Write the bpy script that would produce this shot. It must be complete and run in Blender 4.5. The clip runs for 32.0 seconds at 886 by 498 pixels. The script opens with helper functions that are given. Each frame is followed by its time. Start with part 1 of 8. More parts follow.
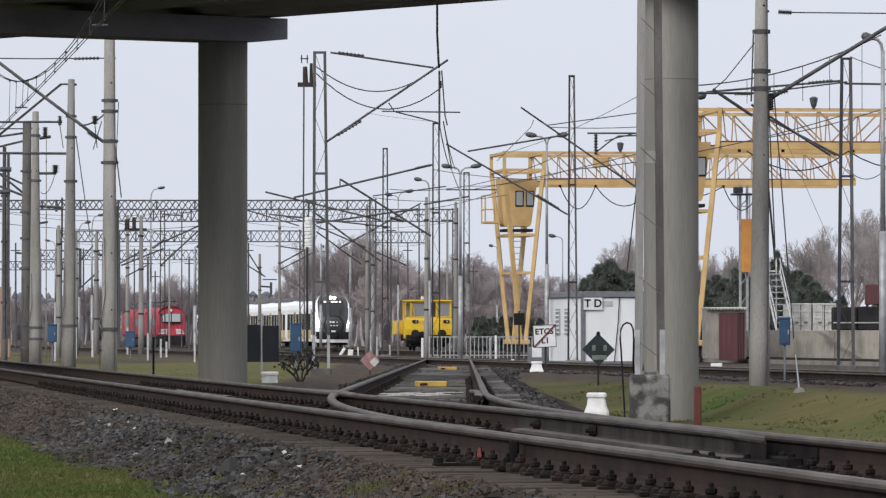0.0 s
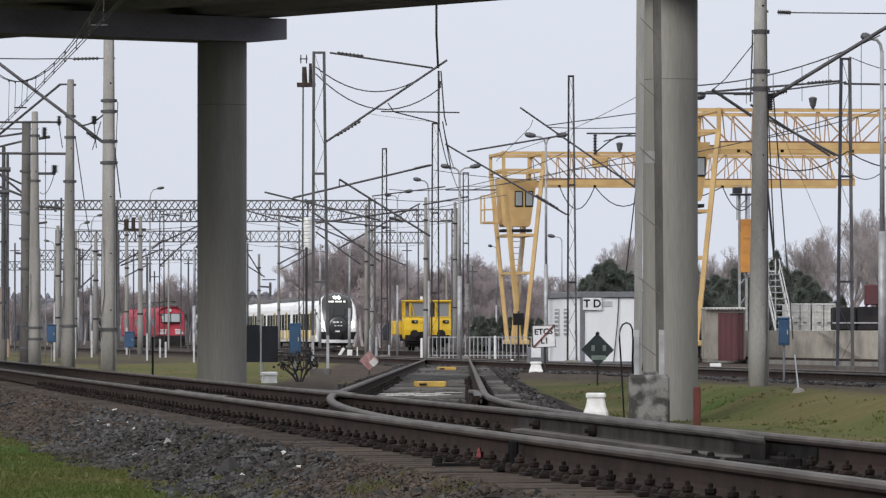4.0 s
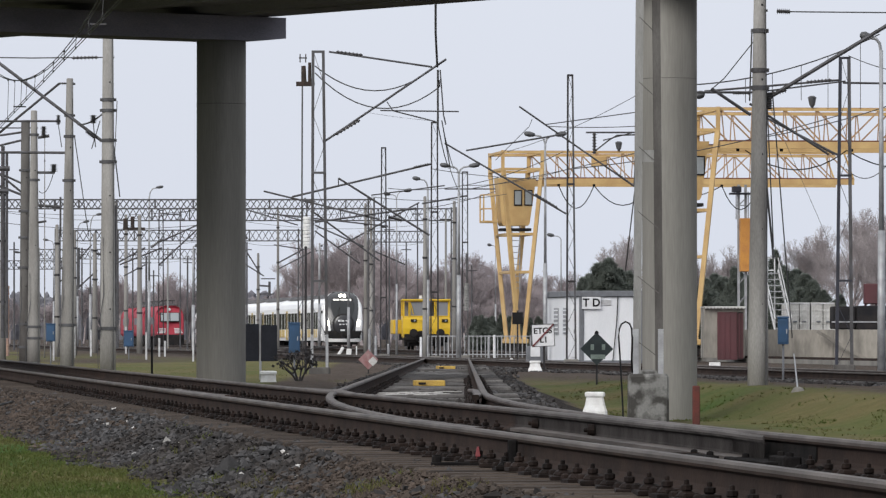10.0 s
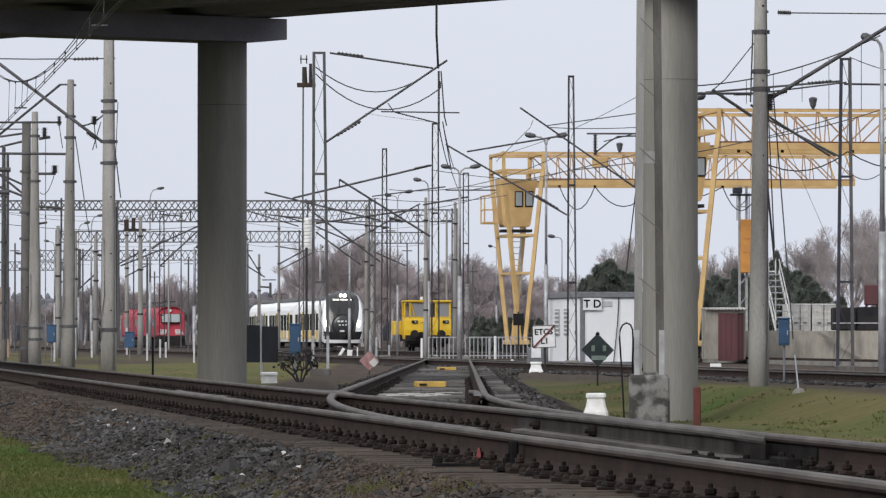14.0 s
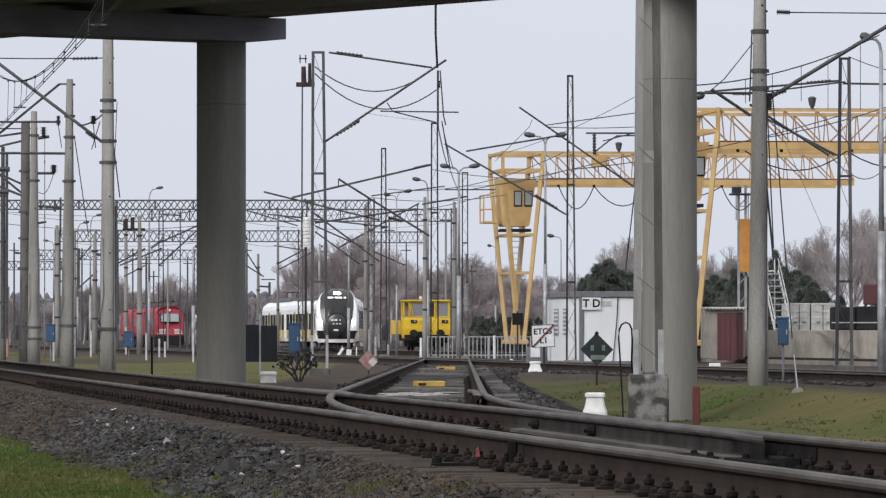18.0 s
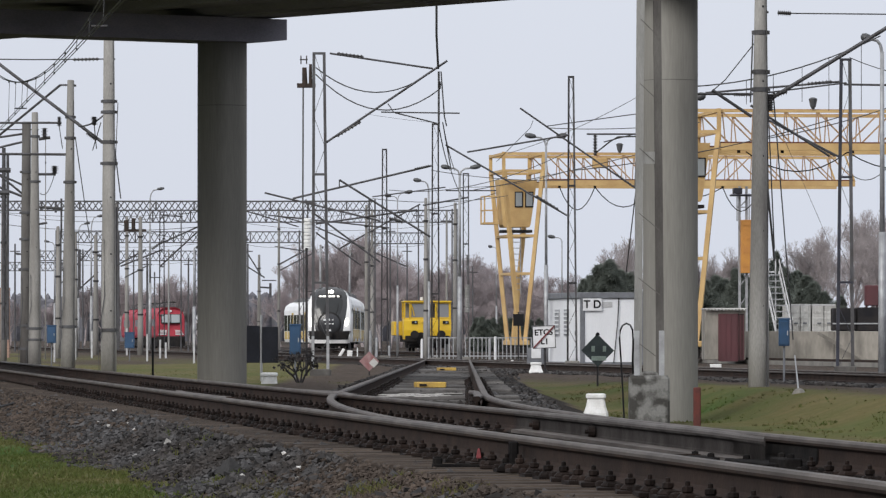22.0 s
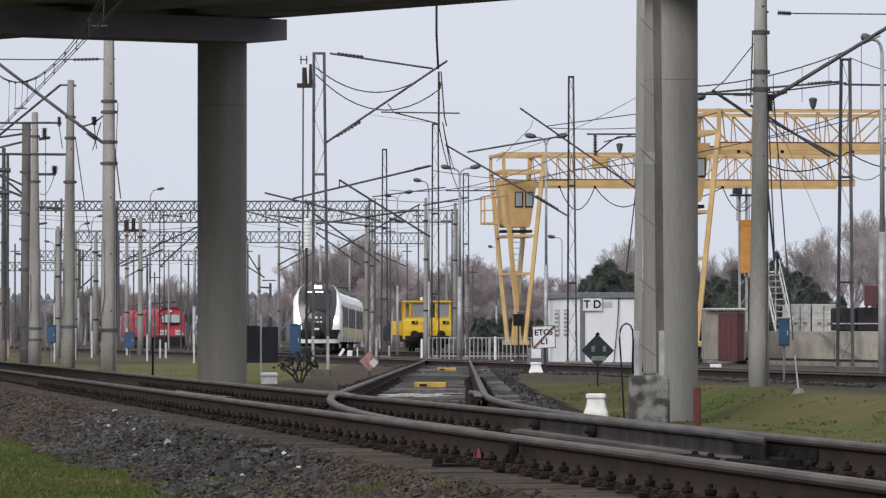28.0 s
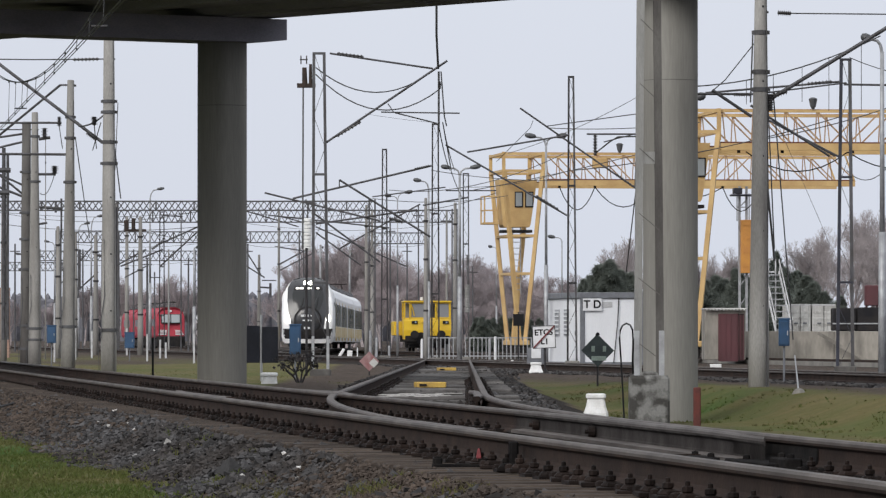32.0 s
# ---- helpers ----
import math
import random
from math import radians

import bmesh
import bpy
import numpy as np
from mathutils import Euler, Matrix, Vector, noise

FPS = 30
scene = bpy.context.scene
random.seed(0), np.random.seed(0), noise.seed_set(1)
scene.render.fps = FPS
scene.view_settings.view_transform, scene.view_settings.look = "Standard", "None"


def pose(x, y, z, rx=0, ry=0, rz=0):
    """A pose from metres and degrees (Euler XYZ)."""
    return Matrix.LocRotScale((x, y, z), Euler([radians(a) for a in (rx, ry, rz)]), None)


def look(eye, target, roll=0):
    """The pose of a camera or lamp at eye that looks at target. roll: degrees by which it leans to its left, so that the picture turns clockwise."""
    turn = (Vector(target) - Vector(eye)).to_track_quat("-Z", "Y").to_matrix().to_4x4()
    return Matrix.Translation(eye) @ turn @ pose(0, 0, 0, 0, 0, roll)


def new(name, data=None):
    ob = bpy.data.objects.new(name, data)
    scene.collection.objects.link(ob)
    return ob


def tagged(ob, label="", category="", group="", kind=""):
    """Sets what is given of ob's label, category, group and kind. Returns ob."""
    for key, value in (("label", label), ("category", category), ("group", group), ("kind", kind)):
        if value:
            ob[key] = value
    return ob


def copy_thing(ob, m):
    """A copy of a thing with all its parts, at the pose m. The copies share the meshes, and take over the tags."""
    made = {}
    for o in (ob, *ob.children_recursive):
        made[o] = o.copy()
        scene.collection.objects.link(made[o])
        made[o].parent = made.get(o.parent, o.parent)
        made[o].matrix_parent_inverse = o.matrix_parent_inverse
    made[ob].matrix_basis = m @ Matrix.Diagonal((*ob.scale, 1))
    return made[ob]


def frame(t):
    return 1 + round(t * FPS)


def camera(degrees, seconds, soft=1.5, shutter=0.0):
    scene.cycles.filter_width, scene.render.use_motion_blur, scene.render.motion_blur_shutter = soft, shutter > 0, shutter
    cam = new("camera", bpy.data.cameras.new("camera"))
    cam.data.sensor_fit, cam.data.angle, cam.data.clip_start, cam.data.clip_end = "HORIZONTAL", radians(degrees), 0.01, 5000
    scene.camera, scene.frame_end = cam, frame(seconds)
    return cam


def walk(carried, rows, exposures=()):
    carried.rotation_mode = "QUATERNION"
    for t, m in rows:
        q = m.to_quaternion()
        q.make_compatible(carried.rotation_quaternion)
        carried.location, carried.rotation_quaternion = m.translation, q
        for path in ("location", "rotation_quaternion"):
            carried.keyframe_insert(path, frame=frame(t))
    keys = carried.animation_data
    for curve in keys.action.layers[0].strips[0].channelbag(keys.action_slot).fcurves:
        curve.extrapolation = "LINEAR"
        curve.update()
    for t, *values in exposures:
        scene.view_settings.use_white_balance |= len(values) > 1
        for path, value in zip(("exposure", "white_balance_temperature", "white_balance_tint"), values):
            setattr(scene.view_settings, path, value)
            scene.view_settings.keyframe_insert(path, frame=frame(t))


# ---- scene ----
# The camera stands on a tripod beside the line and trembles a little.
cam = camera(8.460, 32.0, soft=1.3)
walk(cam, [
    (0, pose(0, 0, 0.56, 90.8434, 0, -0.0017)),
    (0.5, pose(0, 0, 0.56, 90.8646, 0, 0.0002)),
    (1, pose(0, 0, 0.56, 90.8537, 0, 0.0047)),
    (1.5, pose(0, 0, 0.56, 90.8564, 0, -0.0026)),
    (2, pose(0, 0, 0.56, 90.8361, 0, 0.0002)),
    (2.5, pose(0, 0, 0.56, 90.8352, 0, -0.0165)),
    (3, pose(0, 0, 0.56, 90.8482, 0, -0.0081)),
    (3.5, pose(0, 0, 0.56, 90.8444, 0, -0.0090)),
    (5.5, pose(0, 0, 0.56, 90.8490, 0, -0.0081)),
    (6, pose(0, 0, 0.56, 90.8434, 0, 0.0002)),
    (6.5, pose(0, 0, 0.56, 90.8480, 0, -0.0081)),
    (7, pose(0, 0, 0.56, 90.8480, 0, -0.0053)),
    (7.5, pose(0, 0, 0.56, 90.8545, 0, 0.0002)),
    (8, pose(0, 0, 0.56, 90.8518, 0, 0.0002)),
    (8.5, pose(0, 0, 0.56, 90.8434, 0, 0.0029)),
    (9, pose(0, 0, 0.56, 90.8518, 0, 0.0002)),
    (9.5, pose(0, 0, 0.56, 90.8489, 0, -0.0100)),
    (10, pose(0, 0, 0.56, 90.8361, 0, -0.0165)),
    (10.5, pose(0, 0, 0.56, 90.8518, 0, -0.0081)),
    (11, pose(0, 0, 0.56, 90.8527, 0, -0.0072)),
    (11.5, pose(0, 0, 0.56, 90.8453, 0, -0.0090)),
    (12, pose(0, 0, 0.56, 90.8582, 0, -0.0081)),
    (12.5, pose(0, 0, 0.56, 90.8600, 0, -0.0081)),
    (13, pose(0, 0, 0.56, 90.8518, 0, -0.0081)),
    (13.5, pose(0, 0, 0.56, 90.8499, 0, -0.0053)),
    (14, pose(0, 0, 0.56, 90.8472, 0, -0.0081)),
    (14.5, pose(0, 0, 0.56, 90.8518, 0, -0.0081)),
    (16.5, pose(0, 0, 0.56, 90.8527, 0, -0.0081)),
    (17, pose(0, 0, 0.56, 90.8518, 0, -0.0081)),
    (17.5, pose(0, 0, 0.56, 90.8472, 0, -0.0072)),
    (18, pose(0, 0, 0.56, 90.8425, 0, -0.0165)),
    (18.5, pose(0, 0, 0.56, 90.8398, 0, -0.0081)),
    (19, pose(0, 0, 0.56, 90.8508, 0, -0.0081)),
    (19.5, pose(0, 0, 0.56, 90.8518, 0, -0.0081)),
    (20, pose(0, 0, 0.56, 90.8489, 0, -0.0109)),
    (20.5, pose(0, 0, 0.56, 90.8518, 0, -0.0090)),
    (21, pose(0, 0, 0.56, 90.8518, 0, -0.0090)),
    (21.5, pose(0, 0, 0.56, 90.8518, 0, -0.0081)),
    (22, pose(0, 0, 0.56, 90.8518, 0, -0.0081)),
    (22.5, pose(0, 0, 0.56, 90.8518, 0, -0.0128)),
    (23, pose(0, 0, 0.56, 90.8518, 0, -0.0081)),
    (23.5, pose(0, 0, 0.56, 90.8518, 0, -0.0081)),
    (24, pose(0, 0, 0.56, 90.8518, 0, -0.0099)),
    (24.5, pose(0, 0, 0.56, 90.8518, 0, -0.0156)),
    (25, pose(0, 0, 0.56, 90.8518, 0, -0.0100)),
    (25.5, pose(0, 0, 0.56, 90.8518, 0, -0.0165)),
    (27.5, pose(0, 0, 0.56, 90.8527, 0, -0.0090)),
    (28, pose(0, 0, 0.56, 90.8518, 0, -0.0081)),
    (28.5, pose(0, 0, 0.56, 90.8518, 0, -0.0081)),
    (29, pose(0, 0, 0.56, 90.8518, 0, -0.0081)),
    (29.5, pose(0, 0, 0.56, 90.8545, 0, -0.0081)),
    (30, pose(0, 0, 0.56, 90.8434, 0, -0.0081)),
    (30.5, pose(0, 0, 0.56, 90.8518, 0, -0.0100)),
    (31, pose(0, 0, 0.56, 90.8518, 0, -0.0081)),
    (31.5, pose(0, 0, 0.56, 90.8518, 0, -0.0081)),
    (32, pose(0, 0, 0.56, 90.8518, 0, -0.0081)),
], exposures=[(0, -0.03), (14.5, -0.03), (16.5, -0.08), (32, -0.08)])
# ---- light: an overcast winter day ----
world = bpy.data.worlds.new("overcast_sky")
scene.world = world
world.use_nodes = True
wn, wl = world.node_tree.nodes, world.node_tree.links
wn.clear()
w_out = wn.new("ShaderNodeOutputWorld")
w_bg = wn.new("ShaderNodeBackground")
w_sky = wn.new("ShaderNodeTexSky")
w_sky.sky_type, w_sky.sun_disc = "NISHITA", False
w_sky.sun_elevation, w_sky.sun_rotation = radians(31), radians(212)
w_sky.dust_density = 5.0
w_dim = wn.new("ShaderNodeVectorMath")
w_dim.operation = "SCALE"
w_dim.inputs["Scale"].default_value = 0.08
wl.new(w_sky.outputs[0], w_dim.inputs[0])
w_co = wn.new("ShaderNodeTexCoord")
w_sep = wn.new("ShaderNodeSeparateXYZ")
wl.new(w_co.outputs["Generated"], w_sep.inputs[0])
w_ramp = wn.new("ShaderNodeValToRGB")
w_ramp.color_ramp.elements[0].position = 0.0
w_ramp.color_ramp.elements[0].color = (0.70, 0.74, 0.84, 1)
w_ramp.color_ramp.elements[1].position = 0.75
w_ramp.color_ramp.elements[1].color = (0.95, 0.97, 1.0, 1)
wl.new(w_sep.outputs["Z"], w_ramp.inputs[0])
w_cl = wn.new("ShaderNodeTexNoise")
w_cl.inputs["Scale"].default_value = 3.0
w_cl.inputs["Detail"].default_value = 4.0
wl.new(w_co.outputs["Generated"], w_cl.inputs["Vector"])
w_mul = wn.new("ShaderNodeMapRange")
w_mul.inputs["To Min"].default_value, w_mul.inputs["To Max"].default_value = 0.94, 1.06
wl.new(w_cl.outputs[0], w_mul.inputs[0])
w_cloud = wn.new("ShaderNodeVectorMath")
w_cloud.operation = "SCALE"
wl.new(w_ramp.outputs[0], w_cloud.inputs[0])
wl.new(w_mul.outputs[0], w_cloud.inputs["Scale"])
w_mix = wn.new("ShaderNodeMix")
w_mix.data_type = "RGBA"
w_mix.inputs[0].default_value = 0.88
wl.new(w_dim.outputs[0], w_mix.inputs[6])
wl.new(w_cloud.outputs[0], w_mix.inputs[7])
wl.new(w_mix.outputs[2], w_bg.inputs[0])
w_bg.inputs[1].default_value = 1.13
wl.new(w_bg.outputs[0], w_out.inputs[0])

sun_data = bpy.data.lights.new("sun", "SUN")
sun_data.energy, sun_data.angle, sun_data.color = 2.2, radians(30), (1.0, 0.97, 0.92)
sun = new("sun", sun_data)
sun.matrix_world = look((-50, -80, 56), (0, 0, 0))

# ---- materials ----
def material(name, base, other=None, rough=0.8, metal=0.0, coarse=3.0, fine=60.0, blend=0.5, bump=0.2, jitter=0.0,
             island=False, spread=(0.35, 0.65), stretch=(1, 1, 1), glow=0.0, spec=0.5):
    """A surface with stains at a coarse and grain at a fine scale; sizes in waves a metre."""
    m = bpy.data.materials.new(name)
    m.use_nodes = True
    n, l = m.node_tree.nodes, m.node_tree.links
    b = n["Principled BSDF"]
    other = other or tuple(c * 0.7 for c in base)
    co = n.new("ShaderNodeTexCoord")
    mp = n.new("ShaderNodeMapping")
    mp.inputs["Scale"].default_value = stretch
    l.new(co.outputs["Object"], mp.inputs[0])
    info = n.new("ShaderNodeObjectInfo")
    off = n.new("ShaderNodeVectorMath")
    off.operation = "MULTIPLY_ADD"
    l.new(info.outputs["Random"], off.inputs[0])
    off.inputs[1].default_value = (37, 53, 71)
    l.new(mp.outputs[0], off.inputs[2])
    big = n.new("ShaderNodeTexNoise")
    big.inputs["Scale"].default_value, big.inputs["Detail"].default_value = coarse, 5
    small = n.new("ShaderNodeTexNoise")
    small.inputs["Scale"].default_value, small.inputs["Detail"].default_value = fine, 3
    l.new(off.outputs[0], big.inputs["Vector"])
    l.new(off.outputs[0], small.inputs["Vector"])
    rng = n.new("ShaderNodeMapRange")
    rng.inputs["From Min"].default_value, rng.inputs["From Max"].default_value = spread
    l.new(big.outputs[0], rng.inputs[0])
    mix = n.new("ShaderNodeMix")
    mix.data_type = "RGBA"
    mix.inputs[6].default_value, mix.inputs[7].default_value = (*base, 1), (*other, 1)
    l.new(rng.outputs[0], mix.inputs[0])
    grain = n.new("ShaderNodeMapRange")
    grain.inputs["From Min"].default_value, grain.inputs["From Max"].default_value = 0.25, 0.75
    grain.inputs["To Min"].default_value, grain.inputs["To Max"].default_value = 1 - 0.5 * blend, 1 + 0.5 * blend
    l.new(small.outputs[0], grain.inputs[0])
    col = n.new("ShaderNodeVectorMath")
    col.operation = "SCALE"
    l.new(mix.outputs[2], col.inputs[0])
    l.new(grain.outputs[0], col.inputs["Scale"])
    last = col
    if jitter:
        if island:
            src = n.new("ShaderNodeNewGeometry").outputs["Random Per Island"]
        else:
            src = info.outputs["Random"]
        var = n.new("ShaderNodeMapRange")
        var.inputs["To Min"].default_value, var.inputs["To Max"].default_value = 1 - jitter, 1 + jitter
        l.new(src, var.inputs[0])
        last = n.new("ShaderNodeVectorMath")
        last.operation = "SCALE"
        l.new(col.outputs[0], last.inputs[0])
        l.new(var.outputs[0], last.inputs["Scale"])
    l.new(last.outputs[0], b.inputs["Base Color"])
    b.inputs["Roughness"].default_value, b.inputs["Metallic"].default_value = rough, metal
    b.inputs["Specular IOR Level"].default_value = spec
    if bump:
        bp = n.new("ShaderNodeBump")
        bp.inputs["Strength"].default_value, bp.inputs["Distance"].default_value = bump, 0.01
        l.new(small.outputs[0], bp.inputs["Height"])
        l.new(bp.outputs[0], b.inputs["Normal"])
    if glow:
        b.inputs["Emission Color"].default_value = (*base, 1)
        b.inputs["Emission Strength"].default_value = glow
    return m


def glass(name, tint, rough=0.05, spec=0.2):
    m = bpy.data.materials.new(name)
    m.use_nodes = True
    b = m.node_tree.nodes["Principled BSDF"]
    b.inputs["Base Color"].default_value = (*tint, 1)
    b.inputs["Roughness"].default_value = rough
    b.inputs["Specular IOR Level"].default_value = spec
    return m


M_CONCRETE = material("weathered_concrete", (0.22, 0.212, 0.195), (0.14, 0.134, 0.125), 0.9, coarse=0.9, fine=40, blend=0.25, stretch=(1, 1, 0.25))
M_PIER = material("bridge_concrete", (0.234, 0.228, 0.213), (0.184, 0.179, 0.166), 0.9, coarse=1.4, fine=25, blend=0.2, stretch=(1.5, 1.5, 0.12), spec=0.12)
M_DECK = material("dark_deck_concrete", (0.265, 0.258, 0.31), (0.18, 0.175, 0.215), 0.95, coarse=0.5, fine=20, blend=0.3, stretch=(1, 1, 3), spec=0.12)
M_POLE = material("spun_concrete_pole", (0.262, 0.255, 0.245), (0.165, 0.158, 0.150), 0.9, coarse=1.2, fine=30, blend=0.35, jitter=0.22, stretch=(2, 2, 0.4))
M_PLINTH = material("flaking_painted_concrete", (0.19, 0.19, 0.185), (0.045, 0.043, 0.04), 0.9, coarse=3.5, fine=30, blend=0.3, spread=(0.40, 0.54))
# for dark stained concrete, and for shade painted on a mast leg
M_POLEDARK = material("dark_stain_and_shade_grey", (0.13, 0.125, 0.12), (0.075, 0.07, 0.068), 0.9, coarse=1.5, fine=40, blend=0.3, stretch=(2, 2, 0.4), spec=0.12)
M_MAST = material("grey_painted_steel", (0.088, 0.09, 0.10), (0.055, 0.052, 0.054), 0.7, 0.1, coarse=2.5, fine=60, blend=0.3)
M_DARKMAST = material("dark_tarred_steel", (0.055, 0.053, 0.058), (0.035, 0.033, 0.034), 0.7, 0.2, coarse=2, fine=50, blend=0.3, spec=0.12)
M_NAVYMAST = material("dark_blue_painted_steel", (0.05, 0.054, 0.072), (0.04, 0.04, 0.048), 0.6, 0.1, coarse=2, fine=50, blend=0.3, spec=0.12)
M_LIGHTSTEEL = material("galvanised_steel", (0.38, 0.39, 0.41), (0.27, 0.275, 0.29), 0.55, 0.4, coarse=4, fine=60, blend=0.2)
M_PALEMAST = material("pale_grey_painted_steel", (0.27, 0.27, 0.265), (0.19, 0.19, 0.185), 0.7, 0.0, coarse=2, fine=40, blend=0.25, stretch=(2, 2, 0.4))
M_TUBE = material("weathered_cantilever_tube", (0.10, 0.10, 0.11), (0.06, 0.058, 0.06), 0.6, 0.4, coarse=4, fine=60, spec=0.12)
M_WIRE = material("contact_wire_copper", (0.10, 0.10, 0.105), (0.06, 0.06, 0.06), 0.6, 0.5, bump=0)
M_INSUL = material("dark_grey_insulator", (0.055, 0.052, 0.055), None, 0.3, coarse=5)
M_WEIGHT = material("rusty_cast_weights", (0.06, 0.045, 0.04), (0.035, 0.03, 0.028), 0.9, coarse=5, spec=0.12)
M_RAILTOP = material("worn_rail_steel", (0.104, 0.090, 0.083), (0.050, 0.042, 0.038), 0.6, 0.05, coarse=1.5, fine=30, blend=0.35, bump=0.05, spec=0.2)
M_RAIL = material("rust_brown_rail_side", (0.037, 0.0240, 0.0196), (0.019, 0.0135, 0.0118), 0.9, coarse=2.5, fine=40, blend=0.5, spec=0.12)
M_BLADE = material("pale_polished_blade_steel", (0.115, 0.106, 0.102), (0.062, 0.055, 0.052), 0.65, 0.05, coarse=1.2, fine=30, blend=0.35, bump=0.05, spec=0.14)
M_BLADESIDE = material("grey_greased_blade_side", (0.056, 0.051, 0.050), (0.024, 0.0215, 0.021), 0.95, coarse=2.2, fine=30, blend=0.4, spec=0.04)
M_OIL = material("black_grease", (0.009, 0.0085, 0.009), (0.018, 0.0165, 0.016), 0.9, coarse=6, fine=40, spec=0.03)
M_FIXING = material("oily_rail_fixings", (0.022, 0.0150, 0.0130), (0.0075, 0.0060, 0.0058), 0.7, 0.2, coarse=8, fine=60, jitter=0.25, spec=0.12)
M_SLEEPER = material("weathered_oak_sleeper", (0.070, 0.056, 0.047), (0.033, 0.027, 0.024), 0.95, coarse=2, fine=25, blend=0.7, jitter=0.2, stretch=(0.5, 5, 2), spec=0.12)
M_CSLEEPER = material("concrete_sleeper", (0.125, 0.120, 0.119), (0.048, 0.045, 0.044), 0.95, coarse=2, fine=30, blend=0.4, jitter=0.45, spec=0.12)
M_STONE = material("crushed_granite_ballast", (0.060, 0.0590, 0.0615), (0.040, 0.036, 0.035), 0.9, coarse=0.5, fine=50, blend=0.5, jitter=0.55, island=True, spread=(0.4, 0.6), spec=0.12)
M_CLOD = material("brown_soil_clods", (0.076, 0.060, 0.051), (0.043, 0.036, 0.032), 0.95, coarse=0.5, fine=50, blend=0.4, jitter=0.35, island=True, spec=0.08)
M_PALESTONE = material("pale_stone_chips_and_glints", (0.45, 0.44, 0.43), None, 0.9, jitter=0.4, island=True)
M_GRASS = material("winter_grass_blades", (0.074, 0.108, 0.027), (0.128, 0.118, 0.048), 0.8, coarse=0.3, fine=12, blend=0.2, jitter=0.2, island=True, spec=0.12)
M_DRYGRASS = material("withered_olive_grass", (0.145, 0.13, 0.062), (0.12, 0.112, 0.053), 0.9, jitter=0.25, island=True, spec=0.12)


def let_light_through(m, share):
    """Thin blades pass part of the light to their shaded side."""
    n, l = m.node_tree.nodes, m.node_tree.links
    b = n["Principled BSDF"]
    t = n.new("ShaderNodeBsdfTranslucent")
    l.new(b.inputs["Base Color"].links[0].from_socket, t.inputs["Color"])
    mx = n.new("ShaderNodeMixShader")
    mx.inputs[0].default_value = share
    l.new(b.outputs[0], mx.inputs[1])
    l.new(t.outputs[0], mx.inputs[2])
    l.new(mx.outputs[0], n["Material Output"].inputs["Surface"])


let_light_through(M_GRASS, 0.5)
let_light_through(M_DRYGRASS, 0.5)
M_YELLOW = material("crane_yellow_paint", (0.55, 0.378, 0.165), (0.44, 0.285, 0.12), 0.55, coarse=1.2, fine=30, blend=0.15)
# crane yellow turned brown by rust and by shade put into the colour
M_BRACE = material("yellow_paint_with_rust_and_shade", (0.40, 0.265, 0.15), (0.27, 0.165, 0.10), 0.7, coarse=2.5, fine=30, blend=0.25)
M_VEHYELLOW = material("rail_vehicle_yellow", (0.72, 0.47, 0.02), (0.6, 0.38, 0.02), 0.45, coarse=1.5, fine=30, blend=0.12)
M_ORANGE = material("faded_orange_panel", (0.52, 0.24, 0.05), (0.45, 0.2, 0.05), 0.6, coarse=2)
M_BLACK = material("black_underframe", (0.016, 0.016, 0.018), (0.028, 0.025, 0.024), 0.8, coarse=3, spec=0.12)
M_WHITE = material("white_coach_paint", (0.88, 0.885, 0.90), (0.82, 0.825, 0.84), 0.3, coarse=0.6, fine=20, blend=0.05, bump=0.02)
M_CABWHITE = material("white_container_paint", (0.74, 0.755, 0.79), (0.66, 0.675, 0.71), 0.5, coarse=1.2, fine=30, blend=0.08, bump=0.05, stretch=(1, 1, 0.4))
M_GREYTRIM = material("grey_container_frame", (0.17, 0.18, 0.20), (0.12, 0.125, 0.14), 0.6, coarse=3)
M_TRAINGREY = material("anthracite_coach_paint", (0.045, 0.047, 0.052), (0.036, 0.037, 0.042), 0.25, coarse=1, bump=0.02)
M_TRAINYELLOW = material("mustard_coach_band", (0.55, 0.38, 0.06), (0.45, 0.31, 0.06), 0.4, coarse=1)
M_GLASS = glass("dark_vehicle_glass", (0.022, 0.026, 0.024), 0.4)
M_BAND = material("tinted_side_windows", (0.030, 0.034, 0.030), (0.060, 0.062, 0.050), 0.6, coarse=0.7, fine=4, blend=0.4, bump=0, spec=0.0)
M_SCREEN = glass("curved_windscreen_glass", (0.02, 0.022, 0.024), 0.12, 0.5)
M_PALEGLASS = glass("pale_reflecting_glass", (0.30, 0.33, 0.35), 0.2)
M_PALESTEEL = material("white_painted_steel_worn", (0.52, 0.53, 0.55), (0.36, 0.36, 0.37), 0.6, coarse=4)
M_CABGLASS = glass("smoky_cab_glass", (0.24, 0.245, 0.26), 0.2)
M_TAG = material("red_rail_tag_paint", (0.20, 0.036, 0.042), None, 0.6)
# locomotive red made pinker and duller by haze put into the colour
M_RED = material("haze_washed_red_locomotive_paint", (0.37, 0.050, 0.072), (0.29, 0.038, 0.056), 0.6, coarse=0.8, blend=0.15, bump=0.02, spec=0.1)
M_LAMP = material("train_headlamp", (1.0, 0.93, 0.78), (1.0, 0.93, 0.78), 0.3, blend=0, bump=0, glow=14.0)
M_DISPLAY = material("led_destination_display", (1.0, 0.98, 0.92), (1.0, 0.98, 0.92), 0.4, blend=0, bump=0, glow=1.3)
M_SIGNWHITE = material("white_sign_enamel", (0.70, 0.71, 0.74), (0.6, 0.61, 0.63), 0.5, coarse=5, blend=0.08, bump=0)
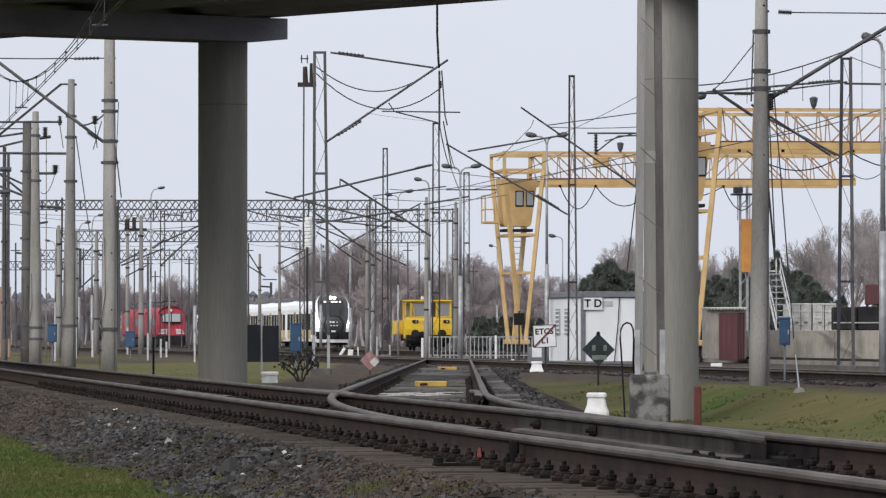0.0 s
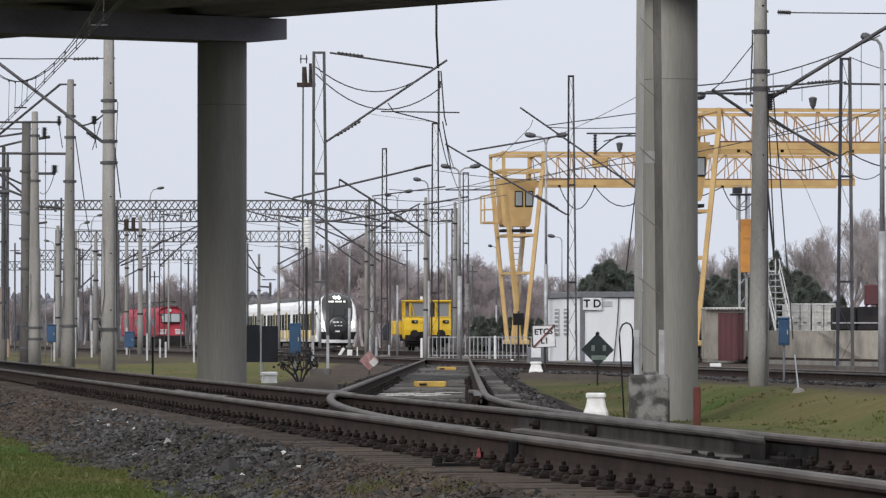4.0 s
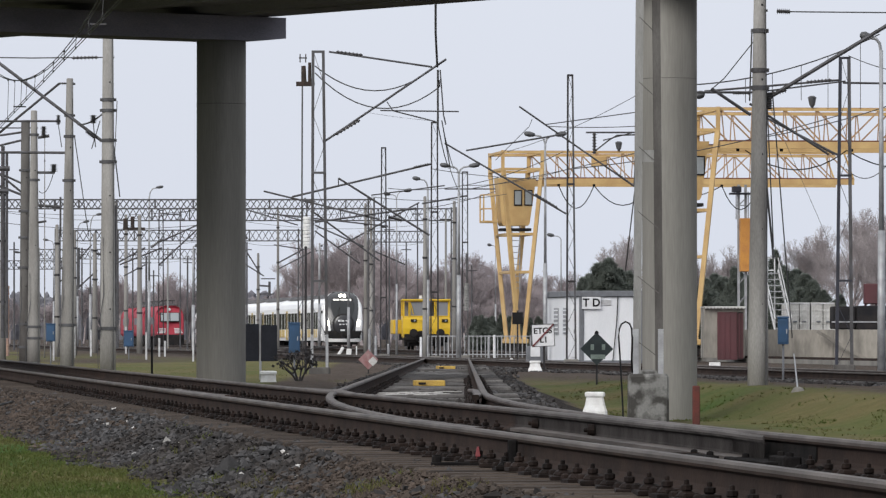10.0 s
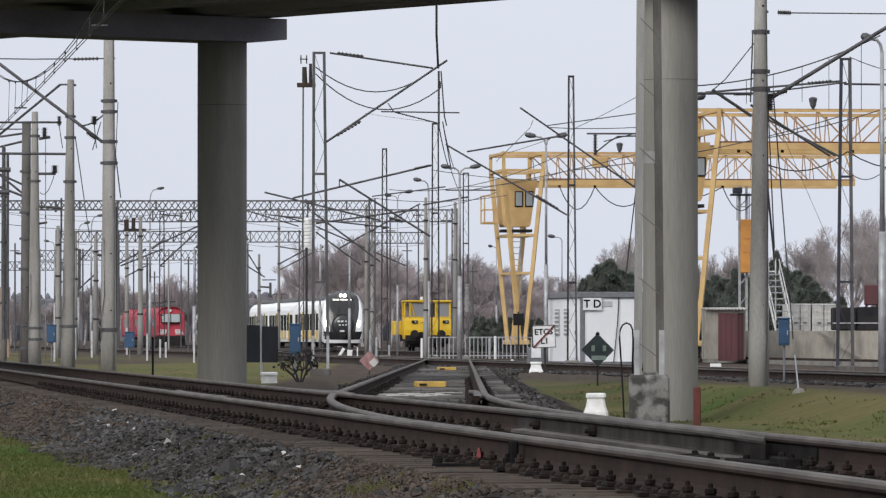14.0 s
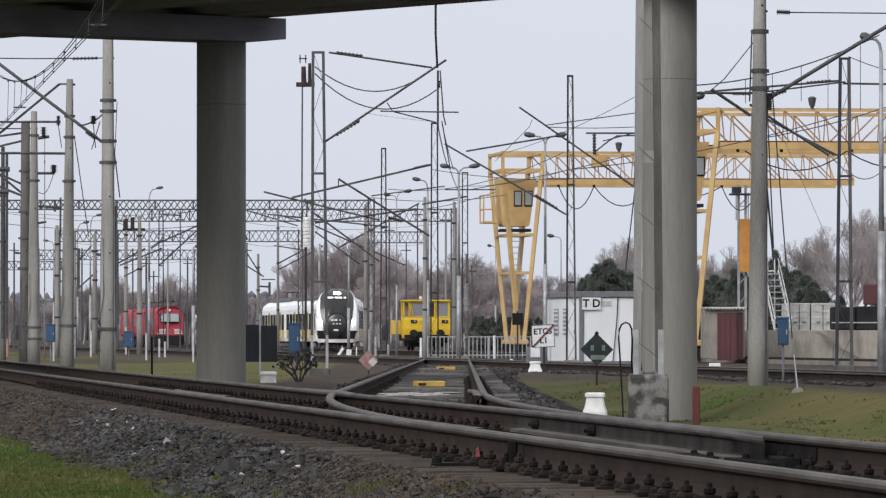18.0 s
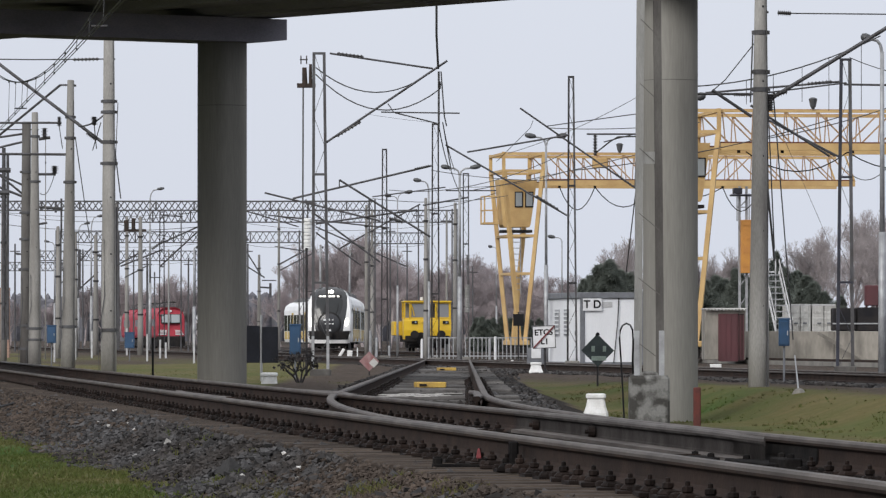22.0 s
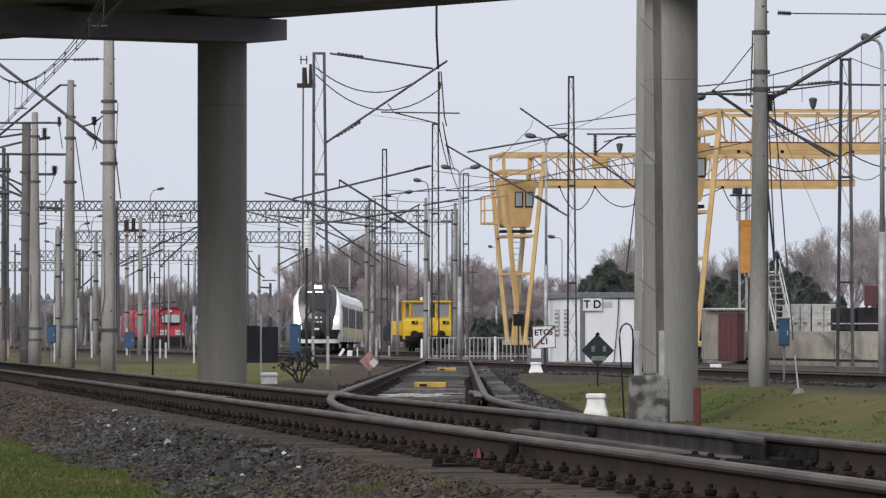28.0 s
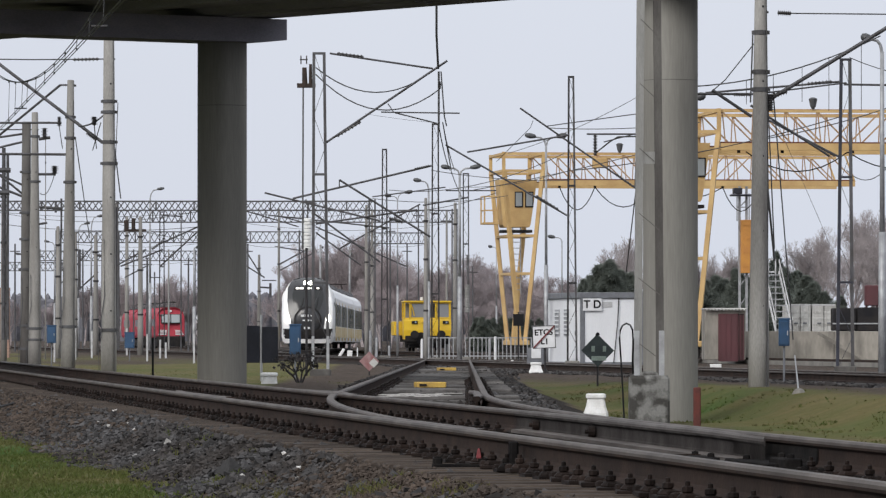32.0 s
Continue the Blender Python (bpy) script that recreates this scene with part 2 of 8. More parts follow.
M_INK = material("black_sign_paint", (0.015, 0.015, 0.017), None, 0.6, bump=0, spec=0.12)
M_SIGNRED = material("dark_red_sign_paint", (0.16, 0.03, 0.035), None, 0.6, bump=0)
M_PALERED = material("faded_pink_red_sign", (0.22, 0.085, 0.088), (0.30, 0.20, 0.20), 0.6, coarse=6)
M_SIGNDARK = material("dark_green_grey_sign", (0.055, 0.068, 0.072), (0.04, 0.05, 0.053), 0.5, coarse=4, spec=0.12)
M_PALEMARK = material("pale_green_sign_mark", (0.24, 0.30, 0.27), None, 0.6)
M_WHITEWASH = material("whitewashed_stone", (0.78, 0.79, 0.80), (0.62, 0.62, 0.62), 0.85, coarse=6, fine=40, blend=0.15)
M_BLUE = material("blue_relay_case_paint", (0.022, 0.07, 0.155), (0.018, 0.055, 0.115), 0.5, coarse=3, blend=0.2)
M_DARKPANEL = material("black_sheet_panel", (0.022, 0.024, 0.032), (0.016, 0.017, 0.022), 0.6, coarse=2, spec=0.12)
M_RUSTPOST = material("rusty_red_post", (0.115, 0.026, 0.02), (0.07, 0.022, 0.018), 0.85, coarse=5)
M_MAROON = material("maroon_steel_door", (0.10, 0.028, 0.035), (0.075, 0.025, 0.03), 0.6, coarse=2, stretch=(1, 1, 0.3))
M_BEIGE = material("beige_rendered_wall", (0.29, 0.27, 0.24), (0.15, 0.14, 0.125), 0.9, coarse=1.1, fine=10, blend=0.3, stretch=(1, 1, 0.3), spread=(0.4, 0.62))
M_GREYBOX = material("pale_grey_shipping_container", (0.50, 0.50, 0.49), (0.27, 0.26, 0.245), 0.6, coarse=1.6, spread=(0.48, 0.72), stretch=(1, 1, 0.5))
M_BLACKSTACK = material("dark_stacked_goods", (0.016, 0.016, 0.019), (0.03, 0.027, 0.027), 0.8, coarse=1.5, spec=0.12)
M_ROOFGREY = material("grey_coach_roof", (0.10, 0.10, 0.105), (0.065, 0.065, 0.07), 0.7, coarse=1.5)
# bark and brown twigs are lightened: the haze of distance is in their colour
M_BARK = material("haze_lightened_bark", (0.37, 0.325, 0.33), (0.29, 0.255, 0.26), 0.95, coarse=1, fine=10, bump=0, spec=0.12)
M_TWIG = material("haze_lightened_brown_twigs", (0.345, 0.30, 0.31), (0.265, 0.235, 0.247), 0.95, coarse=0.3, fine=5, bump=0, jitter=0.2, spec=0.12)
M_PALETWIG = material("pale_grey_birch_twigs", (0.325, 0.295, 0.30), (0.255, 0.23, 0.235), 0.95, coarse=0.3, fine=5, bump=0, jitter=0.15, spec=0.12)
# needles far paler than real ones, haze and lost light put into the colour
M_NEEDLE = material("haze_lightened_pine_needles", (0.250, 0.275, 0.245), (0.205, 0.230, 0.208), 0.9, coarse=0.6, fine=8, bump=0, jitter=0.05, island=True, spec=0.12)
let_light_through(M_NEEDLE, 0.5)
# blue-grey from distance haze that is mixed into the wood's own colour
M_FARWOOD = material("wood_in_painted_haze", (0.165, 0.165, 0.188), (0.135, 0.135, 0.155), 1.0, coarse=0.04, fine=0.5, bump=0, spec=0.12)
M_PLATE = material("yellow_track_magnet_plate", (0.50, 0.33, 0.07), (0.36, 0.23, 0.06), 0.6, coarse=4)
M_BRICK = material("pale_red_brick", (0.36, 0.24, 0.19), (0.28, 0.18, 0.15), 0.9, coarse=2)
M_ROUTE = material("dark_lamp_head", (0.075, 0.078, 0.085), None, 0.5)


def ground_material():
    """Soil that turns to stony ballast along the tracks and to grass beside them."""
    m = bpy.data.materials.new("trackside_soil_and_grass")
    m.use_nodes = True
    n, l = m.node_tree.nodes, m.node_tree.links
    b = n["Principled BSDF"]
    b.inputs["Roughness"].default_value = 0.95
    b.inputs["Specular IOR Level"].default_value = 0.1
    co = n.new("ShaderNodeTexCoord")
    tint = n.new("ShaderNodeVertexColor")
    tint.layer_name = "cover"
    sep = n.new("ShaderNodeSeparateColor")
    l.new(tint.outputs[0], sep.inputs[0])
    noises = []
    for sc, dt in ((0.35, 6), (3.0, 6), (22.0, 4)):
        t = n.new("ShaderNodeTexNoise")
        t.inputs["Scale"].default_value, t.inputs["Detail"].default_value = sc, dt
        l.new(co.outputs["Object"], t.inputs["Vector"])
        noises.append(t)

    def two(a, c, fac):
        mx = n.new("ShaderNodeMix")
        mx.data_type = "RGBA"
        mx.inputs[6].default_value, mx.inputs[7].default_value = (*a, 1), (*c, 1)
        rg = n.new("ShaderNodeMapRange")
        rg.inputs["From Min"].default_value, rg.inputs["From Max"].default_value = 0.35, 0.65
        l.new(fac, rg.inputs[0])
        l.new(rg.outputs[0], mx.inputs[0])
        return mx.outputs[2]

    grass = two((0.040, 0.080, 0.014), (0.122, 0.102, 0.042), noises[0].outputs[0])
    dry = two((0.150, 0.124, 0.062), (0.098, 0.090, 0.040), noises[1].outputs[0])
    drier = n.new("ShaderNodeMix")
    drier.data_type = "RGBA"
    l.new(sep.outputs[2], drier.inputs[0])
    l.new(grass, drier.inputs[6])
    l.new(dry, drier.inputs[7])
    grass = drier.outputs[2]
    stone = two((0.034, 0.029, 0.026), (0.020, 0.0165, 0.0145), noises[1].outputs[0])
    soil = two((0.088, 0.068, 0.055), (0.044, 0.035, 0.030), noises[1].outputs[0])

    def edge(chan):
        add = n.new("ShaderNodeMath")
        add.operation = "MULTIPLY_ADD"
        l.new(noises[1].outputs[0], add.inputs[0])
        add.inputs[1].default_value = 0.7
        l.new(chan, add.inputs[2])
        rg = n.new("ShaderNodeMapRange")
        rg.inputs["From Min"].default_value, rg.inputs["From Max"].default_value = 0.65, 1.05
        l.new(add.outputs[0], rg.inputs[0])
        return rg.outputs[0]

    m1 = n.new("ShaderNodeMix")
    m1.data_type = "RGBA"
    l.new(edge(sep.outputs[1]), m1.inputs[0])
    l.new(soil, m1.inputs[6])
    l.new(grass, m1.inputs[7])
    m2 = n.new("ShaderNodeMix")
    m2.data_type = "RGBA"
    l.new(edge(sep.outputs[0]), m2.inputs[0])
    l.new(m1.outputs[2], m2.inputs[6])
    l.new(stone, m2.inputs[7])
    gr = n.new("ShaderNodeMapRange")
    gr.inputs["To Min"].default_value, gr.inputs["To Max"].default_value = 0.6, 1.4
    l.new(noises[2].outputs[0], gr.inputs[0])
    sc = n.new("ShaderNodeVectorMath")
    sc.operation = "SCALE"
    l.new(m2.outputs[2], sc.inputs[0])
    l.new(gr.outputs[0], sc.inputs["Scale"])
    l.new(sc.outputs[0], b.inputs["Base Color"])
    bp = n.new("ShaderNodeBump")
    bp.inputs["Strength"].default_value, bp.inputs["Distance"].default_value = 0.7, 0.05
    l.new(noises[2].outputs[0], bp.inputs["Height"])
    l.new(bp.outputs[0], b.inputs["Normal"])
    return m


# ---- mesh helpers ----
def mesh_of(name, bm, mats, smooth=False):
    me = bpy.data.meshes.new(name)
    bm.normal_update()
    bm.to_mesh(me)
    bm.free()
    for mt in (mats if isinstance(mats, (list, tuple)) else [mats]):
        me.materials.append(mt)
    if smooth:
        for p in me.polygons:
            p.use_smooth = True
    return me


def part(name, bm, mats, parent, label="", smooth=False, at=None, kind=""):
    """Links a bmesh as one mesh object under a thing or a part."""
    ob = new(name, mesh_of(name, bm, mats, smooth))
    ob.parent = parent
    if at is not None:
        ob.matrix_basis = at
    return tagged(ob, label, kind=kind)


def piece(name, me, parent, m):
    ob = new(name, me)
    ob.parent = parent
    ob.matrix_basis = m
    return ob


def thing(name, label, category, at=None, group="", kind=""):
    ob = new(name)
    ob.empty_display_size = 0.2
    if at is not None:
        ob.matrix_basis = at
    return tagged(ob, label, category, group, kind)


def quads(bm, rings, caps=True, closed=True, mi=0):
    """Skin between rings of points."""
    vs = [[bm.verts.new(p) for p in r] for r in rings]
    n = len(vs[0])
    for a, b in zip(vs, vs[1:]):
        for i in range(n if closed else n - 1):
            j = (i + 1) % n
            bm.faces.new((a[i], a[j], b[j], b[i])).material_index = mi
    if caps and closed:
        bm.faces.new(vs[0][::-1]).material_index = mi
        bm.faces.new(vs[-1]).material_index = mi
    return bm


def box(bm, c, s, m=None, bevel=0.0, mi=0):
    """A box of centre c and size s, its edges chamfered."""
    x, y, z = s[0] / 2, s[1] / 2, s[2] / 2
    b = min(bevel, x * 0.9, y * 0.9, z * 0.9)
    if b > 0:
        def ring(zz, i):
            return [(x - i, y - i - b, zz), (x - i - b, y - i, zz), (-x + i + b, y - i, zz), (-x + i, y - i - b, zz),
                    (-x + i, -y + i + b, zz), (-x + i + b, -y + i, zz), (x - i - b, -y + i, zz), (x - i, -y + i + b, zz)]
        k = b * 0.6
        rings = [ring(-z, k), ring(-z + k, 0), ring(z - k, 0), ring(z, k)]
    else:
        rings = [[(x, y, q), (-x, y, q), (-x, -y, q), (x, -y, q)] for q in (-z, z)]
    m = m or Matrix()
    c = Vector(c)
    return quads(bm, [[m @ (c + Vector(p)) for p in r] for r in rings], mi=mi)


def span(p0, p1):
    """The pose at p0 whose z axis points at p1, and the distance."""
    p0, p1 = Vector(p0), Vector(p1)
    d = p1 - p0
    return Matrix.Translation(p0) @ d.to_track_quat("Z", "Y").to_matrix().to_4x4(), d.length


def cyl(bm, p0, p1, r0, r1=None, n=8, mi=0):
    r1 = r0 if r1 is None else r1
    m, h = span(p0, p1)
    return quads(bm, [[m @ Vector((r * math.cos(2 * math.pi * i / n), r * math.sin(2 * math.pi * i / n), z)) for i in range(n)]
                      for r, z in ((r0, 0), (r1, h))], mi=mi)


def bar(bm, p0, p1, w, d=None, mi=0):
    """A flat or square bar between two points."""
    m, h = span(p0, p1)
    d = d or w
    return quads(bm, [[m @ Vector((x * w / 2, y * d / 2, z)) for x, y in ((1, 1), (-1, 1), (-1, -1), (1, -1))] for z in (0, h)], mi=mi)


def lathe(bm, rings, n=12, base=(0, 0, 0), mi=0):
    """A turned body; rings of (radius, z)."""
    bx, by, bz = base
    return quads(bm, [[(bx + r * math.cos(2 * math.pi * i / n), by + r * math.sin(2 * math.pi * i / n), bz + z) for i in range(n)] for r, z in rings], mi=mi)


def tube(bm, pts, r, n=5, mi=0):
    """A pipe or wire along points."""
    pts = [Vector(p) for p in pts]
    rings = []
    for i, p in enumerate(pts):
        d = (pts[min(i + 1, len(pts) - 1)] - pts[max(i - 1, 0)]).normalized()
        side = d.cross(Vector((0, 0, 1)))
        side = side.normalized() if side.length > 1e-4 else Vector((1, 0, 0))
        up = side.cross(d)
        rings.append([p + r * (math.cos(2 * math.pi * k / n) * side + math.sin(2 * math.pi * k / n) * up) for k in range(n)])
    return quads(bm, rings, mi=mi)


def sagging(p0, p1, sag, n=12):
    p0, p1 = Vector(p0), Vector(p1)
    return [p0.lerp(p1, i / n) - Vector((0, 0, sag * 4 * (i / n) * (1 - i / n))) for i in range(n + 1)]


def insulator(bm, p0, p1, r=0.06, discs=7, mi=0):
    m, h = span(p0, p1)
    rings = [(r * 0.35, 0)]
    for i in range(discs):
        z = h * (i + 0.2) / discs
        rings += [(r * 0.42, z), (r * 0.82, z + h * 0.22 / discs), (r * 0.76, z + h * 0.32 / discs), (r * 0.42, z + h * 0.5 / discs)]
    rings.append((r * 0.35, h))
    return quads(bm, [[m @ Vector((a * math.cos(2 * math.pi * i / 8), a * math.sin(2 * math.pi * i / 8), z)) for i in range(8)] for a, z in rings], mi=mi)


# ---- the lie of the land ----
# The main line runs past the camera: p metres to the far side of its near rail, u metres along it.
LINE = pose(4.31, 0, 0.010, 0, 0, 6.528)
GAUGE = 1.507
TIP, FROG = 34.85, 60.5


def turn_off(u):
    """How far the branch has left the main line."""
    if u < TIP:
        return 0.0
    if u < FROG:
        return (u - TIP) ** 2 / 437.0
    return GAUGE + 0.118 * (u - FROG)


def branch_z(u):
    return -0.18 * min(max((u - FROG) / 135, 0), 1)


def smooth(a, b, x):
    t = min(max((x - a) / (b - a), 0), 1)
    return t * t * (3 - 2 * t)


SECOND = 17.97


def soft_soil(p, u):
    """Where loose soil has covered the ballast beside the switch."""
    return (1 - smooth(36, 40.5, u + 2.5 * noise.noise(Vector((p * 2, u * 0.4, 71))))) * smooth(-1.25, -1.05, p + 0.25 * noise.noise(Vector((u * 0.7, p, 72))))


def land(p, u):
    """The height of the ground and its cover (stones, grass)."""
    hollow = smooth(3.0, 6.0, p) * (1 - smooth(12.0, 13.8, p)) * (1 - smooth(108, 130, u))
    if p < 0.75:
        z = -0.5 - 0.5 * smooth(-1.5, -12, p)
        z += 0.06 * noise.noise(Vector((p * 0.5, u * 0.3, 0)))
        grass = smooth(-1.15, -1.8, p + 0.35 * noise.noise(Vector((u * 0.35, 3, p))) + 0.22 * noise.noise(Vector((u * 1.3, 5, p * 2.5))) + 0.012 * (u - 50))
    else:
        z = -0.47 - 0.42 * hollow + 0.12 * smooth(12.6, 14.2, p) * (1 - smooth(15.5, 17.0, p))
        z += 0.05 * noise.noise(Vector((p * 0.4, u * 0.2, 7))) + 0.035 * noise.noise(Vector((p * 1.6, u * 0.9, 17)))
        grass = smooth(2.6, 4.2, p - turn_off(min(u, 75)) * 0.6) * (1 - 0.75 * smooth(13.0, 15.5, p)) * (1 - smooth(7.5, 10.5, p) * (0.30 + 0.5 * noise.noise(Vector((p * 0.35, u * 0.05, 11)))))
    if p > 2 and u > 125:
        grass *= 0.62 + 0.7 * noise.noise(Vector((p * 0.3, u * 0.03, 41)))
    if p > 2 and u > 80:
        grass *= 1 - smooth(-3.4, -2.4, p - turn_off(u)) * (1 - smooth(0, 1, p - turn_off(u))) * min(max(0.9 + 1.2 * noise.noise(Vector((p * 0.5, u * 0.08, 31))), 0), 1)
    if p > 2 and u > 95:
        lawn = smooth(-13, -11, p - turn_off(u)) * (1 - smooth(-3.2, -2.4, p - turn_off(u))) * (1 - smooth(215, 260, u))
        grass = max(grass, lawn * (0.85 + 0.4 * noise.noise(Vector((p * 0.4, u * 0.03, 51)))))
    stones = 0.0
    beds = [(0.75 + 0.5 * (turn_off(u) if u < 66 else 0), 1.45 + 0.5 * (turn_off(u) if u < 66 else 0), -0.235, 0.42)]
    if u > 58:
        beds.append((turn_off(u) + 0.75, 1.5, branch_z(u) - 0.235, 0.42))
    beds.append((SECOND + 0.75, 1.7, -0.41, 0.35))
    for c, half, top, slope in beds:
        out = max(abs(p - c) - half, 0)
        bed = top - slope * out
        if bed > z:
            stones = max(stones, smooth(0.0, 0.1, bed - z))
        z = max(z, bed)
    if p < 0.2:
        stones *= (1 - smooth(50, 68, u)) * (1 - 0.9 * soft_soil(p, u))
    if p > 20.5:
        grass = 0.2 + 0.5 * noise.noise(Vector((p * 0.08, u * 0.02, 1)))
        stones = 0.45 + 0.5 * noise.noise(Vector((p * 0.12, u * 0.015, 5)))
    return z, stones, grass * (1 - stones)


def dryness(p, u):
    """Where the grass has withered."""
    patch = 0.2 + 0.7 * noise.noise(Vector((p * 0.25, u * 0.06, 21)))
    return patch * smooth(2, 4, p) * (0.4 + 0.6 * max(smooth(7, 10, p), smooth(75, 125, u))) + 0.35 * smooth(90, 130, u) * smooth(2, 4, p)


def steps(*runs):
    out = []
    for a, b, s in runs:
        k = max(1, round((b - a) / s))
        out += [a + (b - a) * i / k for i in range(k)]
    return out + [runs[-1][1]]


ps = steps((-900, -60, 140), (-60, -12, 8), (-12, -3, 0.75), (-3, 4, 0.14), (4, 24, 0.4), (24, 60, 4), (60, 1500, 160))
us = steps((-80, 15, 12), (15, 80, 0.5), (80, 130, 1), (130, 220, 3), (220, 700, 24), (700, 4200, 350))
verts, cover = [], []
for u in us:
    for p in ps:
        z, st, gr = land(p, u)
        verts.append((p, u, z))
        cover.append((st, gr, min(max(dryness(p, u), 0), 1), 1))
w = len(ps)
faces = [(r * w + c, r * w + c + 1, (r + 1) * w + c + 1, (r + 1) * w + c) for r in range(len(us) - 1) for c in range(w - 1)]
me = bpy.data.meshes.new("ground")
me.from_pydata(verts, [], faces)
lay = me.color_attributes.new("cover", "FLOAT_COLOR", "POINT")
lay.data.foreach_set("color", [v for c in cover for v in c])
me.materials.append(ground_material())
for f in me.polygons:
    f.use_smooth = True
ground = new("ground", me)
ground.matrix_basis = LINE
tagged(ground, "trackside ground of dark ballast, soil and winter grass", "ground", kind="structure")

# ---- rails ----
PROFILE = [(-0.075, -0.172), (0.075, -0.172), (0.075, -0.160), (0.018, -0.142), (0.010, -0.12), (0.010, -0.055), (0.034, -0.040), (0.035, -0.027),
           (0.036, -0.012), (0.028, 0.0), (-0.028, 0.0), (-0.036, -0.012), (-0.035, -0.027), (-0.034, -0.040), (-0.010, -0.055), (-0.010, -0.12), (-0.018, -0.142), (-0.075, -0.160)]


def rail_mesh(bm, line, drop=0.0, plane=None):
    """A rail of true section along points (p, u, z)."""
    rings = []
    for i, (p, u, z) in enumerate(line):
        a, b = line[max(i - 1, 0)], line[min(i + 1, len(line) - 1)]
        d = Vector((b[0] - a[0], b[1] - a[1], 0)).normalized()
        nrm = Vector((d.y, -d.x, 0))
        top = 9.0 if plane is None else plane(u)
        rings.append([Vector((p, u, z - drop)) + nrm * min(x, top) + Vector((0, 0, h)) for x, h in PROFILE])
    vs = [[bm.verts.new(q) for q in r] for r in rings]
    n = len(PROFILE)
    for a, b in zip(vs, vs[1:]):
        for i in range(n):
            j = (i + 1) % n
            f = bm.faces.new((a[i], b[i], b[j], a[j]))
            f.material_index = 0 if 7 <= i <= 11 else 1
    bm.faces.new(vs[0]).material_index = 1
    bm.faces.new(vs[-1][::-1]).material_index = 1
    return bm


def rail(name, parent, fp, u0, u1, step, fz=lambda u: 0.0, label="", plane=None):
    k = max(2, round((u1 - u0) / step))
    line = [(fp(u), u, fz(u)) for u in (u0 + (u1 - u0) * i / k for i in range(k + 1))]
    return part(name, rail_mesh(bmesh.new(), line, 0.0, plane), [M_RAILTOP, M_RAIL], parent, label)


main_line = thing("railway_track", "main railway track with rusty rails on oak sleepers", "track", LINE, kind="structure")
rail("near_rail", main_line, lambda u: 0.0, 8, 700, 8)
blade = rail("far_rail", main_line, lambda u: GAUGE - 0.105 * (1 - smooth(33.0, 46, u)), 33.9, 46, 0.3, lambda u: -0.009 * (1 - smooth(33.7, 36.0, u)), "polished switch blade standing open, planed to a thin tip", lambda u: -0.026 + 0.1 * smooth(33.5, 41, u))
blade.data.materials[0], blade.data.materials[1] = M_BLADE, M_BLADESIDE
rail("far_rail", main_line, lambda u: GAUGE, 46.0, 700, 8)
rail("check_rail", main_line, lambda u: 0.075 + 0.05 * smooth(2.0, 3.4, abs(u - 60)), 56.6, 63.4, 0.4)

branch = thing("turnout_track", "branch track turning off over a rusty turnout", "track", LINE, kind="structure")
rail("stock_rail", branch, lambda u: GAUGE + turn_off(u), 8, 204, 1.2, branch_z)
rail("switch_blade", branch, lambda u: max(turn_off(u), 0.074), 36.5, 59.8, 0.8)
rail("branch_rail", branch, turn_off, 60.0, 204, 1.2, branch_z, "worn rail that starts at the crossing nose")
rail("wing_rail", branch, lambda u: GAUGE + 0.065 + 0.11 * (1 - smooth(0, 2.5, abs(u - 62.0))), 59.2, 64.5, 0.4)
rail("check_rail", branch, lambda u: turn_off(u) + GAUGE - 0.075 - 0.05 * smooth(2.0, 3.4, abs(u - 60)), 56.6, 63.4, 0.4, branch_z)

second = thing("railway_track", "parallel yard track on a dark ballast bank", "track", LINE @ pose(SECOND, 0, -0.18), kind="structure")
rail("near_rail", second, lambda u: 0.0, 60, 700, 20)
rail("far_rail", second, lambda u: GAUGE, 60, 700, 20)

# open switch blade: its slide plates, foot and lock
bm = bmesh.new()
rings = []
for i in range(11):
    u = TIP - 0.4 + i * 1.1
    c = GAUGE - 0.105 * (1 - smooth(33.0, 46, u)) - 0.02
    rings.append([(c - 0.10, u, -0.165), (c + 0.0, u, -0.165), (c + 0.0, u, -0.135), (c - 0.10, u, -0.142)])
quads(bm, rings)
part("blade_foot", bm, M_RAILTOP, main_line, "pale worn foot of the switch blade")
# greased web and foot of the stock rail behind the tip
bm = bmesh.new()
quads(bm, [[(GAUGE - x, u, z) for x, z in ((0.012, -0.055), (0.020, -0.055), (0.024, -0.12), (0.034, -0.142), (0.085, -0.157), (0.085, -0.163), (0.012, -0.15))] for u in (TIP - 2.0, TIP - 1.2, TIP + 0.2)])
part("grease_coat", bm, M_OIL, main_line, "black greased web of the stock rail")
for u, c, w, l, h in ((TIP - 1.0, GAUGE - 0.17, 0.16, 1.5, 0.055), (TIP - 1.7, GAUGE - 0.14, 0.10, 0.5, 0.085), (TIP - 2.6, GAUGE - 0.15, 0.2, 0.8, 0.03), (TIP + 0.6, GAUGE - 0.24, 0.12, 1.0, 0.05)):
    bm = bmesh.new()
    box(bm, (c, u, -0.196 + h / 2), (w, l, h), bevel=0.012)
    for o in (-0.3, 0.3):
        lathe(bm, [(0.022, h - 0.196), (0.020, h - 0.176), (0.008, h - 0.170)], 6, (c, u + o * l, 0))
    part("point_lock", bm, M_OIL, main_line, "black oily point lock")
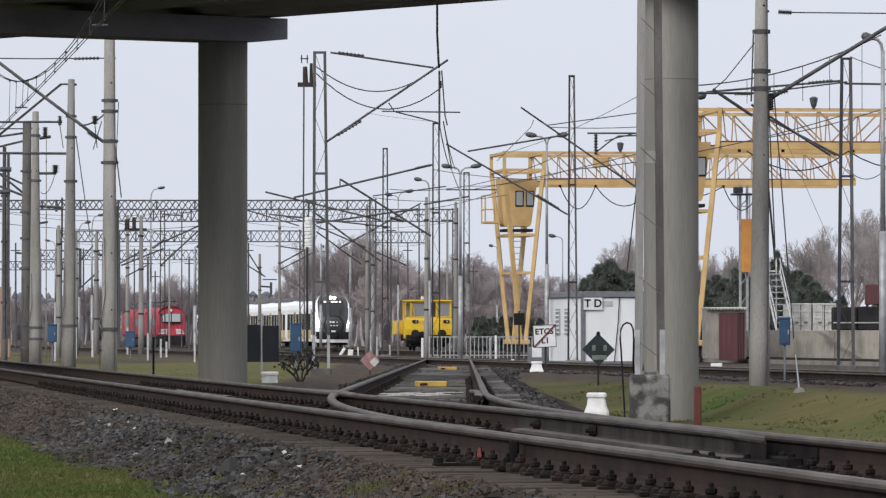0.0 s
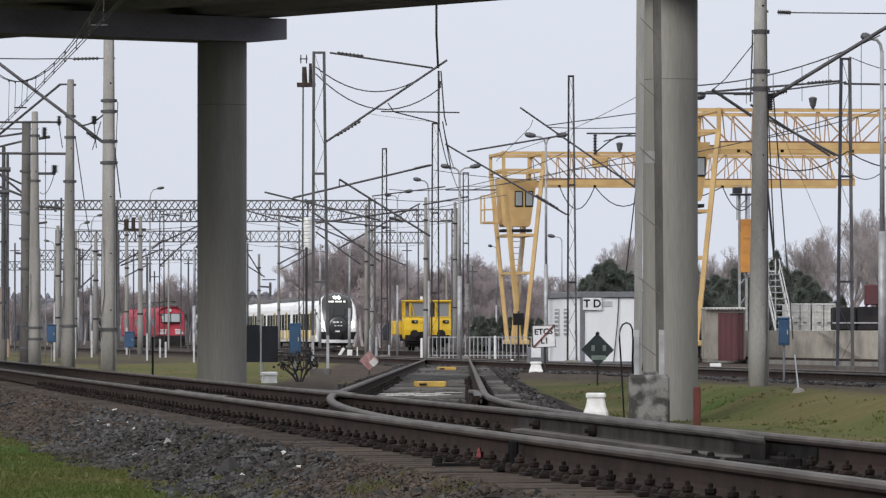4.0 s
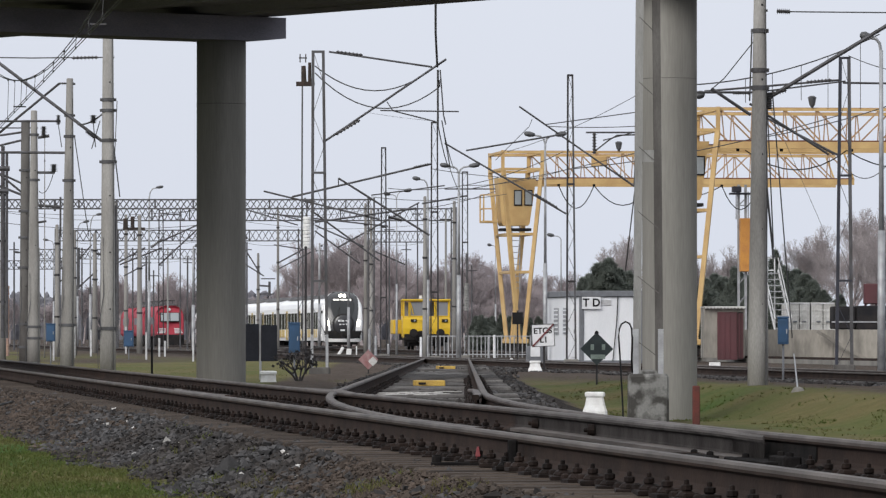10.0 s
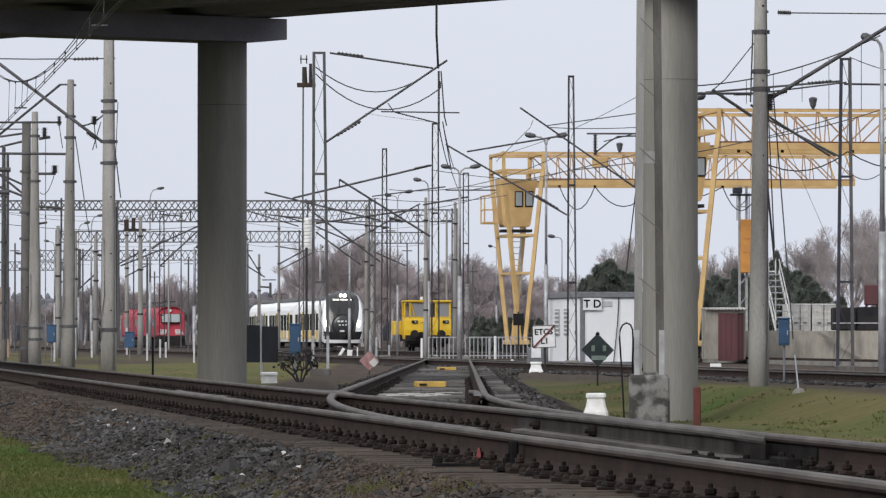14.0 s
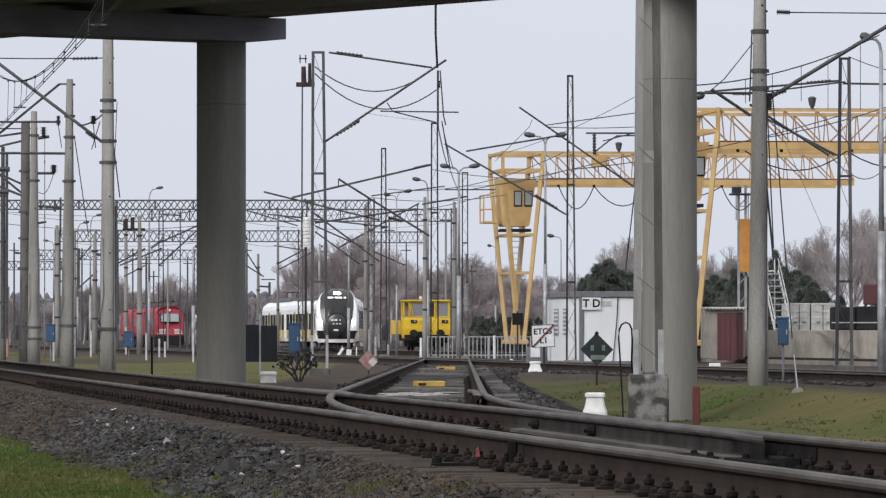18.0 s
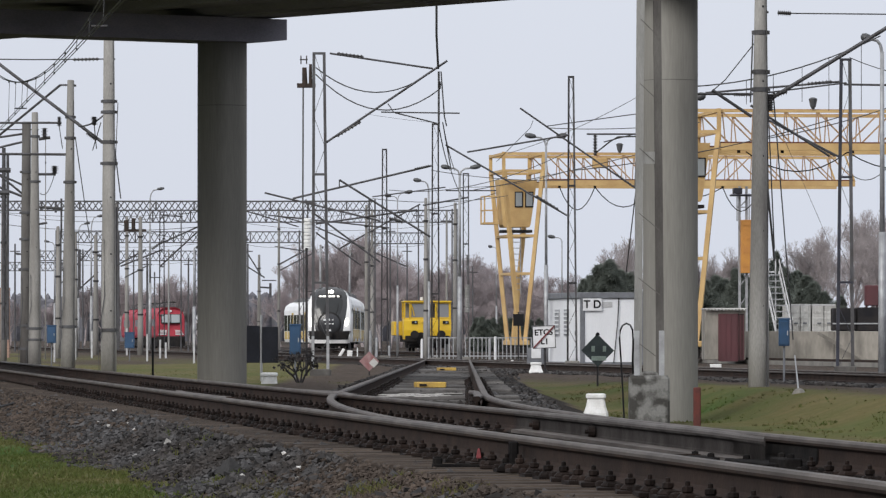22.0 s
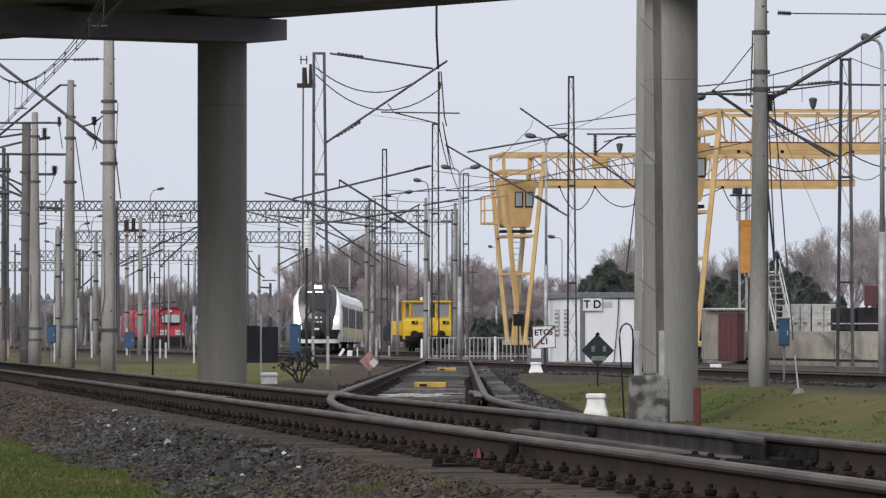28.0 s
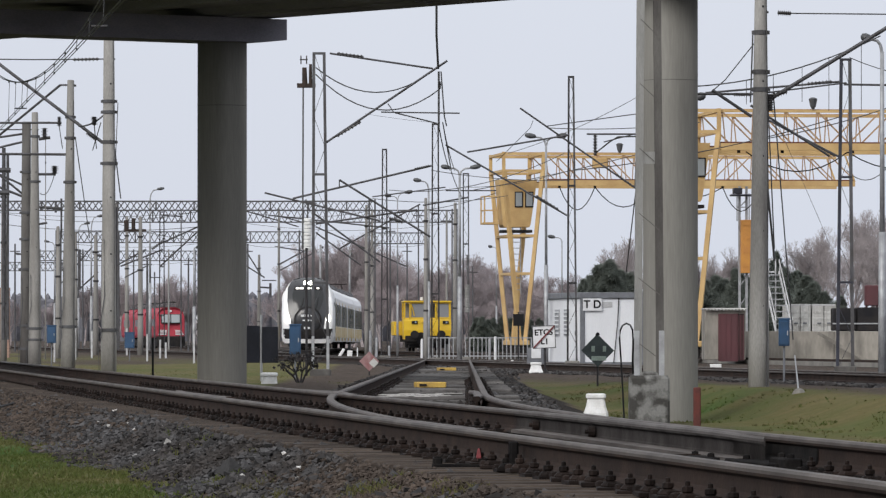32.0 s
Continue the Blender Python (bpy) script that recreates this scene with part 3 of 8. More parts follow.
for i in range(9):
    u = TIP + 0.8 + 0.6 * i
    bm = bmesh.new()
    box(bm, (GAUGE - 0.22, u, -0.185), (0.34, 0.2, 0.02), bevel=0.005)
    box(bm, (GAUGE - 0.33, u, -0.168), (0.05, 0.12, 0.03), bevel=0.008)
    part("slide_plate", bm, M_OIL, main_line, "greased slide plate")
# distance blocks bolted to the blade
for u in (41.4, 44.6):
    c = GAUGE - 0.105 * (1 - smooth(33.0, 46, u)) - 0.02
    bm = bmesh.new()
    cyl(bm, (c, u, -0.095), (c - 0.045, u, -0.095), 0.042, 0.036, 10)
    cyl(bm, (c - 0.045, u, -0.095), (c - 0.07, u, -0.095), 0.018, 0.016, 6)
    part("distance_block", bm, M_FIXING, main_line, "bolted distance block")
bm = bmesh.new()
box(bm, (GAUGE / 2, TIP + 0.9, -0.16), (GAUGE - 0.2, 0.05, 0.04))
part("stretcher_bar", bm, M_FIXING, main_line)

# ---- road bridge over the line ----
AX = Vector((0.586, -0.810, 0)).normalized()
AC = Vector((0.810, 0.586, 0)).normalized()
bridge = thing("road_bridge", "dark concrete road bridge on round columns", "bridge", kind="structure")
EDGE = Vector((-2.98, 115, 6.72))


def along(t, c, z):
    return EDGE + AX * t + AC * c + Vector((0, 0, z))


# out of view the deck is widened to shade the left column
bm = bmesh.new()
sec = [(0, 0), (0, 0.28), (0.25, 0.28), (0.25, 0.95), (-13.25, 0.95), (-13.25, 0.28), (-13.0, 0.28), (-13.0, 0), (-11.4, -0.0), (-11.2, 0.12), (-2.0, 0.12), (-1.8, 0)]
quads(bm, [[along(t, c, z) for c, z in sec] for t in (-75, 6)])
part("deck", bm, M_DECK, bridge, "dark stained concrete bridge deck")
# added out of view, kept narrow so that light reaches the right column
bm = bmesh.new()
quads(bm, [[along(t, c, z) for c, z in ((0, 0), (0, 0.28), (0.25, 0.28), (0.25, 0.95), (-2.3, 0.95), (-2.3, 0.28), (-2.05, 0.28), (-2.05, 0))] for t in (6.02, 80)])
part("ramp_deck", bm, M_DECK, bridge, "unseen concrete deck part, narrowed to let light reach the column")
for c in (-1.1, -4.0, -6.9, -9.6, -12.0):
    bm = bmesh.new()
    quads(bm, [[along(t, c + a, z) for a, z in ((-0.3, 0.13), (0.3, 0.13), (0.22, -0.03), (-0.22, -0.03))] for t in (-75, 6)])
    part("girder", bm, M_DECK, bridge)
for c, k1, t1 in ((0.1, 31, 73), (-13.1, 3, 5.8)):
    bm = bmesh.new()
    for k in range(-30, k1):
        q = along(k * 2.4, c, 0.95)
        bar(bm, q, q + Vector((0, 0, 1.0)), 0.06)
    for h in (0.5, 1.0):
        bar(bm, along(-73, c, 0.95 + h), along(t1, c, 0.95 + h), 0.05)
    part("railing", bm, M_MAST, bridge)


def pier(t, label, columns=(-1.03, -12.0), beam=True):
    """A cross beam with tapered ends on two columns."""
    top, low = -0.03, -0.49
    bm = bmesh.new()
    half = 0.55
    if not beam:
        low = -0.03
    for a, b in ((-13.2, -12.6), (-12.6, -0.5), (-0.5, 0.1)) if beam else ():
        za = low + (0.06 if a < -13 else 0)
        zb = low + (0.06 if b > 0 else 0)
        quads(bm, [[along(t - half, c, z), along(t + half, c, z), along(t + half, c, top), along(t - half, c, top)] for c, z in ((a, za), (b, zb))])
    if beam:
        part("crossbeam", bm, M_DECK, bridge, label)
    for c in columns:
        base = along(t, c, 0)
        foot = -1.3 - base.z
        bm = bmesh.new()
        n = 28
        rings = []
        for z in (foot, foot + 0.02, -2.2, -2.18, low + 0.02):
            ring = []
            for i in range(n):
                a = 2 * math.pi * i / n
                r = 0.44 / (abs(math.cos(a)) ** 2.6 + abs(math.sin(a)) ** 2.6) ** (1 / 2.6)
                q = base + AX * (r * math.cos(a)) + AC * (r * math.sin(a))
                ring.append((q.x, q.y, base.z + z))
            rings.append(ring)
        quads(bm, rings)
        for zj in (-1.7,):
            ring = []
            for i in range(n):
                a = 2 * math.pi * i / n
                r = 0.4425 / (abs(math.cos(a)) ** 2.6 + abs(math.sin(a)) ** 2.6) ** (1 / 2.6)
                q = base + AX * (r * math.cos(a)) + AC * (r * math.sin(a))
                ring.append((q.x, q.y, base.z + zj))
            seam = bmesh.new()
            quads(seam, [[(x, y, z + o) for x, y, z in ring] for o in (-0.0045, 0.0045)])
            part("formwork_seam", seam, M_POLEDARK, bridge, "thin dark formwork seam")
        part("column", bm, M_PIER, bridge, "grey concrete bridge column with vertical streaks", smooth=True)


pier(-15.0, "")
pier(-0.70, "dark concrete cross beam with a tapered end")
pier(13.25, "", (-1.03,), False)
pier(42.0, "", (-1.03,), False)
pier(68.0, "", (-1.03,), False)

# ---- catenary poles, masts and lamps ----
def wpart(name, bm, mats, parent, label="", smooth=False):
    """A part modelled in world coordinates under an unturned thing."""
    bmesh.ops.translate(bm, verts=bm.verts, vec=-parent.location)
    return part(name, bm, mats, parent, label, smooth)


def pole(x, d, z, top, r0, r1, label, bands=(), group="concrete catenary poles", lean=0.0, mat=None, cable=True):
    """A tapered spun-concrete pole with steel collars."""
    th = thing("catenary_pole", label, "catenary pole", Matrix.Translation((x, d, z)), group)
    h = top - z
    bm = bmesh.new()
    n = 16
    rings = [[(lean * q + r * math.cos(2 * math.pi * i / n), r * math.sin(2 * math.pi * i / n), q) for i in range(n)]
             for r, q in ((r0 * 1.04, -0.3), (r0 * 1.04, 0.9), (r0, 0.95), (r1, h - 0.02), (r1 * 0.8, h))]
    quads(bm, rings)
    part("shaft", bm, mat or M_POLE, th, smooth=True)
    for k in range(5):
        zh = h * (0.16 + 0.15 * k)
        rr = r0 + (r1 - r0) * zh / h
        bm = bmesh.new()
        cyl(bm, (lean * zh + rr * 0.35, -rr * 0.88, zh), (lean * zh + rr * 0.36, -rr * 0.97, zh), 0.022, 0.022, 8)
        part("bolt_hole", bm, M_INK, th)
    bm = bmesh.new()
    tube(bm, [(r0 * 0.75, -r0 * 0.8, -0.2), (r0 * 0.8 + lean * h * 0.4, -r0 * 0.75, h * 0.4), (r1 * 0.9 + lean * h, -r1 * 0.7, h * 0.93)], 0.012, 4)
    part("earth_wire", bm, M_WIRE, th)
    if cable:
        bm = bmesh.new()
        tube(bm, [(-r0 * 1.2, -r0 * 0.6, -0.1), (-r0 * 1.3, -r0 * 0.7, 0.5), (-r0 * 0.85, -r0 * 0.9, 0.9), (-r0 * 0.95, -r0 * 0.8, 1.3), (-r0 * 0.5, -r0 * 0.97, 1.9), (-r0 * 0.6, -r0 * 0.92, h * 0.35)], 0.011, 5)
        part("cable", bm, M_MAST, th, "dark cable strapped to the pole")
    for zb in bands:
        q = zb - z
        rr = r0 + (r1 - r0) * q / h
        bm = bmesh.new()
        lathe(bm, [(rr * 0.98, q - 0.045), (rr * 1.15, q - 0.04), (rr * 1.15, q + 0.04), (rr * 0.98, q + 0.045)], 14, (lean * q, 0, 0))
        box(bm, (lean * q + rr * 1.25, 0, q), (rr * 0.4, 0.08, 0.07))
        box(bm, (lean * q - rr * 1.2, 0, q), (rr * 0.4, 0.08, 0.07))
        part("collar", bm, M_MAST, th)
    return th


def lattice(x, d, z, top, w0, w1, mat, label, right=None, leg=0, name="lattice_mast", group="lattice catenary masts", foot=True, lean=0.0, laced=True):
    """A mast of two channel legs tied by flat diagonals."""
    th = thing(name, label, "catenary mast", Matrix.Translation((x, d, z)), group)
    h = top - z
    leg = leg or max(0.055, w0 * 0.2)
    for sgn in (-1, 1):
        bm = bmesh.new()
        a = Vector((sgn * w0 / 2, 0, 0))
        b = Vector((lean + sgn * w1 / 2, 0, h))
        chan = [(0.5, -1), (0.5, 1), (-0.5, 1), (-0.5, 0.8), (0.3, 0.8), (0.3, -0.8), (-0.5, -0.8), (-0.5, -1)]
        quads(bm, [[e + Vector((sgn * x * leg, y * leg, 0)) for x, y in chan] for e in (a, b)])
        part("leg", bm, right if right and sgn > 0 else mat, th)
    bm = bmesh.new()
    k = max(6, int(h / (w0 * 1.9)))
    for i in range(k if laced else 0):
        f0, f1 = i / k, (i + 1) / k
        w_a, w_b = w0 + (w1 - w0) * f0, w0 + (w1 - w0) * f1
        s = -1 if i % 2 == 0 else 1
        bar(bm, (lean * f0 + s * w_a / 2, -leg * 0.95, h * f0), (lean * f1 - s * w_b / 2, -leg * 0.95, h * f1), 0.022, 0.012)
    for q in (0.28, 0.62, 1.0) if laced else (1.0,):
        wq = w0 + (w1 - w0) * q
        box(bm, (lean * q, 0, h * q - 0.03), (wq + leg, leg * 2.2, 0.06))
    part("lacing" if laced else "head_plate", bm, mat, th, kind="stuff" if laced else "")
    if foot:
        bm = bmesh.new()
        box(bm, (0, 0, -0.2), (w0 + 0.16, 0.5, 0.5), bevel=0.04)
        part("footing", bm, M_POLEDARK if w0 > 0.4 else M_CONCRETE, th)
    return th


def lamp_post(x, d, z, top, arms, r=0.07, mat=None, label="galvanised street lamp in the rail yard", head_tilt=0.12):
    """A tapered lamp post; arms: (reach, rise) of each curved arm with its lamp head."""
    th = thing("lamp_post", label, "lamp post", Matrix.Translation((x, d, z)), "yard lamp posts")
    h = top - z
    bm = bmesh.new()
    cyl(bm, (0, 0, -0.2), (0, 0, h * 0.45), r, r * 0.85, 8)
    cyl(bm, (0, 0, h * 0.45), (0, 0, h), r * 0.62, r * 0.45, 8)
    part("post", bm, mat or M_LIGHTSTEEL, th, smooth=True)
    for reach, rise in arms:
        sg = 1 if reach > 0 else -1
        bm = bmesh.new()
        tube(bm, [(0, 0, h - 0.05), (reach * 0.08, 0, h + rise * 0.55), (reach * 0.25, 0, h + rise * 0.9), (reach * 0.55, 0, h + rise)], r * 0.42, 6)
        arm = part("arm", bm, mat or M_LIGHTSTEEL, th)
        bm = bmesh.new()
        L = abs(reach) * 0.55
        rings = []
        for f, wd, ht in ((0, 0.05, 0.05), (0.15, 0.1, 0.08), (0.5, 0.15, 0.11), (0.85, 0.13, 0.09), (1.0, 0.05, 0.03)):
            xx = reach * 0.5 + sg * L * f
            zz = h + rise + 0.02 + head_tilt * L * f
            rings.append([(xx, wd * math.cos(2 * math.pi * i / 8), zz + ht * math.sin(2 * math.pi * i / 8)) for i in range(8)])
        quads(bm, rings)
        part("lamp_head", bm, M_ROUTE, th, smooth=True)
    return th


def portal(d, x0, x1, zlow, zhigh, zg, label, bays, mat=None, legs=(True, True)):
    """A catenary portal: a lattice beam on two legs."""
    mat = mat or M_MAST
    cx = (x0 + x1) / 2
    bays = int(bays * 1.6)
    th = thing("catenary_portal", label, "catenary portal", Matrix.Translation((cx, d, zg)), "catenary portals across the yard")
    for y in (-0.3, 0.3):
        for z in (zlow, zhigh):
            bm = bmesh.new()
            bar(bm, (x0, d + y, z), (x1, d + y, z), 0.07)
            wpart("chord", bm, mat, th)
        bm = bmesh.new()
        for i in range(bays):
            a, b = x0 + (x1 - x0) * i / bays, x0 + (x1 - x0) * (i + 1) / bays
            bar(bm, (a, d + y, zlow), (b, d + y, zhigh), 0.03)
            bar(bm, (a, d + y, zhigh), (b, d + y, zlow), 0.03)
            if i % 6 == 0:
                bar(bm, (a, d + y, zlow), (a, d + y, zhigh), 0.06)
        tagged(wpart("lacing", bm, mat, th), kind="stuff")
    for use, x in zip(legs, (x0, x1)):
        if not use:
            continue
        bm = bmesh.new()
        for a in (-0.16, 0.16):
            for y in (-0.25, 0.25):
                bar(bm, (x + a, d + y, zg - 0.3), (x + a, d + y, zhigh + 0.1), 0.09)
        k = 12
        for i in range(k):
            z0, z1 = zg + (zhigh - zg) * i / k, zg + (zhigh - zg) * (i + 1) / k
            s = 0.16 if i % 2 else -0.16
            for y in (-0.25, 0.25):
                bar(bm, (x + s, d + y, z0), (x - s, d + y, z1), 0.03)
        wpart("leg", bm, mat, th)
    return th


def arms(mast, tubes, insulators=(), wires=(), name="cantilever", mat=None):
    """Cantilever tubes, insulators and hanging wires of a mast, in world places."""
    if tubes:
        for p0, p1, r in tubes:
            bm = bmesh.new()
            cyl(bm, p0, p1, r * 0.74, r * 0.74, 8)
            wpart(name, bm, mat or M_TUBE, mast)
    for p0, p1, r in insulators:
        bm = bmesh.new()
        insulator(bm, p0, p1, r)
        wpart("insulator", bm, M_INSUL, mast)
    for pts, r in wires:
        bm = bmesh.new()
        tube(bm, pts, r, 4)
        wpart("hanging_wire", bm, M_WIRE, mast)


# poles to the near side of the yard
g1 = pole(-8.349, 150, -0.275, 9.2, 0.19, 0.125, "tall grey concrete catenary pole with dark collars", [0.758, 4.933, 5.47, 6.22, 6.489])
arms(g1, [((-8.505, 150, 5.456), (-11.453, 151, 7.683), 0.055), ((-8.462, 150, 7.551), (-8.193, 150, 7.551), 0.03)],
     [((-8.604, 150, 7.551), (-9.255, 150, 7.536), 0.06), ((-8.717, 150, 6.107), (-8.717, 150, 5.895), 0.12), ((-8.66, 150, 5.527), (-8.901, 150, 5.711), 0.08)],
     [([(-8.476, 150, 7.551), (-10.245, 150, 7.536), (-11.519, 150, 7.551)], 0.015), (sagging((-8.406, 150, 6.22), (-9.113, 150, 5.867), 0.1), 0.02), (sagging((-8.222, 150, 5.47), (-8.052, 150, 4.055), 0), 0.015),
      (sagging((-8.717, 150, 5.895), (-8.66, 150, 5.301), 0), 0.012), (sagging((-8.547, 150, 5.966), (-8.759, 150, 5.258), 0), 0.012)])
g2 = pole(-10.679, 171, -0.295, 7.932, 0.2, 0.095, "concrete catenary pole with a dark collar", [0.883, 5.012, 6.271, 6.868], lean=0.0085)
arms(g2, [((-10.905, 171, 7.787), (-12.722, 172, 6.385), 0.05), ((-10.873, 171, 6.706), (-12.97, 171, 6.706), 0.04), ((-10.647, 171, 5.803), (-13.046, 172, 5.85), 0.05)],
     [((-10.486, 171, 7.787), (-10.905, 171, 7.787), 0.05), ((-10.938, 171, 6.884), (-10.938, 171, 6.61), 0.09)],
     [([(-10.647, 171, 7.771), (-10.454, 171, 7.771)], 0.03), (sagging((-10.47, 171, 6.238), (-10.066, 171, 3.415), 0), 0.014), (sagging((-10.938, 171, 6.61), (-10.841, 171, 5.964), 0), 0.012)])
g3 = pole(-13.604, 200, -0.251, 8.107, 0.21, 0.105, "concrete catenary pole carrying dark fittings", [0.503, 0.881, 5.786, 7.296])
arms(g3, [((-13.547, 200, 6.032), (-12.906, 200, 6.032), 0.06), ((-13.547, 200, 4.352), (-13.189, 200, 4.409), 0.05), ((-13.472, 200, 7.202), (-13.094, 200, 7.258), 0.07)],
     [((-13.283, 200, 7.579), (-13.283, 200, 7.239), 0.14), ((-12.943, 200, 6.315), (-12.943, 200, 6.051), 0.17)], [(sagging((-12.943, 200, 6.051), (-13.434, 200, 5.409), 0.3), 0.012)])
g4 = pole(-14.203, 204, -0.268, 7.931, 0.17, 0.15, "dark stained concrete pole tied to its neighbour", [0.194, 0.983, 2.908, 3.928, 4.832, 6.218], lean=0.005, mat=M_POLEDARK)
arms(g4, [((-14.203, 204, 7.527), (-15.281, 204, 7.373), 0.05), ((-14.318, 204, 7.238), (-15.281, 204, 7.007), 0.05), ((-14.222, 204, 5.41), (-15.281, 204, 6.276), 0.05), ((-14.222, 204, 7.912), (-13.356, 204, 7.912), 0.03)])
g5 = pole(5.917, 112, -0.328, 9.0, 0.186, 0.088, "concrete catenary pole on a grassy bank", [5.209, 5.537, 6.276], lean=0.006, cable=False)
arms(g5, [((6.171, 112, 5.051), (8.622, 112, 6.551), 0.05), ((5.051, 112, 5.198), (5.79, 112, 4.702), 0.04), ((5.769, 112, 4.913), (7.248, 112, 3.962), 0.03), ((5.875, 112, 5.125), (7.565, 112, 5.336), 0.02),
          ((4.607, 112, 5.125), (5.822, 112, 5.125), 0.03), ((5.854, 112, 6.657), (6.107, 112, 6.657), 0.03)],
     [((6.107, 112, 5.072), (6.456, 112, 5.177), 0.07), ((6.276, 112, 6.646), (6.53, 112, 6.635), 0.07), ((6.139, 112, 5.125), (6.139, 112, 4.808), 0.1), ((5.452, 112, 5.114), (5.769, 112, 5.114), 0.05)],
     [([(6.53, 112, 6.635), (8.833, 112, 6.614)], 0.012), ([(5.843, 112, 6.075), (5.294, 112, 5.389), (5.051, 112, 5.177)], 0.01), (sagging((6.192, 112, 5.177), (6.562, 112, 0.528), 0), 0.012),
      (sagging((6.086, 112, 3.381), (6.213, 112, 2.008), 0), 0.02), ([(5.811, 112, 6.234), (5.769, 112, 4.966)], 0.014), (sagging((4.607, 112, 5.262), (8.272, 113, 6.263), 0.2), 0.012),
      (sagging((6.086, 112, 5.177), (6.213, 112, 2.219), 0), 0.012), (sagging((6.171, 112, 4.808), (7.248, 112, 2.325), 0), 0.004)])

for f, drop in ((0.30, 0.45), (0.44, 0.32), (0.59, 0.66), (0.73, 1.0), (0.90, 1.25)):
    q = Vector((4.607, 112, 5.262)).lerp(Vector((8.272, 113, 6.263)), f) - Vector((0, 0, 0.8 * f * (1 - f)))
    arms(g5, (), (), [([q, q - Vector((0, 0, drop))], 0.006)])
# lattice masts
m1 = lattice(-3.25, 160, -0.315, 8.198, 0.408, 0.272, M_MAST, "grey lattice catenary mast with a long raking cantilever", leg=0.075, lean=-0.041)
for sg in (-1, 1):
    bm = bmesh.new()
    box(bm, (sg * 0.2, -0.09, 0.45), (0.075, 0.012, 0.95))
    part("leg_guard", bm, M_LIGHTSTEEL, m1, "pale painted lower leg")
arms(m1, [((-3.004, 160, 8.168), (-0.242, 160, 7.76), 0.035), ((-3.125, 160, 5.768), (0.136, 160, 7.971), 0.04), ((-1.63, 160, 6.598), (0.468, 160, 6.568), 0.025), ((-1.449, 160, 6.824), (-1.298, 160, 6.598), 0.02), ((-3.683, 160, 7.307), (-3.381, 160, 7.307), 0.06)],
     [((-2.808, 160, 8.168), (-2.098, 160, 8.077), 0.06), ((-2.823, 160, 5.949), (-2.174, 160, 6.341), 0.06), ((-0.06, 160, 7.413), (-0.06, 160, 7.217), 0.06)],
     [(sagging((-3.381, 160, 7.79), (-0.181, 160, 7.76), 0.65), 0.016), (sagging((-3.381, 160, 7.609), (-0.06, 160, 7.217), 0.75), 0.016), ([(-0.149, 158, 9.757), (-0.15, 159, 8.615), (-0.106, 160, 7.76)], 0.03),
      ([(-0.091, 160, 7.685), (-0.091, 160, 6.175)], 0.028), ([(-0.03, 160, 7.685), (0.06, 160, 6.477), (0.121, 160, 6.22)], 0.018), ([(-1.268, 160, 6.583), (-0.136, 160, 6.296)], 0.018), ([(0.015, 160, 6.326), (0.264, 175, 5.463)], 0.016)])
bm = bmesh.new()
cyl(bm, (-3.668, 160, 7.277), (-3.683, 160, 7.79), 0.075, 0.06, 8)
cyl(bm, (-3.517, 160, 7.307), (-3.517, 160, 7.881), 0.05, 0.04, 8)
bar(bm, (-3.879, 160, 7.307), (-3.411, 160, 7.307), 0.12)
bar(bm, (-3.774, 160, 7.881), (-3.774, 160, 8.107), 0.03)
bar(bm, (-3.623, 160, 7.881), (-3.623, 160, 8.107), 0.03)
bar(bm, (-3.804, 160, 8.002), (-3.592, 160, 8.002), 0.03)
wpart("pulley_gear", bm, M_WEIGHT, m1, "dark rusty tensioning gear")
bm = bmesh.new()
tube(bm, [(-3.713, 160, 7.307), (-3.728, 160, 2.93)], 0.022, 5)
wpart("tension_rope", bm, M_WIRE, m1)
m2 = lattice(3.841, 177, -0.158, 8.308, 0.267, 0.134, M_DARKMAST, "tall dark lattice mast beside the white equipment cabin", M_MAST, lean=-0.03)
arms(m2, [((3.69, 177, 4.183), (0.1, 177, 6.271), 0.035), ((3.707, 177, 6.555), (0.735, 177, 6.054), 0.035), ((2.304, 177, 7.356), (5.744, 177, 4.968), 0.035), ((3.072, 177, 6.822), (5.81, 178, 7.227), 0.02)],
     [((5.143, 177, 5.402), (5.677, 177, 5.018), 0.06), ((2.772, 177, 4.768), (3.44, 177, 4.35), 0.06)],
     [([(2.688, 177, 6.989), (2.605, 177, 6.772), (1.612, 178, 5.799)], 0.01), (sagging((3.106, 177, 6.772), (7.571, 176, 6.903), 0.1), 0.012), (sagging((0.94, 178, 4.96), (5.81, 178, 6.018), 0.05), 0.012)])
m3 = lattice(-0.245, 216, -0.194, 8.303, 0.265, 0.204, M_DARKMAST, "dark lattice catenary mast beside the branch track")
arms(m3, [((-0.387, 216, 6.775), (-5.405, 217, 5.617), 0.05), ((-3.709, 216, 6.266), (-0.428, 216, 4.208), 0.05), ((-2.527, 216, 5.654), (0.122, 216, 6.001), 0.03)], [((-0.998, 216, 6.653), (-0.448, 216, 6.775), 0.07)],
     [([(-3.709, 216, 6.266), (-3.709, 216, 6.001)], 0.02)])
m4 = lattice(-2.367, 246, -0.206, 8.335, 0.255, 0.162, M_DARKMAST, "slender dark lattice mast far up the yard")
arms(m4, [((-2.53, 246, 5.364), (-7.317, 247, 6.549), 0.05), ((-2.53, 246, 3.67), (-5.315, 246, 5.712), 0.05), ((-5.198, 246, 5.248), (-1.021, 246, 5.828), 0.05), ((-7.084, 247, 5.617), (-2.182, 246, 5.085), 0.04)], [((-2.182, 246, 5.48), (-1.601, 246, 5.318), 0.12)])
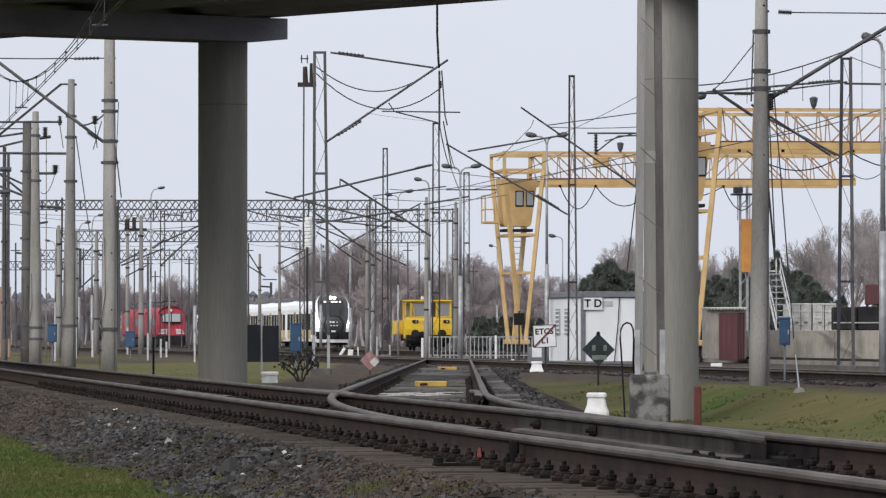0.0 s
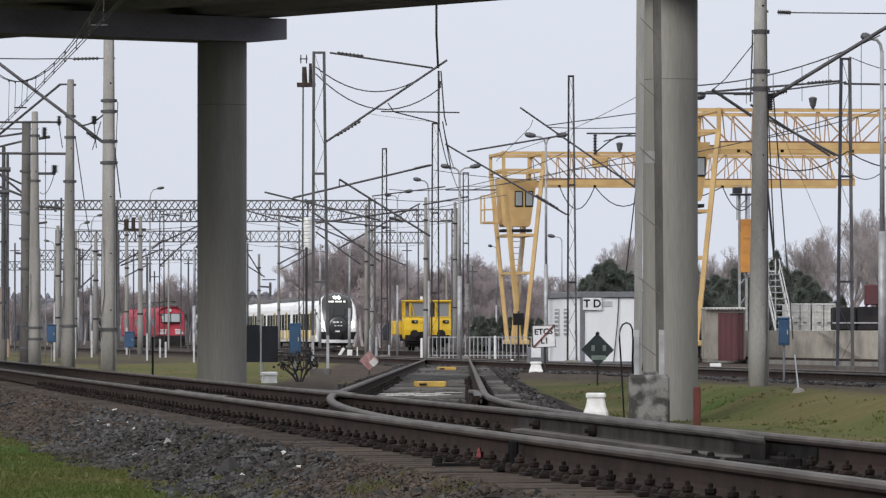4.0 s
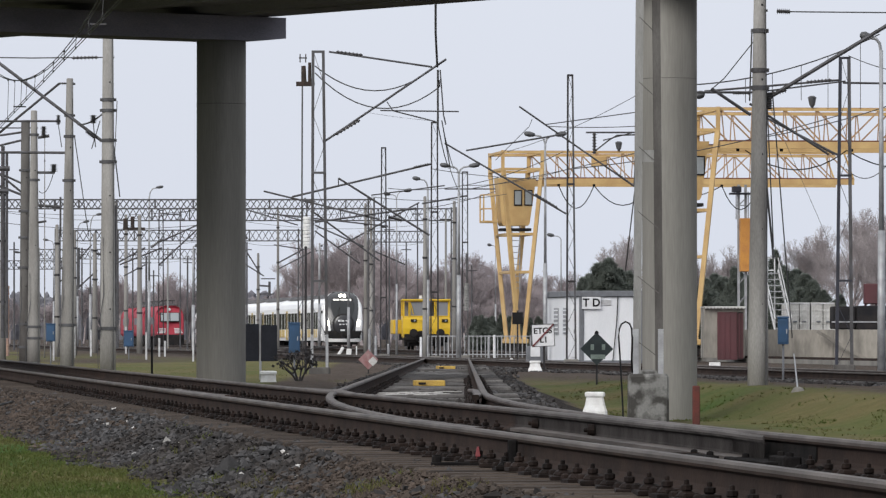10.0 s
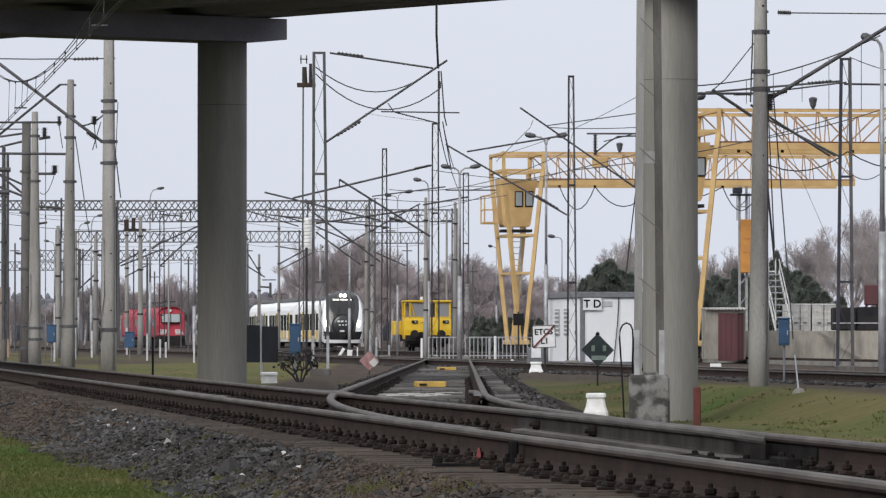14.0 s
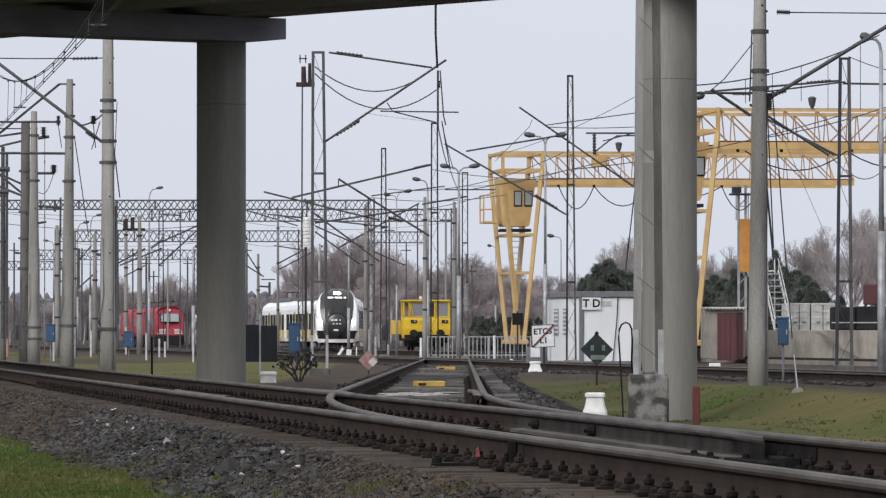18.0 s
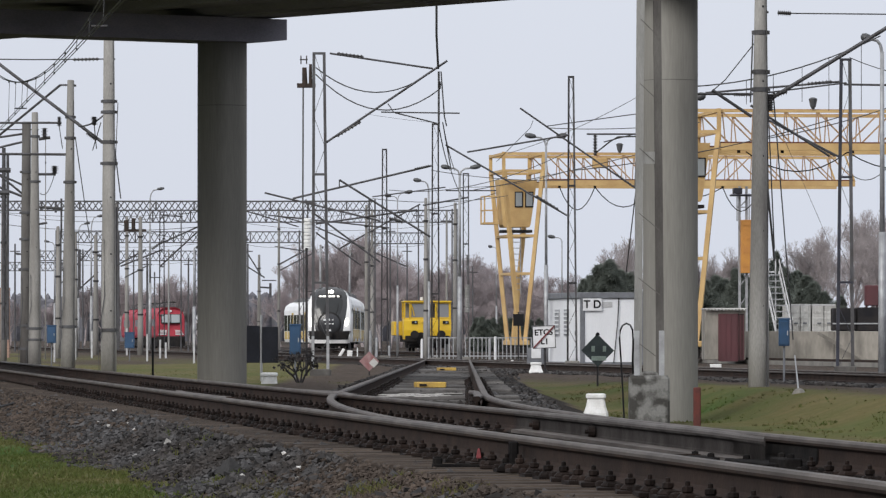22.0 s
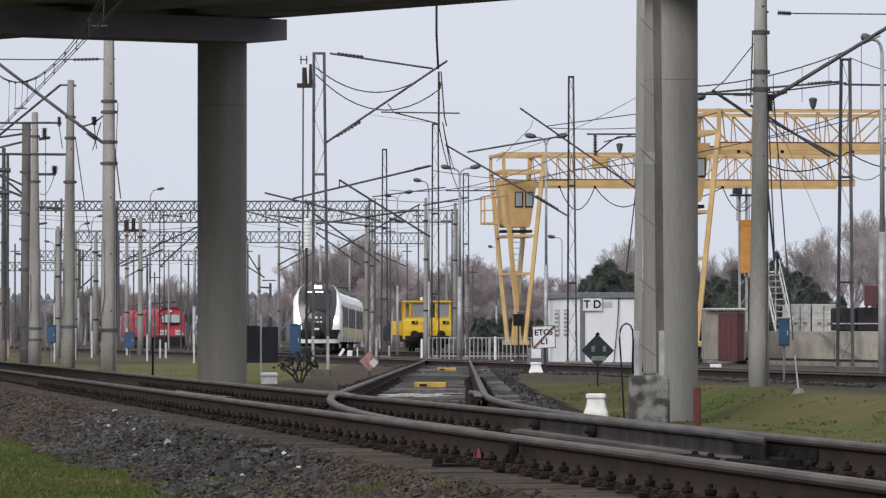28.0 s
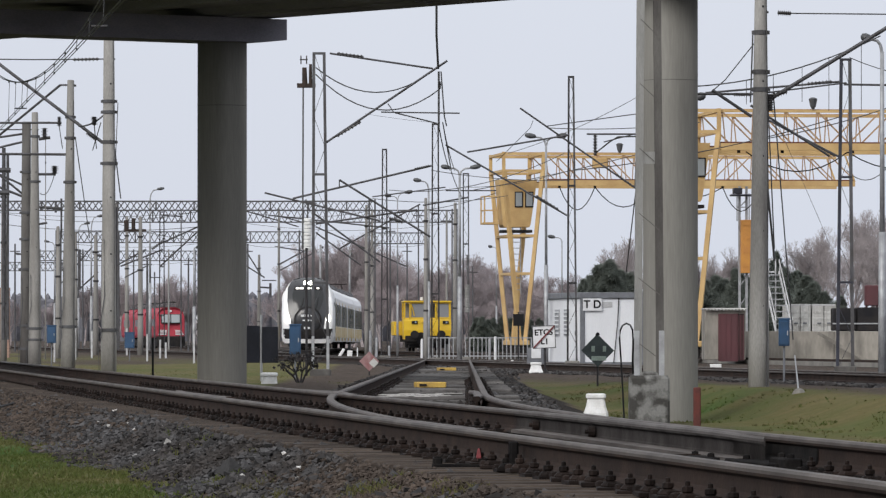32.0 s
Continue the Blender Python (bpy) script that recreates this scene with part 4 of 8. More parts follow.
m5 = lattice(11.166, 166, -0.27, 8.312, 0.423, 0.235, M_NAVYMAST, "dark blue painted lattice mast", M_MAST, lean=0.02)
arms(m5, [((11.056, 166, 5.556), (8.864, 166, 6.699), 0.04), ((11.135, 166, 7.592), (13.405, 166, 7.56), 0.04), ((11.056, 166, 7.67), (7.298, 166, 7.357), 0.04)], [((10.117, 166, 7.607), (10.821, 166, 7.67), 0.07), ((10.352, 166, 5.916), (10.9, 166, 5.603), 0.06)],
     [(sagging((8.864, 166, 6.072), (12.933, 168, 7.169), 0.1), 0.014)])
m6 = lattice(1.078, 272, -0.338, 8.053, 0.257, 0.231, M_DARKMAST, "dark lattice mast with a numbered plate", M_MAST)
arms(m6, [((1.18, 272, 6.949), (-0.872, 272, 6.59), 0.05), ((0.154, 272, 7.257), (2.463, 272, 7.257), 0.04)])
m7 = lattice(-15.909, 340, -0.434, 7.745, 0.289, 0.225, M_DARKMAST, "dark lattice mast beside the locomotive")
arms(m7, [((-16.006, 340, 5.917), (-13.857, 340, 6.879), 0.06), ((-18.251, 340, 4.634), (-15.845, 340, 5.596), 0.06), ((-16.006, 340, 4.634), (-13.76, 340, 6.718), 0.06), ((-15.781, 340, 7.52), (-14.723, 340, 7.456), 0.05)], [((-16.487, 340, 5.596), (-15.845, 340, 6.077), 0.13)])

# portals
portals = {}
portals[330] = portal(330, -26.275, -3.86, 7.596, 8.094, -0.4, "long grey lattice portal over the yard tracks", 40)
portals[390] = portal(390, -21.303, 0.809, 8.102, 8.875, -0.4, "grey lattice portal over the yard tracks", 34)
portals[430] = portal(430, -27.544, -10.101, 7.416, 8.186, -0.4, "grey lattice portal far down the yard", 24)
portals[440] = portal(440, -5.355, -1.121, 7.492, 8.281, -0.4, "short grey lattice portal", 7)
portals[520] = portal(520, -35.517, -21.291, 7.281, 8.115, -0.4, "distant grey lattice portal", 18)
portals[600] = portal(600, -46.642, -37.585, 7.296, 8.145, -0.4, "distant grey lattice portal", 12)

# ---- the electric train ----
# its track, from far to near
TRACK = [(-32, 668), (-26.5, 620), (-21.8, 578), (-18.0, 545), (-15.0, 520), (-13.35, 505), (-12.3, 496), (-10.4, 481), (-8.75, 468), (-7.8, 457), (-7.4, 446), (-7.35, 430), (-7.6, 405), (-7.72, 380), (-7.74, 355), (-7.8, 325)]
RAIL_Z = -0.2


def fine_path():
    pts = []
    T = [TRACK[0]] + TRACK + [TRACK[-1]]
    for i in range(1, len(T) - 2):
        a, b, c, d = (Vector(q) for q in T[i - 1:i + 3])
        for j in range(12):
            t = j / 12
            pts.append(0.5 * ((2 * b) + (c - a) * t + (2 * a - 5 * b + 4 * c - d) * t * t + (3 * b - a - 3 * c + d) * t ** 3))
    pts.append(Vector(T[-1]))
    run = [0.0]
    for p, q in zip(pts, pts[1:]):
        run.append(run[-1] + (q - p).length)
    return pts, run


PATH, RUN = fine_path()
START = next(r for p, r in zip(PATH, RUN) if p.y <= 467)
CAR, GAP = 20.6, 0.7


def rail_z(y):
    """The siding climbs a little towards the camera."""
    return RAIL_Z + 0.12 * smooth(470, 340, y)


def on_path(s):
    i = max(0, min(len(RUN) - 2, next((k for k, r in enumerate(RUN) if r > s), len(RUN) - 1) - 1))
    f = (s - RUN[i]) / (RUN[i + 1] - RUN[i])
    return PATH[i].lerp(PATH[i + 1], f)


def car_pose(s, k):
    """The pose of the k-th car once the train has rolled s metres: both bogies on the track."""
    nose = START + s - k * (CAR + GAP)
    a, b = on_path(nose - 3.0), on_path(nose - CAR + 3.0)
    d = (a - b).normalized()
    front = a + d * 3.0
    return Matrix.Translation((front.x, front.y, rail_z(front.y))) @ Matrix.Rotation(math.atan2(d.x, -d.y), 4, "Z")


def body_ring(y, hw, z0, zs, zt, bulge=0.0):
    """A coach section, from the lower edge over the roof."""
    return [(-hw + 0.06, y, z0), (-hw, y, z0 + 0.35), (-hw - bulge, y, 1.2), (-hw, y, zs), (-hw + 0.1, y, zs + (zt - zs) * 0.45), (-hw + 0.45, y, zs + (zt - zs) * 0.82), (-hw * 0.35, y, zt),
            (hw * 0.35, y, zt), (hw - 0.45, y, zs + (zt - zs) * 0.82), (hw - 0.1, y, zs + (zt - zs) * 0.45), (hw, y, zs), (hw + bulge, y, 1.2), (hw, y, z0 + 0.35), (hw - 0.06, y, z0)]


def train_car(k, cab):
    """A coach; its front end lies at y = 0 and looks towards -y."""
    th = thing("train_car", "white electric train car with a dark cab front and lit headlamps" if cab else "white electric train car with dark windows and a coloured lower band",
               "train", group="electric train")
    nose = 1.7 if cab else 0.0
    bm = bmesh.new()
    quads(bm, [body_ring(y, 1.54, 0.42, 2.95, 3.72) for y in (nose, CAR)], closed=True)
    part("body", bm, M_WHITE, th, "white coach body", smooth=False)
    for sgn in (-1, 1):
        paint = M_TRAINYELLOW
        bm = bmesh.new()
        box(bm, (sgn * 1.543, (nose + CAR) / 2 + 0.2, 1.96), (0.026, CAR - nose - 0.9, 1.28))
        part("window_band", bm, M_BAND, th, "dark mirroring window band")
        bays = 8
        pitch = (CAR - nose - 0.9) / bays
        for i in range(bays):
            y = nose + 0.65 + i * pitch
            door = i in (1, 5)
            bm = bmesh.new()
            box(bm, (sgn * 1.549, y, 1.72), (0.022, 0.20, 2.1), bevel=0.004)
            part("pillar", bm, M_WHITE, th)
            if door:
                for o in (0.52, 1.28):
                    bm = bmesh.new()
                    box(bm, (sgn * 1.546, y + o, 1.63), (0.03, 0.7, 2.3), bevel=0.01)
                    leaf = part("door_leaf", bm, paint, th, "coloured sliding door leaf")
                    bm = bmesh.new()
                    box(bm, (sgn * 1.558, y + o, 2.0), (0.012, 0.5, 1.3), bevel=0.004)
                    part("door_pane", bm, M_BAND, leaf)
            else:
                bm = bmesh.new()
                box(bm, (sgn * 1.549, y + pitch / 2, 0.98), (0.018, pitch - 0.36, 0.62), bevel=0.004)
                part("lower_panel", bm, paint, th, "mustard lower panel")
        if cab:
            bm = bmesh.new()
            box(bm, (sgn * 1.546, nose + 0.30, 1.95), (0.022, 0.42, 2.0), bevel=0.004)
            part("cab_side_window", bm, M_BAND, th, "dark upright cab side window")
        bm = bmesh.new()
        box(bm, (sgn * 1.40, (nose + CAR) / 2, 0.50), (0.12, CAR - nose - 0.4, 0.22), bevel=0.02)
        part("side_skirt", bm, M_BLACK, th, "black side skirt")
    for y in (3.2, CAR - 3.2):
        bm = bmesh.new()
        box(bm, (0, y, 0.5), (2.3, 2.9, 0.4), bevel=0.05)
        bogie = part("bogie", bm, M_BLACK, th, "black bogie with steel wheels")
        for sgn in (-1, 1):
            for o in (-1.0, 1.0):
                bm = bmesh.new()
                cyl(bm, (sgn * 0.68, y + o, 0.42), (sgn * 0.82, y + o, 0.42), 0.42, 0.42, 16)
                part("wheel", bm, M_BLACK, bogie)
    for y, L, h in ((3.1, 1.5, 0.26), (5.2, 2.2, 0.36), (7.9, 2.5, 0.30), (10.6, 1.9, 0.38), (13.2, 2.4, 0.30), (15.7, 1.7, 0.36), (17.5, 1.2, 0.24)):
        bm = bmesh.new()
        rings = []
        for f, q in ((-0.5, 0.55), (-0.42, 0.9), (0.42, 0.9), (0.5, 0.55)):
            rings.append([(x, y + L * f, 3.66 + h * q * zz) for x, zz in ((-1.05, 0), (-0.95, 0.7), (-0.6, 1.0), (0.6, 1.0), (0.95, 0.7), (1.05, 0))])
        quads(bm, rings)
        part("roof_unit", bm, M_ROOFGREY, th, "dark grey rounded roof unit")
    for x in (-0.75, 0.75):
        bm = bmesh.new()
        box(bm, (x, (nose + CAR) / 2 + 0.6, 3.76), (0.06, CAR - nose - 2.0, 0.08))
        part("roof_conduit", bm, M_ROOFGREY, th)
    if k == 3:
        for y0, z0, y1, z1 in ((9.6, 3.9, 10.9, 4.2), (10.9, 4.2, 9.4, 4.45)):
            for x in (-0.45, 0.45):
                bm = bmesh.new()
                cyl(bm, (x, y0, z0), (x * 0.8, y1, z1), 0.035, 0.03, 6)
                part("pantograph_arm", bm, M_BLACK, th)
        bm = bmesh.new()
        box(bm, (0, 9.4, 4.47), (1.6, 0.3, 0.06), bevel=0.02)
        part("pantograph_head", bm, M_BLACK, th, "black pantograph pan")
    if cab:
        cab_front(th)
    else:
        bm = bmesh.new()
        box(bm, (0, -0.35, 2.0), (1.9, 0.7, 2.7), bevel=0.05)
        part("gangway", bm, M_BLACK, th, "black folded gangway bellows")
    return th


def cab_front(th):
    """The streamlined nose: broad white cheeks round a dark glossy mask, all on one curved shell."""
    LEV = [(0.32, 1.30, 0.06), (0.58, 1.38, -0.02), (0.80, 1.43, -0.05), (1.08, 1.46, -0.07), (1.30, 1.48, -0.07), (1.60, 1.495, -0.05), (2.0, 1.5, 0.03), (2.35, 1.49, 0.14), (2.8, 1.45, 0.32), (3.2, 1.36, 0.52), (3.5, 1.26, 0.72), (3.8, 1.08, 1.0), (4.02, 0.84, 1.35), (4.14, 0.52, 1.7)]

    def at_level(z):
        for (za, ha, ya), (zb, hb, yb) in zip(LEV, LEV[1:]):
            if z <= zb:
                f = (z - za) / (zb - za)
                return ha + (hb - ha) * f, ya + (yb - ya) * f
        return LEV[-1][1:]

    def shell(xf, z, out=0.0):
        hw, y = at_level(z)
        hw *= 1.035
        sg, q = (1 if xf >= 0 else -1), abs(xf)
        if q <= 0.8:
            f = q / 0.8
            return Vector((sg * hw * 0.91 * f, y - out + 0.26 * f ** 2.6, z))
        a = (q - 0.8) / 0.2 * radians(90)
        return Vector((sg * (hw * (0.91 + 0.09 * math.sin(a)) + out * math.sin(a)), y - out * math.cos(a) + 0.26 + (1.74 - y - 0.26) * (1 - math.cos(a)), z))

    def patch(name, mat, zs, lo, hi, label, out=0.0, n=10, parent=None):
        """A piece of the shell between two edges given level by level."""
        bm = bmesh.new()
        rows = []
        for z, l0, h0 in zip(zs, lo, hi):
            rows.append([shell(l0 + (h0 - l0) * i / n, z, out) for i in range(n + 1)])
        quads(bm, rows, caps=False, closed=False)
        bmesh.ops.recalc_face_normals(bm, faces=bm.faces)
        return part(name, bm, mat, parent or th, label, smooth=True)

    zs = [0.58, 0.8, 1.0, 1.15, 1.3, 1.6, 1.8, 2.0, 2.2, 2.35, 2.6, 2.8, 3.0, 3.2, 3.35, 3.5, 3.65, 3.8, 3.92, 4.02, 4.14]
    edge = [0.52, 0.52, 0.52, 0.53, 0.54, 0.56, 0.585, 0.61, 0.635, 0.65, 0.675, 0.70, 0.72, 0.74, 0.765, 0.80, 0.83, 0.87, 0.90, 0.94, 1.0]
    patch("mask", M_TRAINGREY, zs, [-e for e in edge], edge, "anthracite glossy cab mask", 0.0, 14)
    for sg in (-1, 1):
        patch("cheek", M_WHITE, zs, [sg * e if sg > 0 else -1.0 for e in edge], [1.0 if sg > 0 else -e for e in edge], "broad white nose cheek", 0.0, 14)
        zz, a, b = [0.60, 0.8, 1.0, 1.18], [0.10, 0.10, 0.20, 0.36], [0.80, 0.84, 0.86, 0.85]
        patch("corner_panel", M_BLACK, zz, a if sg > 0 else [-q for q in b], b if sg > 0 else [-q for q in a], "black lower corner panel", 0.018)
        zz, a, b = [1.54, 1.64, 1.78, 1.90, 1.98], [0.63, 0.605, 0.605, 0.615, 0.635], [0.68, 0.715, 0.725, 0.72, 0.695]
        patch("headlamp", M_LAMP, zz, a if sg > 0 else [-q for q in b], b if sg > 0 else [-q for q in a], "bright upright headlamp", 0.03, 6)
        patch("mirror_camera", M_BLACK, [2.5, 2.62, 2.7], [sg * 0.9] * 3, [sg * 0.96] * 3, "black mirror camera pod", 0.06, 4)
    patch("skirt", M_WHITE, [0.34, 0.42, 0.58], [-0.95] * 3, [0.95] * 3, "white front skirt edge", 0.03, 16)
    patch("windscreen", M_SCREEN, [2.2, 2.4, 2.6, 2.8, 3.0, 3.2, 3.34], [-0.36, -0.42, -0.47, -0.51, -0.54, -0.56, -0.55], [0.36, 0.42, 0.47, 0.51, 0.54, 0.56, 0.55], "large curved windscreen", 0.025, 12)
    disp = patch("destination_display", M_BLACK, [3.42, 3.5, 3.62], [-0.55] * 3, [0.55] * 3, "black destination display", 0.03, 10)
    for lo, hi in ((-0.48, -0.36), (-0.33, -0.18), (-0.10, 0.08), (0.11, 0.24), (0.34, 0.44)):
        patch("lit_bar", M_DISPLAY, [3.47, 3.57], [lo] * 2, [hi] * 2, "lit white bar", 0.05, 3, parent=disp)
    bm = bmesh.new()
    lathe(bm, [(0.74, 0.0), (0.74, 0.06), (0.70, 0.10), (0.55, 0.15), (0.28, 0.20), (0.05, 0.21)], 28)
    bmesh.ops.transform(bm, matrix=pose(0, 0.02, 1.66, 90, 0, 0), verts=bm.verts)
    cover = part("nose_cover", bm, M_TRAINGREY, th, "round anthracite coupler cover", smooth=True)
    bm = bmesh.new()
    lathe(bm, [(0.73, -0.02), (0.80, 0.02), (0.80, 0.07), (0.73, 0.09)], 28)
    bmesh.ops.transform(bm, matrix=pose(0, 0.02, 1.66, 90, 0, 0), verts=bm.verts)
    part("rim", bm, M_BLACK, cover, "black rim", smooth=True)
    for x, z, wd, ht in ((-0.30, 1.93, 0.2, 0.13), (-0.05, 1.93, 0.2, 0.13), (0.24, 1.93, 0.12, 0.08), (-0.22, 1.66, 0.14, 0.08), (0.02, 1.66, 0.14, 0.08), (0.24, 1.66, 0.14, 0.08), (-0.05, 1.22, 0.34, 0.12)):
        bm = bmesh.new()
        box(bm, (x, -0.20 + 0.05 * abs(z - 1.66), z), (wd, 0.03, ht), bevel=0.01)
        part("front_mark", bm, M_SIGNWHITE, cover)
    bm = bmesh.new()
    for x in (-0.14, 0.14):
        c = Vector((x, at_level(3.8)[1] - 0.06, 3.82))
        cyl(bm, c + Vector((0, 0.2, 0)), c, 0.13, 0.12, 12)
    part("top_headlamp", bm, M_LAMP, th, "bright twin top headlamp")
    for x in (-0.28, 0.22):
        bm = bmesh.new()
        tube(bm, [shell(x, 2.22, 0.05), shell(x + 0.1, 2.6, 0.045), shell(x + 0.14, 2.95, 0.04)], 0.02, 5)
        part("wiper", bm, M_BLACK, th)
    bm = bmesh.new()
    cyl(bm, (0, 0.2, 0.95), (0, -0.4, 0.95), 0.16, 0.2, 10)
    box(bm, (0, -0.42, 0.95), (0.42, 0.2, 0.36), bevel=0.04)
    part("coupler", bm, M_BLACK, th, "black automatic coupler")
    bm = bmesh.new()
    quads(bm, [[(x, 0.25 + 0.25 * abs(x), z), (x, 0.40 + 0.25 * abs(x), z), (x, 0.45 + 0.25 * abs(x), 0.32), (x, 0.35 + 0.25 * abs(x), 0.32)] for x, z in ((-1.15, 0.14), (0, 0.10), (1.15, 0.14))])
    part("plough", bm, M_BLACK, th, "dark snow plough")


cars = [train_car(0, True)] + [train_car(k, False) for k in (1, 2, 3)]


# ---- tracks of the far yard ----
def yard_track(points, label, z=RAIL_Z):
    th = thing("railway_track", label, "track", kind="structure")
    for o in (-0.753, 0.753):
        line = []
        for i, q in enumerate(points):
            a, b = Vector(points[max(i - 1, 0)]), Vector(points[min(i + 1, len(points) - 1)])
            d = (b - a).normalized()
            line.append((q[0] + d.y * o, q[1] - d.x * o, z(q[1]) if callable(z) else z))
        part("rail", rail_mesh(bmesh.new(), line), [M_RAILTOP, M_RAIL], th)
    return th


yard_track([tuple(q) for q in PATH[::4]] + [(-8.75, 300), (-8.3, 275), (-7.3, 262)], "rusty yard track under the electric train", rail_z)
for px, d0, z in ((754, 336, -0.2), (304, 590, -0.5), (396, 600, -0.35)):
    x0 = (px - 784) * d0 / 10600
    yard_track([(x0 + 0.1144 * (d0 - y), y) for y in (d0 - 70, d0, d0 + 200)], "rusty siding in the far yard", z)
# ---- signs, cases and stones beside the line ----
def flat_text(parent, words, size, mat, m, name="lettering"):
    cu = bpy.data.curves.new(name, "FONT")
    cu.body, cu.size, cu.extrude, cu.align_x, cu.align_y = words, size, 0.002, "CENTER", "CENTER"
    cu.offset = size * 0.028
    tmp = new(name, cu)
    me = bpy.data.meshes.new_from_object(tmp.evaluated_get(bpy.context.evaluated_depsgraph_get()))
    bpy.data.objects.remove(tmp)
    me.materials.clear()
    me.materials.append(mat)
    ob = new(name, me)
    ob.parent = parent
    ob.matrix_basis = m
    return ob


FACE = pose(0, 0, 0, 90, 0, 0)   # text that looks towards -y


def post_part(parent, h, r=0.03, mat=None, x=0.0, z0=-0.4):
    bm = bmesh.new()
    cyl(bm, (x, 0, z0), (x, 0, h), r, r, 8)
    return part("post", bm, mat or M_LIGHTSTEEL, parent)


def plate(parent, name, mat, w, h, z, y=-0.05, turn=0.0, label="", thick=0.02, tilt=0.0, x=0.0):
    bm = bmesh.new()
    box(bm, (0, 0, 0), (w, thick, h), bevel=0.006)
    return part(name, bm, mat, parent, label, at=pose(x, y, z, 0, turn, 0) @ pose(0, 0, 0, 0, 0, tilt))


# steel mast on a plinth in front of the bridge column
# the right leg takes a darker colour that stands for its shade
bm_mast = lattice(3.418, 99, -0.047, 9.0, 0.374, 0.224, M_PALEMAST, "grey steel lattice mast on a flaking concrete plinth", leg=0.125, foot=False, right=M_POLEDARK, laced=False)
for i in range(8):
    z = 0.25 + 1.07 * i
    w = 0.374 - 0.15 * z / 9.05
    bm = bmesh.new()
    bar(bm, (-w / 2, -0.119, z + 0.28), (w / 2, -0.119, z), 0.02, 0.012)
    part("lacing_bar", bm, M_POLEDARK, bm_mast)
bm = bmesh.new()
z0, z1 = -0.803, -0.01
quads(bm, [[(a * (0.33 + i), b * (0.33 + i), z) for a, b in ((1, 0.9), (0.9, 1), (-0.9, 1), (-1, 0.9), (-1, -0.9), (-0.9, -1), (0.9, -1), (1, -0.9))] for z, i in ((z0, 0.005), (z1 - 0.05, 0.0), (z1, -0.03))])
part("plinth", bm, M_PLINTH, bm_mast, "mottled grey and black concrete plinth")
bm = bmesh.new()
quads(bm, [[(a * r, b * r, z) for a, b in ((1, 1), (-1, 1), (-1, -1), (1, -1))] for z, r in ((z1, 0.17), (z1 + 0.05, 0.13), (z1 + 0.07, 0.06))])
part("grout_cap", bm, M_PLINTH, bm_mast, "crumbling white mortar cap")
for sg in (-1, 1):
    bm = bmesh.new()
    box(bm, (sg * 0.205, -0.136, 0.36), (0.09, 0.012, 0.74))
    part("leg_guard", bm, M_LIGHTSTEEL, bm_mast, "pale painted lower leg")
bm = bmesh.new()
box(bm, (0, -0.1, 3.586), (0.4, 0.03, 0.2))
part("splice_plate", bm, M_PALEMAST, bm_mast)
bm = bmesh.new()
tube(bm, [(2.947, 97, -0.767), (2.919, 97, -0.2), (2.892, 97, 0.258), (2.873, 97, 0.551), (2.883, 97, 0.679), (2.919, 97, 0.761), (2.983, 97, 0.798), (3.047, 97, 0.77), (3.084, 97, 0.688), (3.093, 97, 0.533), (3.103, 97.6, 0.164), (3.125, 98, -0.022)], 0.016, 6)
wpart("cable_loop", bm, M_INK, bm_mast, "black rubber earthing cable loop")
arms(bm_mast, [((2.391, 99, 3.932), (3.325, 99, 3.932), 0.02), ((2.671, 99, 3.801), (3.325, 99, 3.969), 0.012)], [((2.531, 99, 3.922), (2.531, 99, 3.577), 0.05)],
     [([(2.531, 99, 3.614), (2.765, 99, 3.801), (2.905, 99, 3.885), (3.232, 99, 3.894)], 0.012), (sagging((3.232, 99, 3.689), (3.194, 99, 3.054), 0), 0.02), (sagging((3.203, 99, 3.007), (3.137, 102, 1.686), 0), 0.01)])

post = thing("marker_post", "short rusty red post beside the bridge column", "post", Matrix.Translation((3.957, 93, -0.85)))
bm = bmesh.new()
box(bm, (0, 0, 0.27), (0.115, 0.1, 0.74), bevel=0.015)
box(bm, (0, 0, 0.63), (0.1, 0.08, 0.03), bevel=0.01)
part("shaft", bm, M_RUSTPOST, post)

# diamond board
sg1 = thing("diamond_sign", "dark diamond board with pale marks on a thin post", "sign", Matrix.Translation((3.243, 125, -0.5)))
post_part(sg1, 0.75, 0.02, M_DARKMAST)
plate(sg1, "board", M_SIGNDARK, 0.495, 0.483, 0.301 + 0.5, turn=45, label="dark diamond board")
for x, y, w, h in ((1051, 616, 6, 10), (1071, 616, 6, 10), (1061, 633, 26, 8)):
    plate(sg1, "mark", M_PALEMARK, w * 125 / 10600, h * 125 / 10600, 0.56 + (597 - y) * 125 / 10600 + 0.5, y=-0.066, x=(x - 1059) * 125 / 10600, thick=0.008)
bm = bmesh.new()
lathe(bm, [(0.05, 0), (0.035, 0.04), (0.012, 0.06)], 8, (0, -0.05, 0.619 + 0.5))
part("tip_cap", bm, M_INK, sg1)

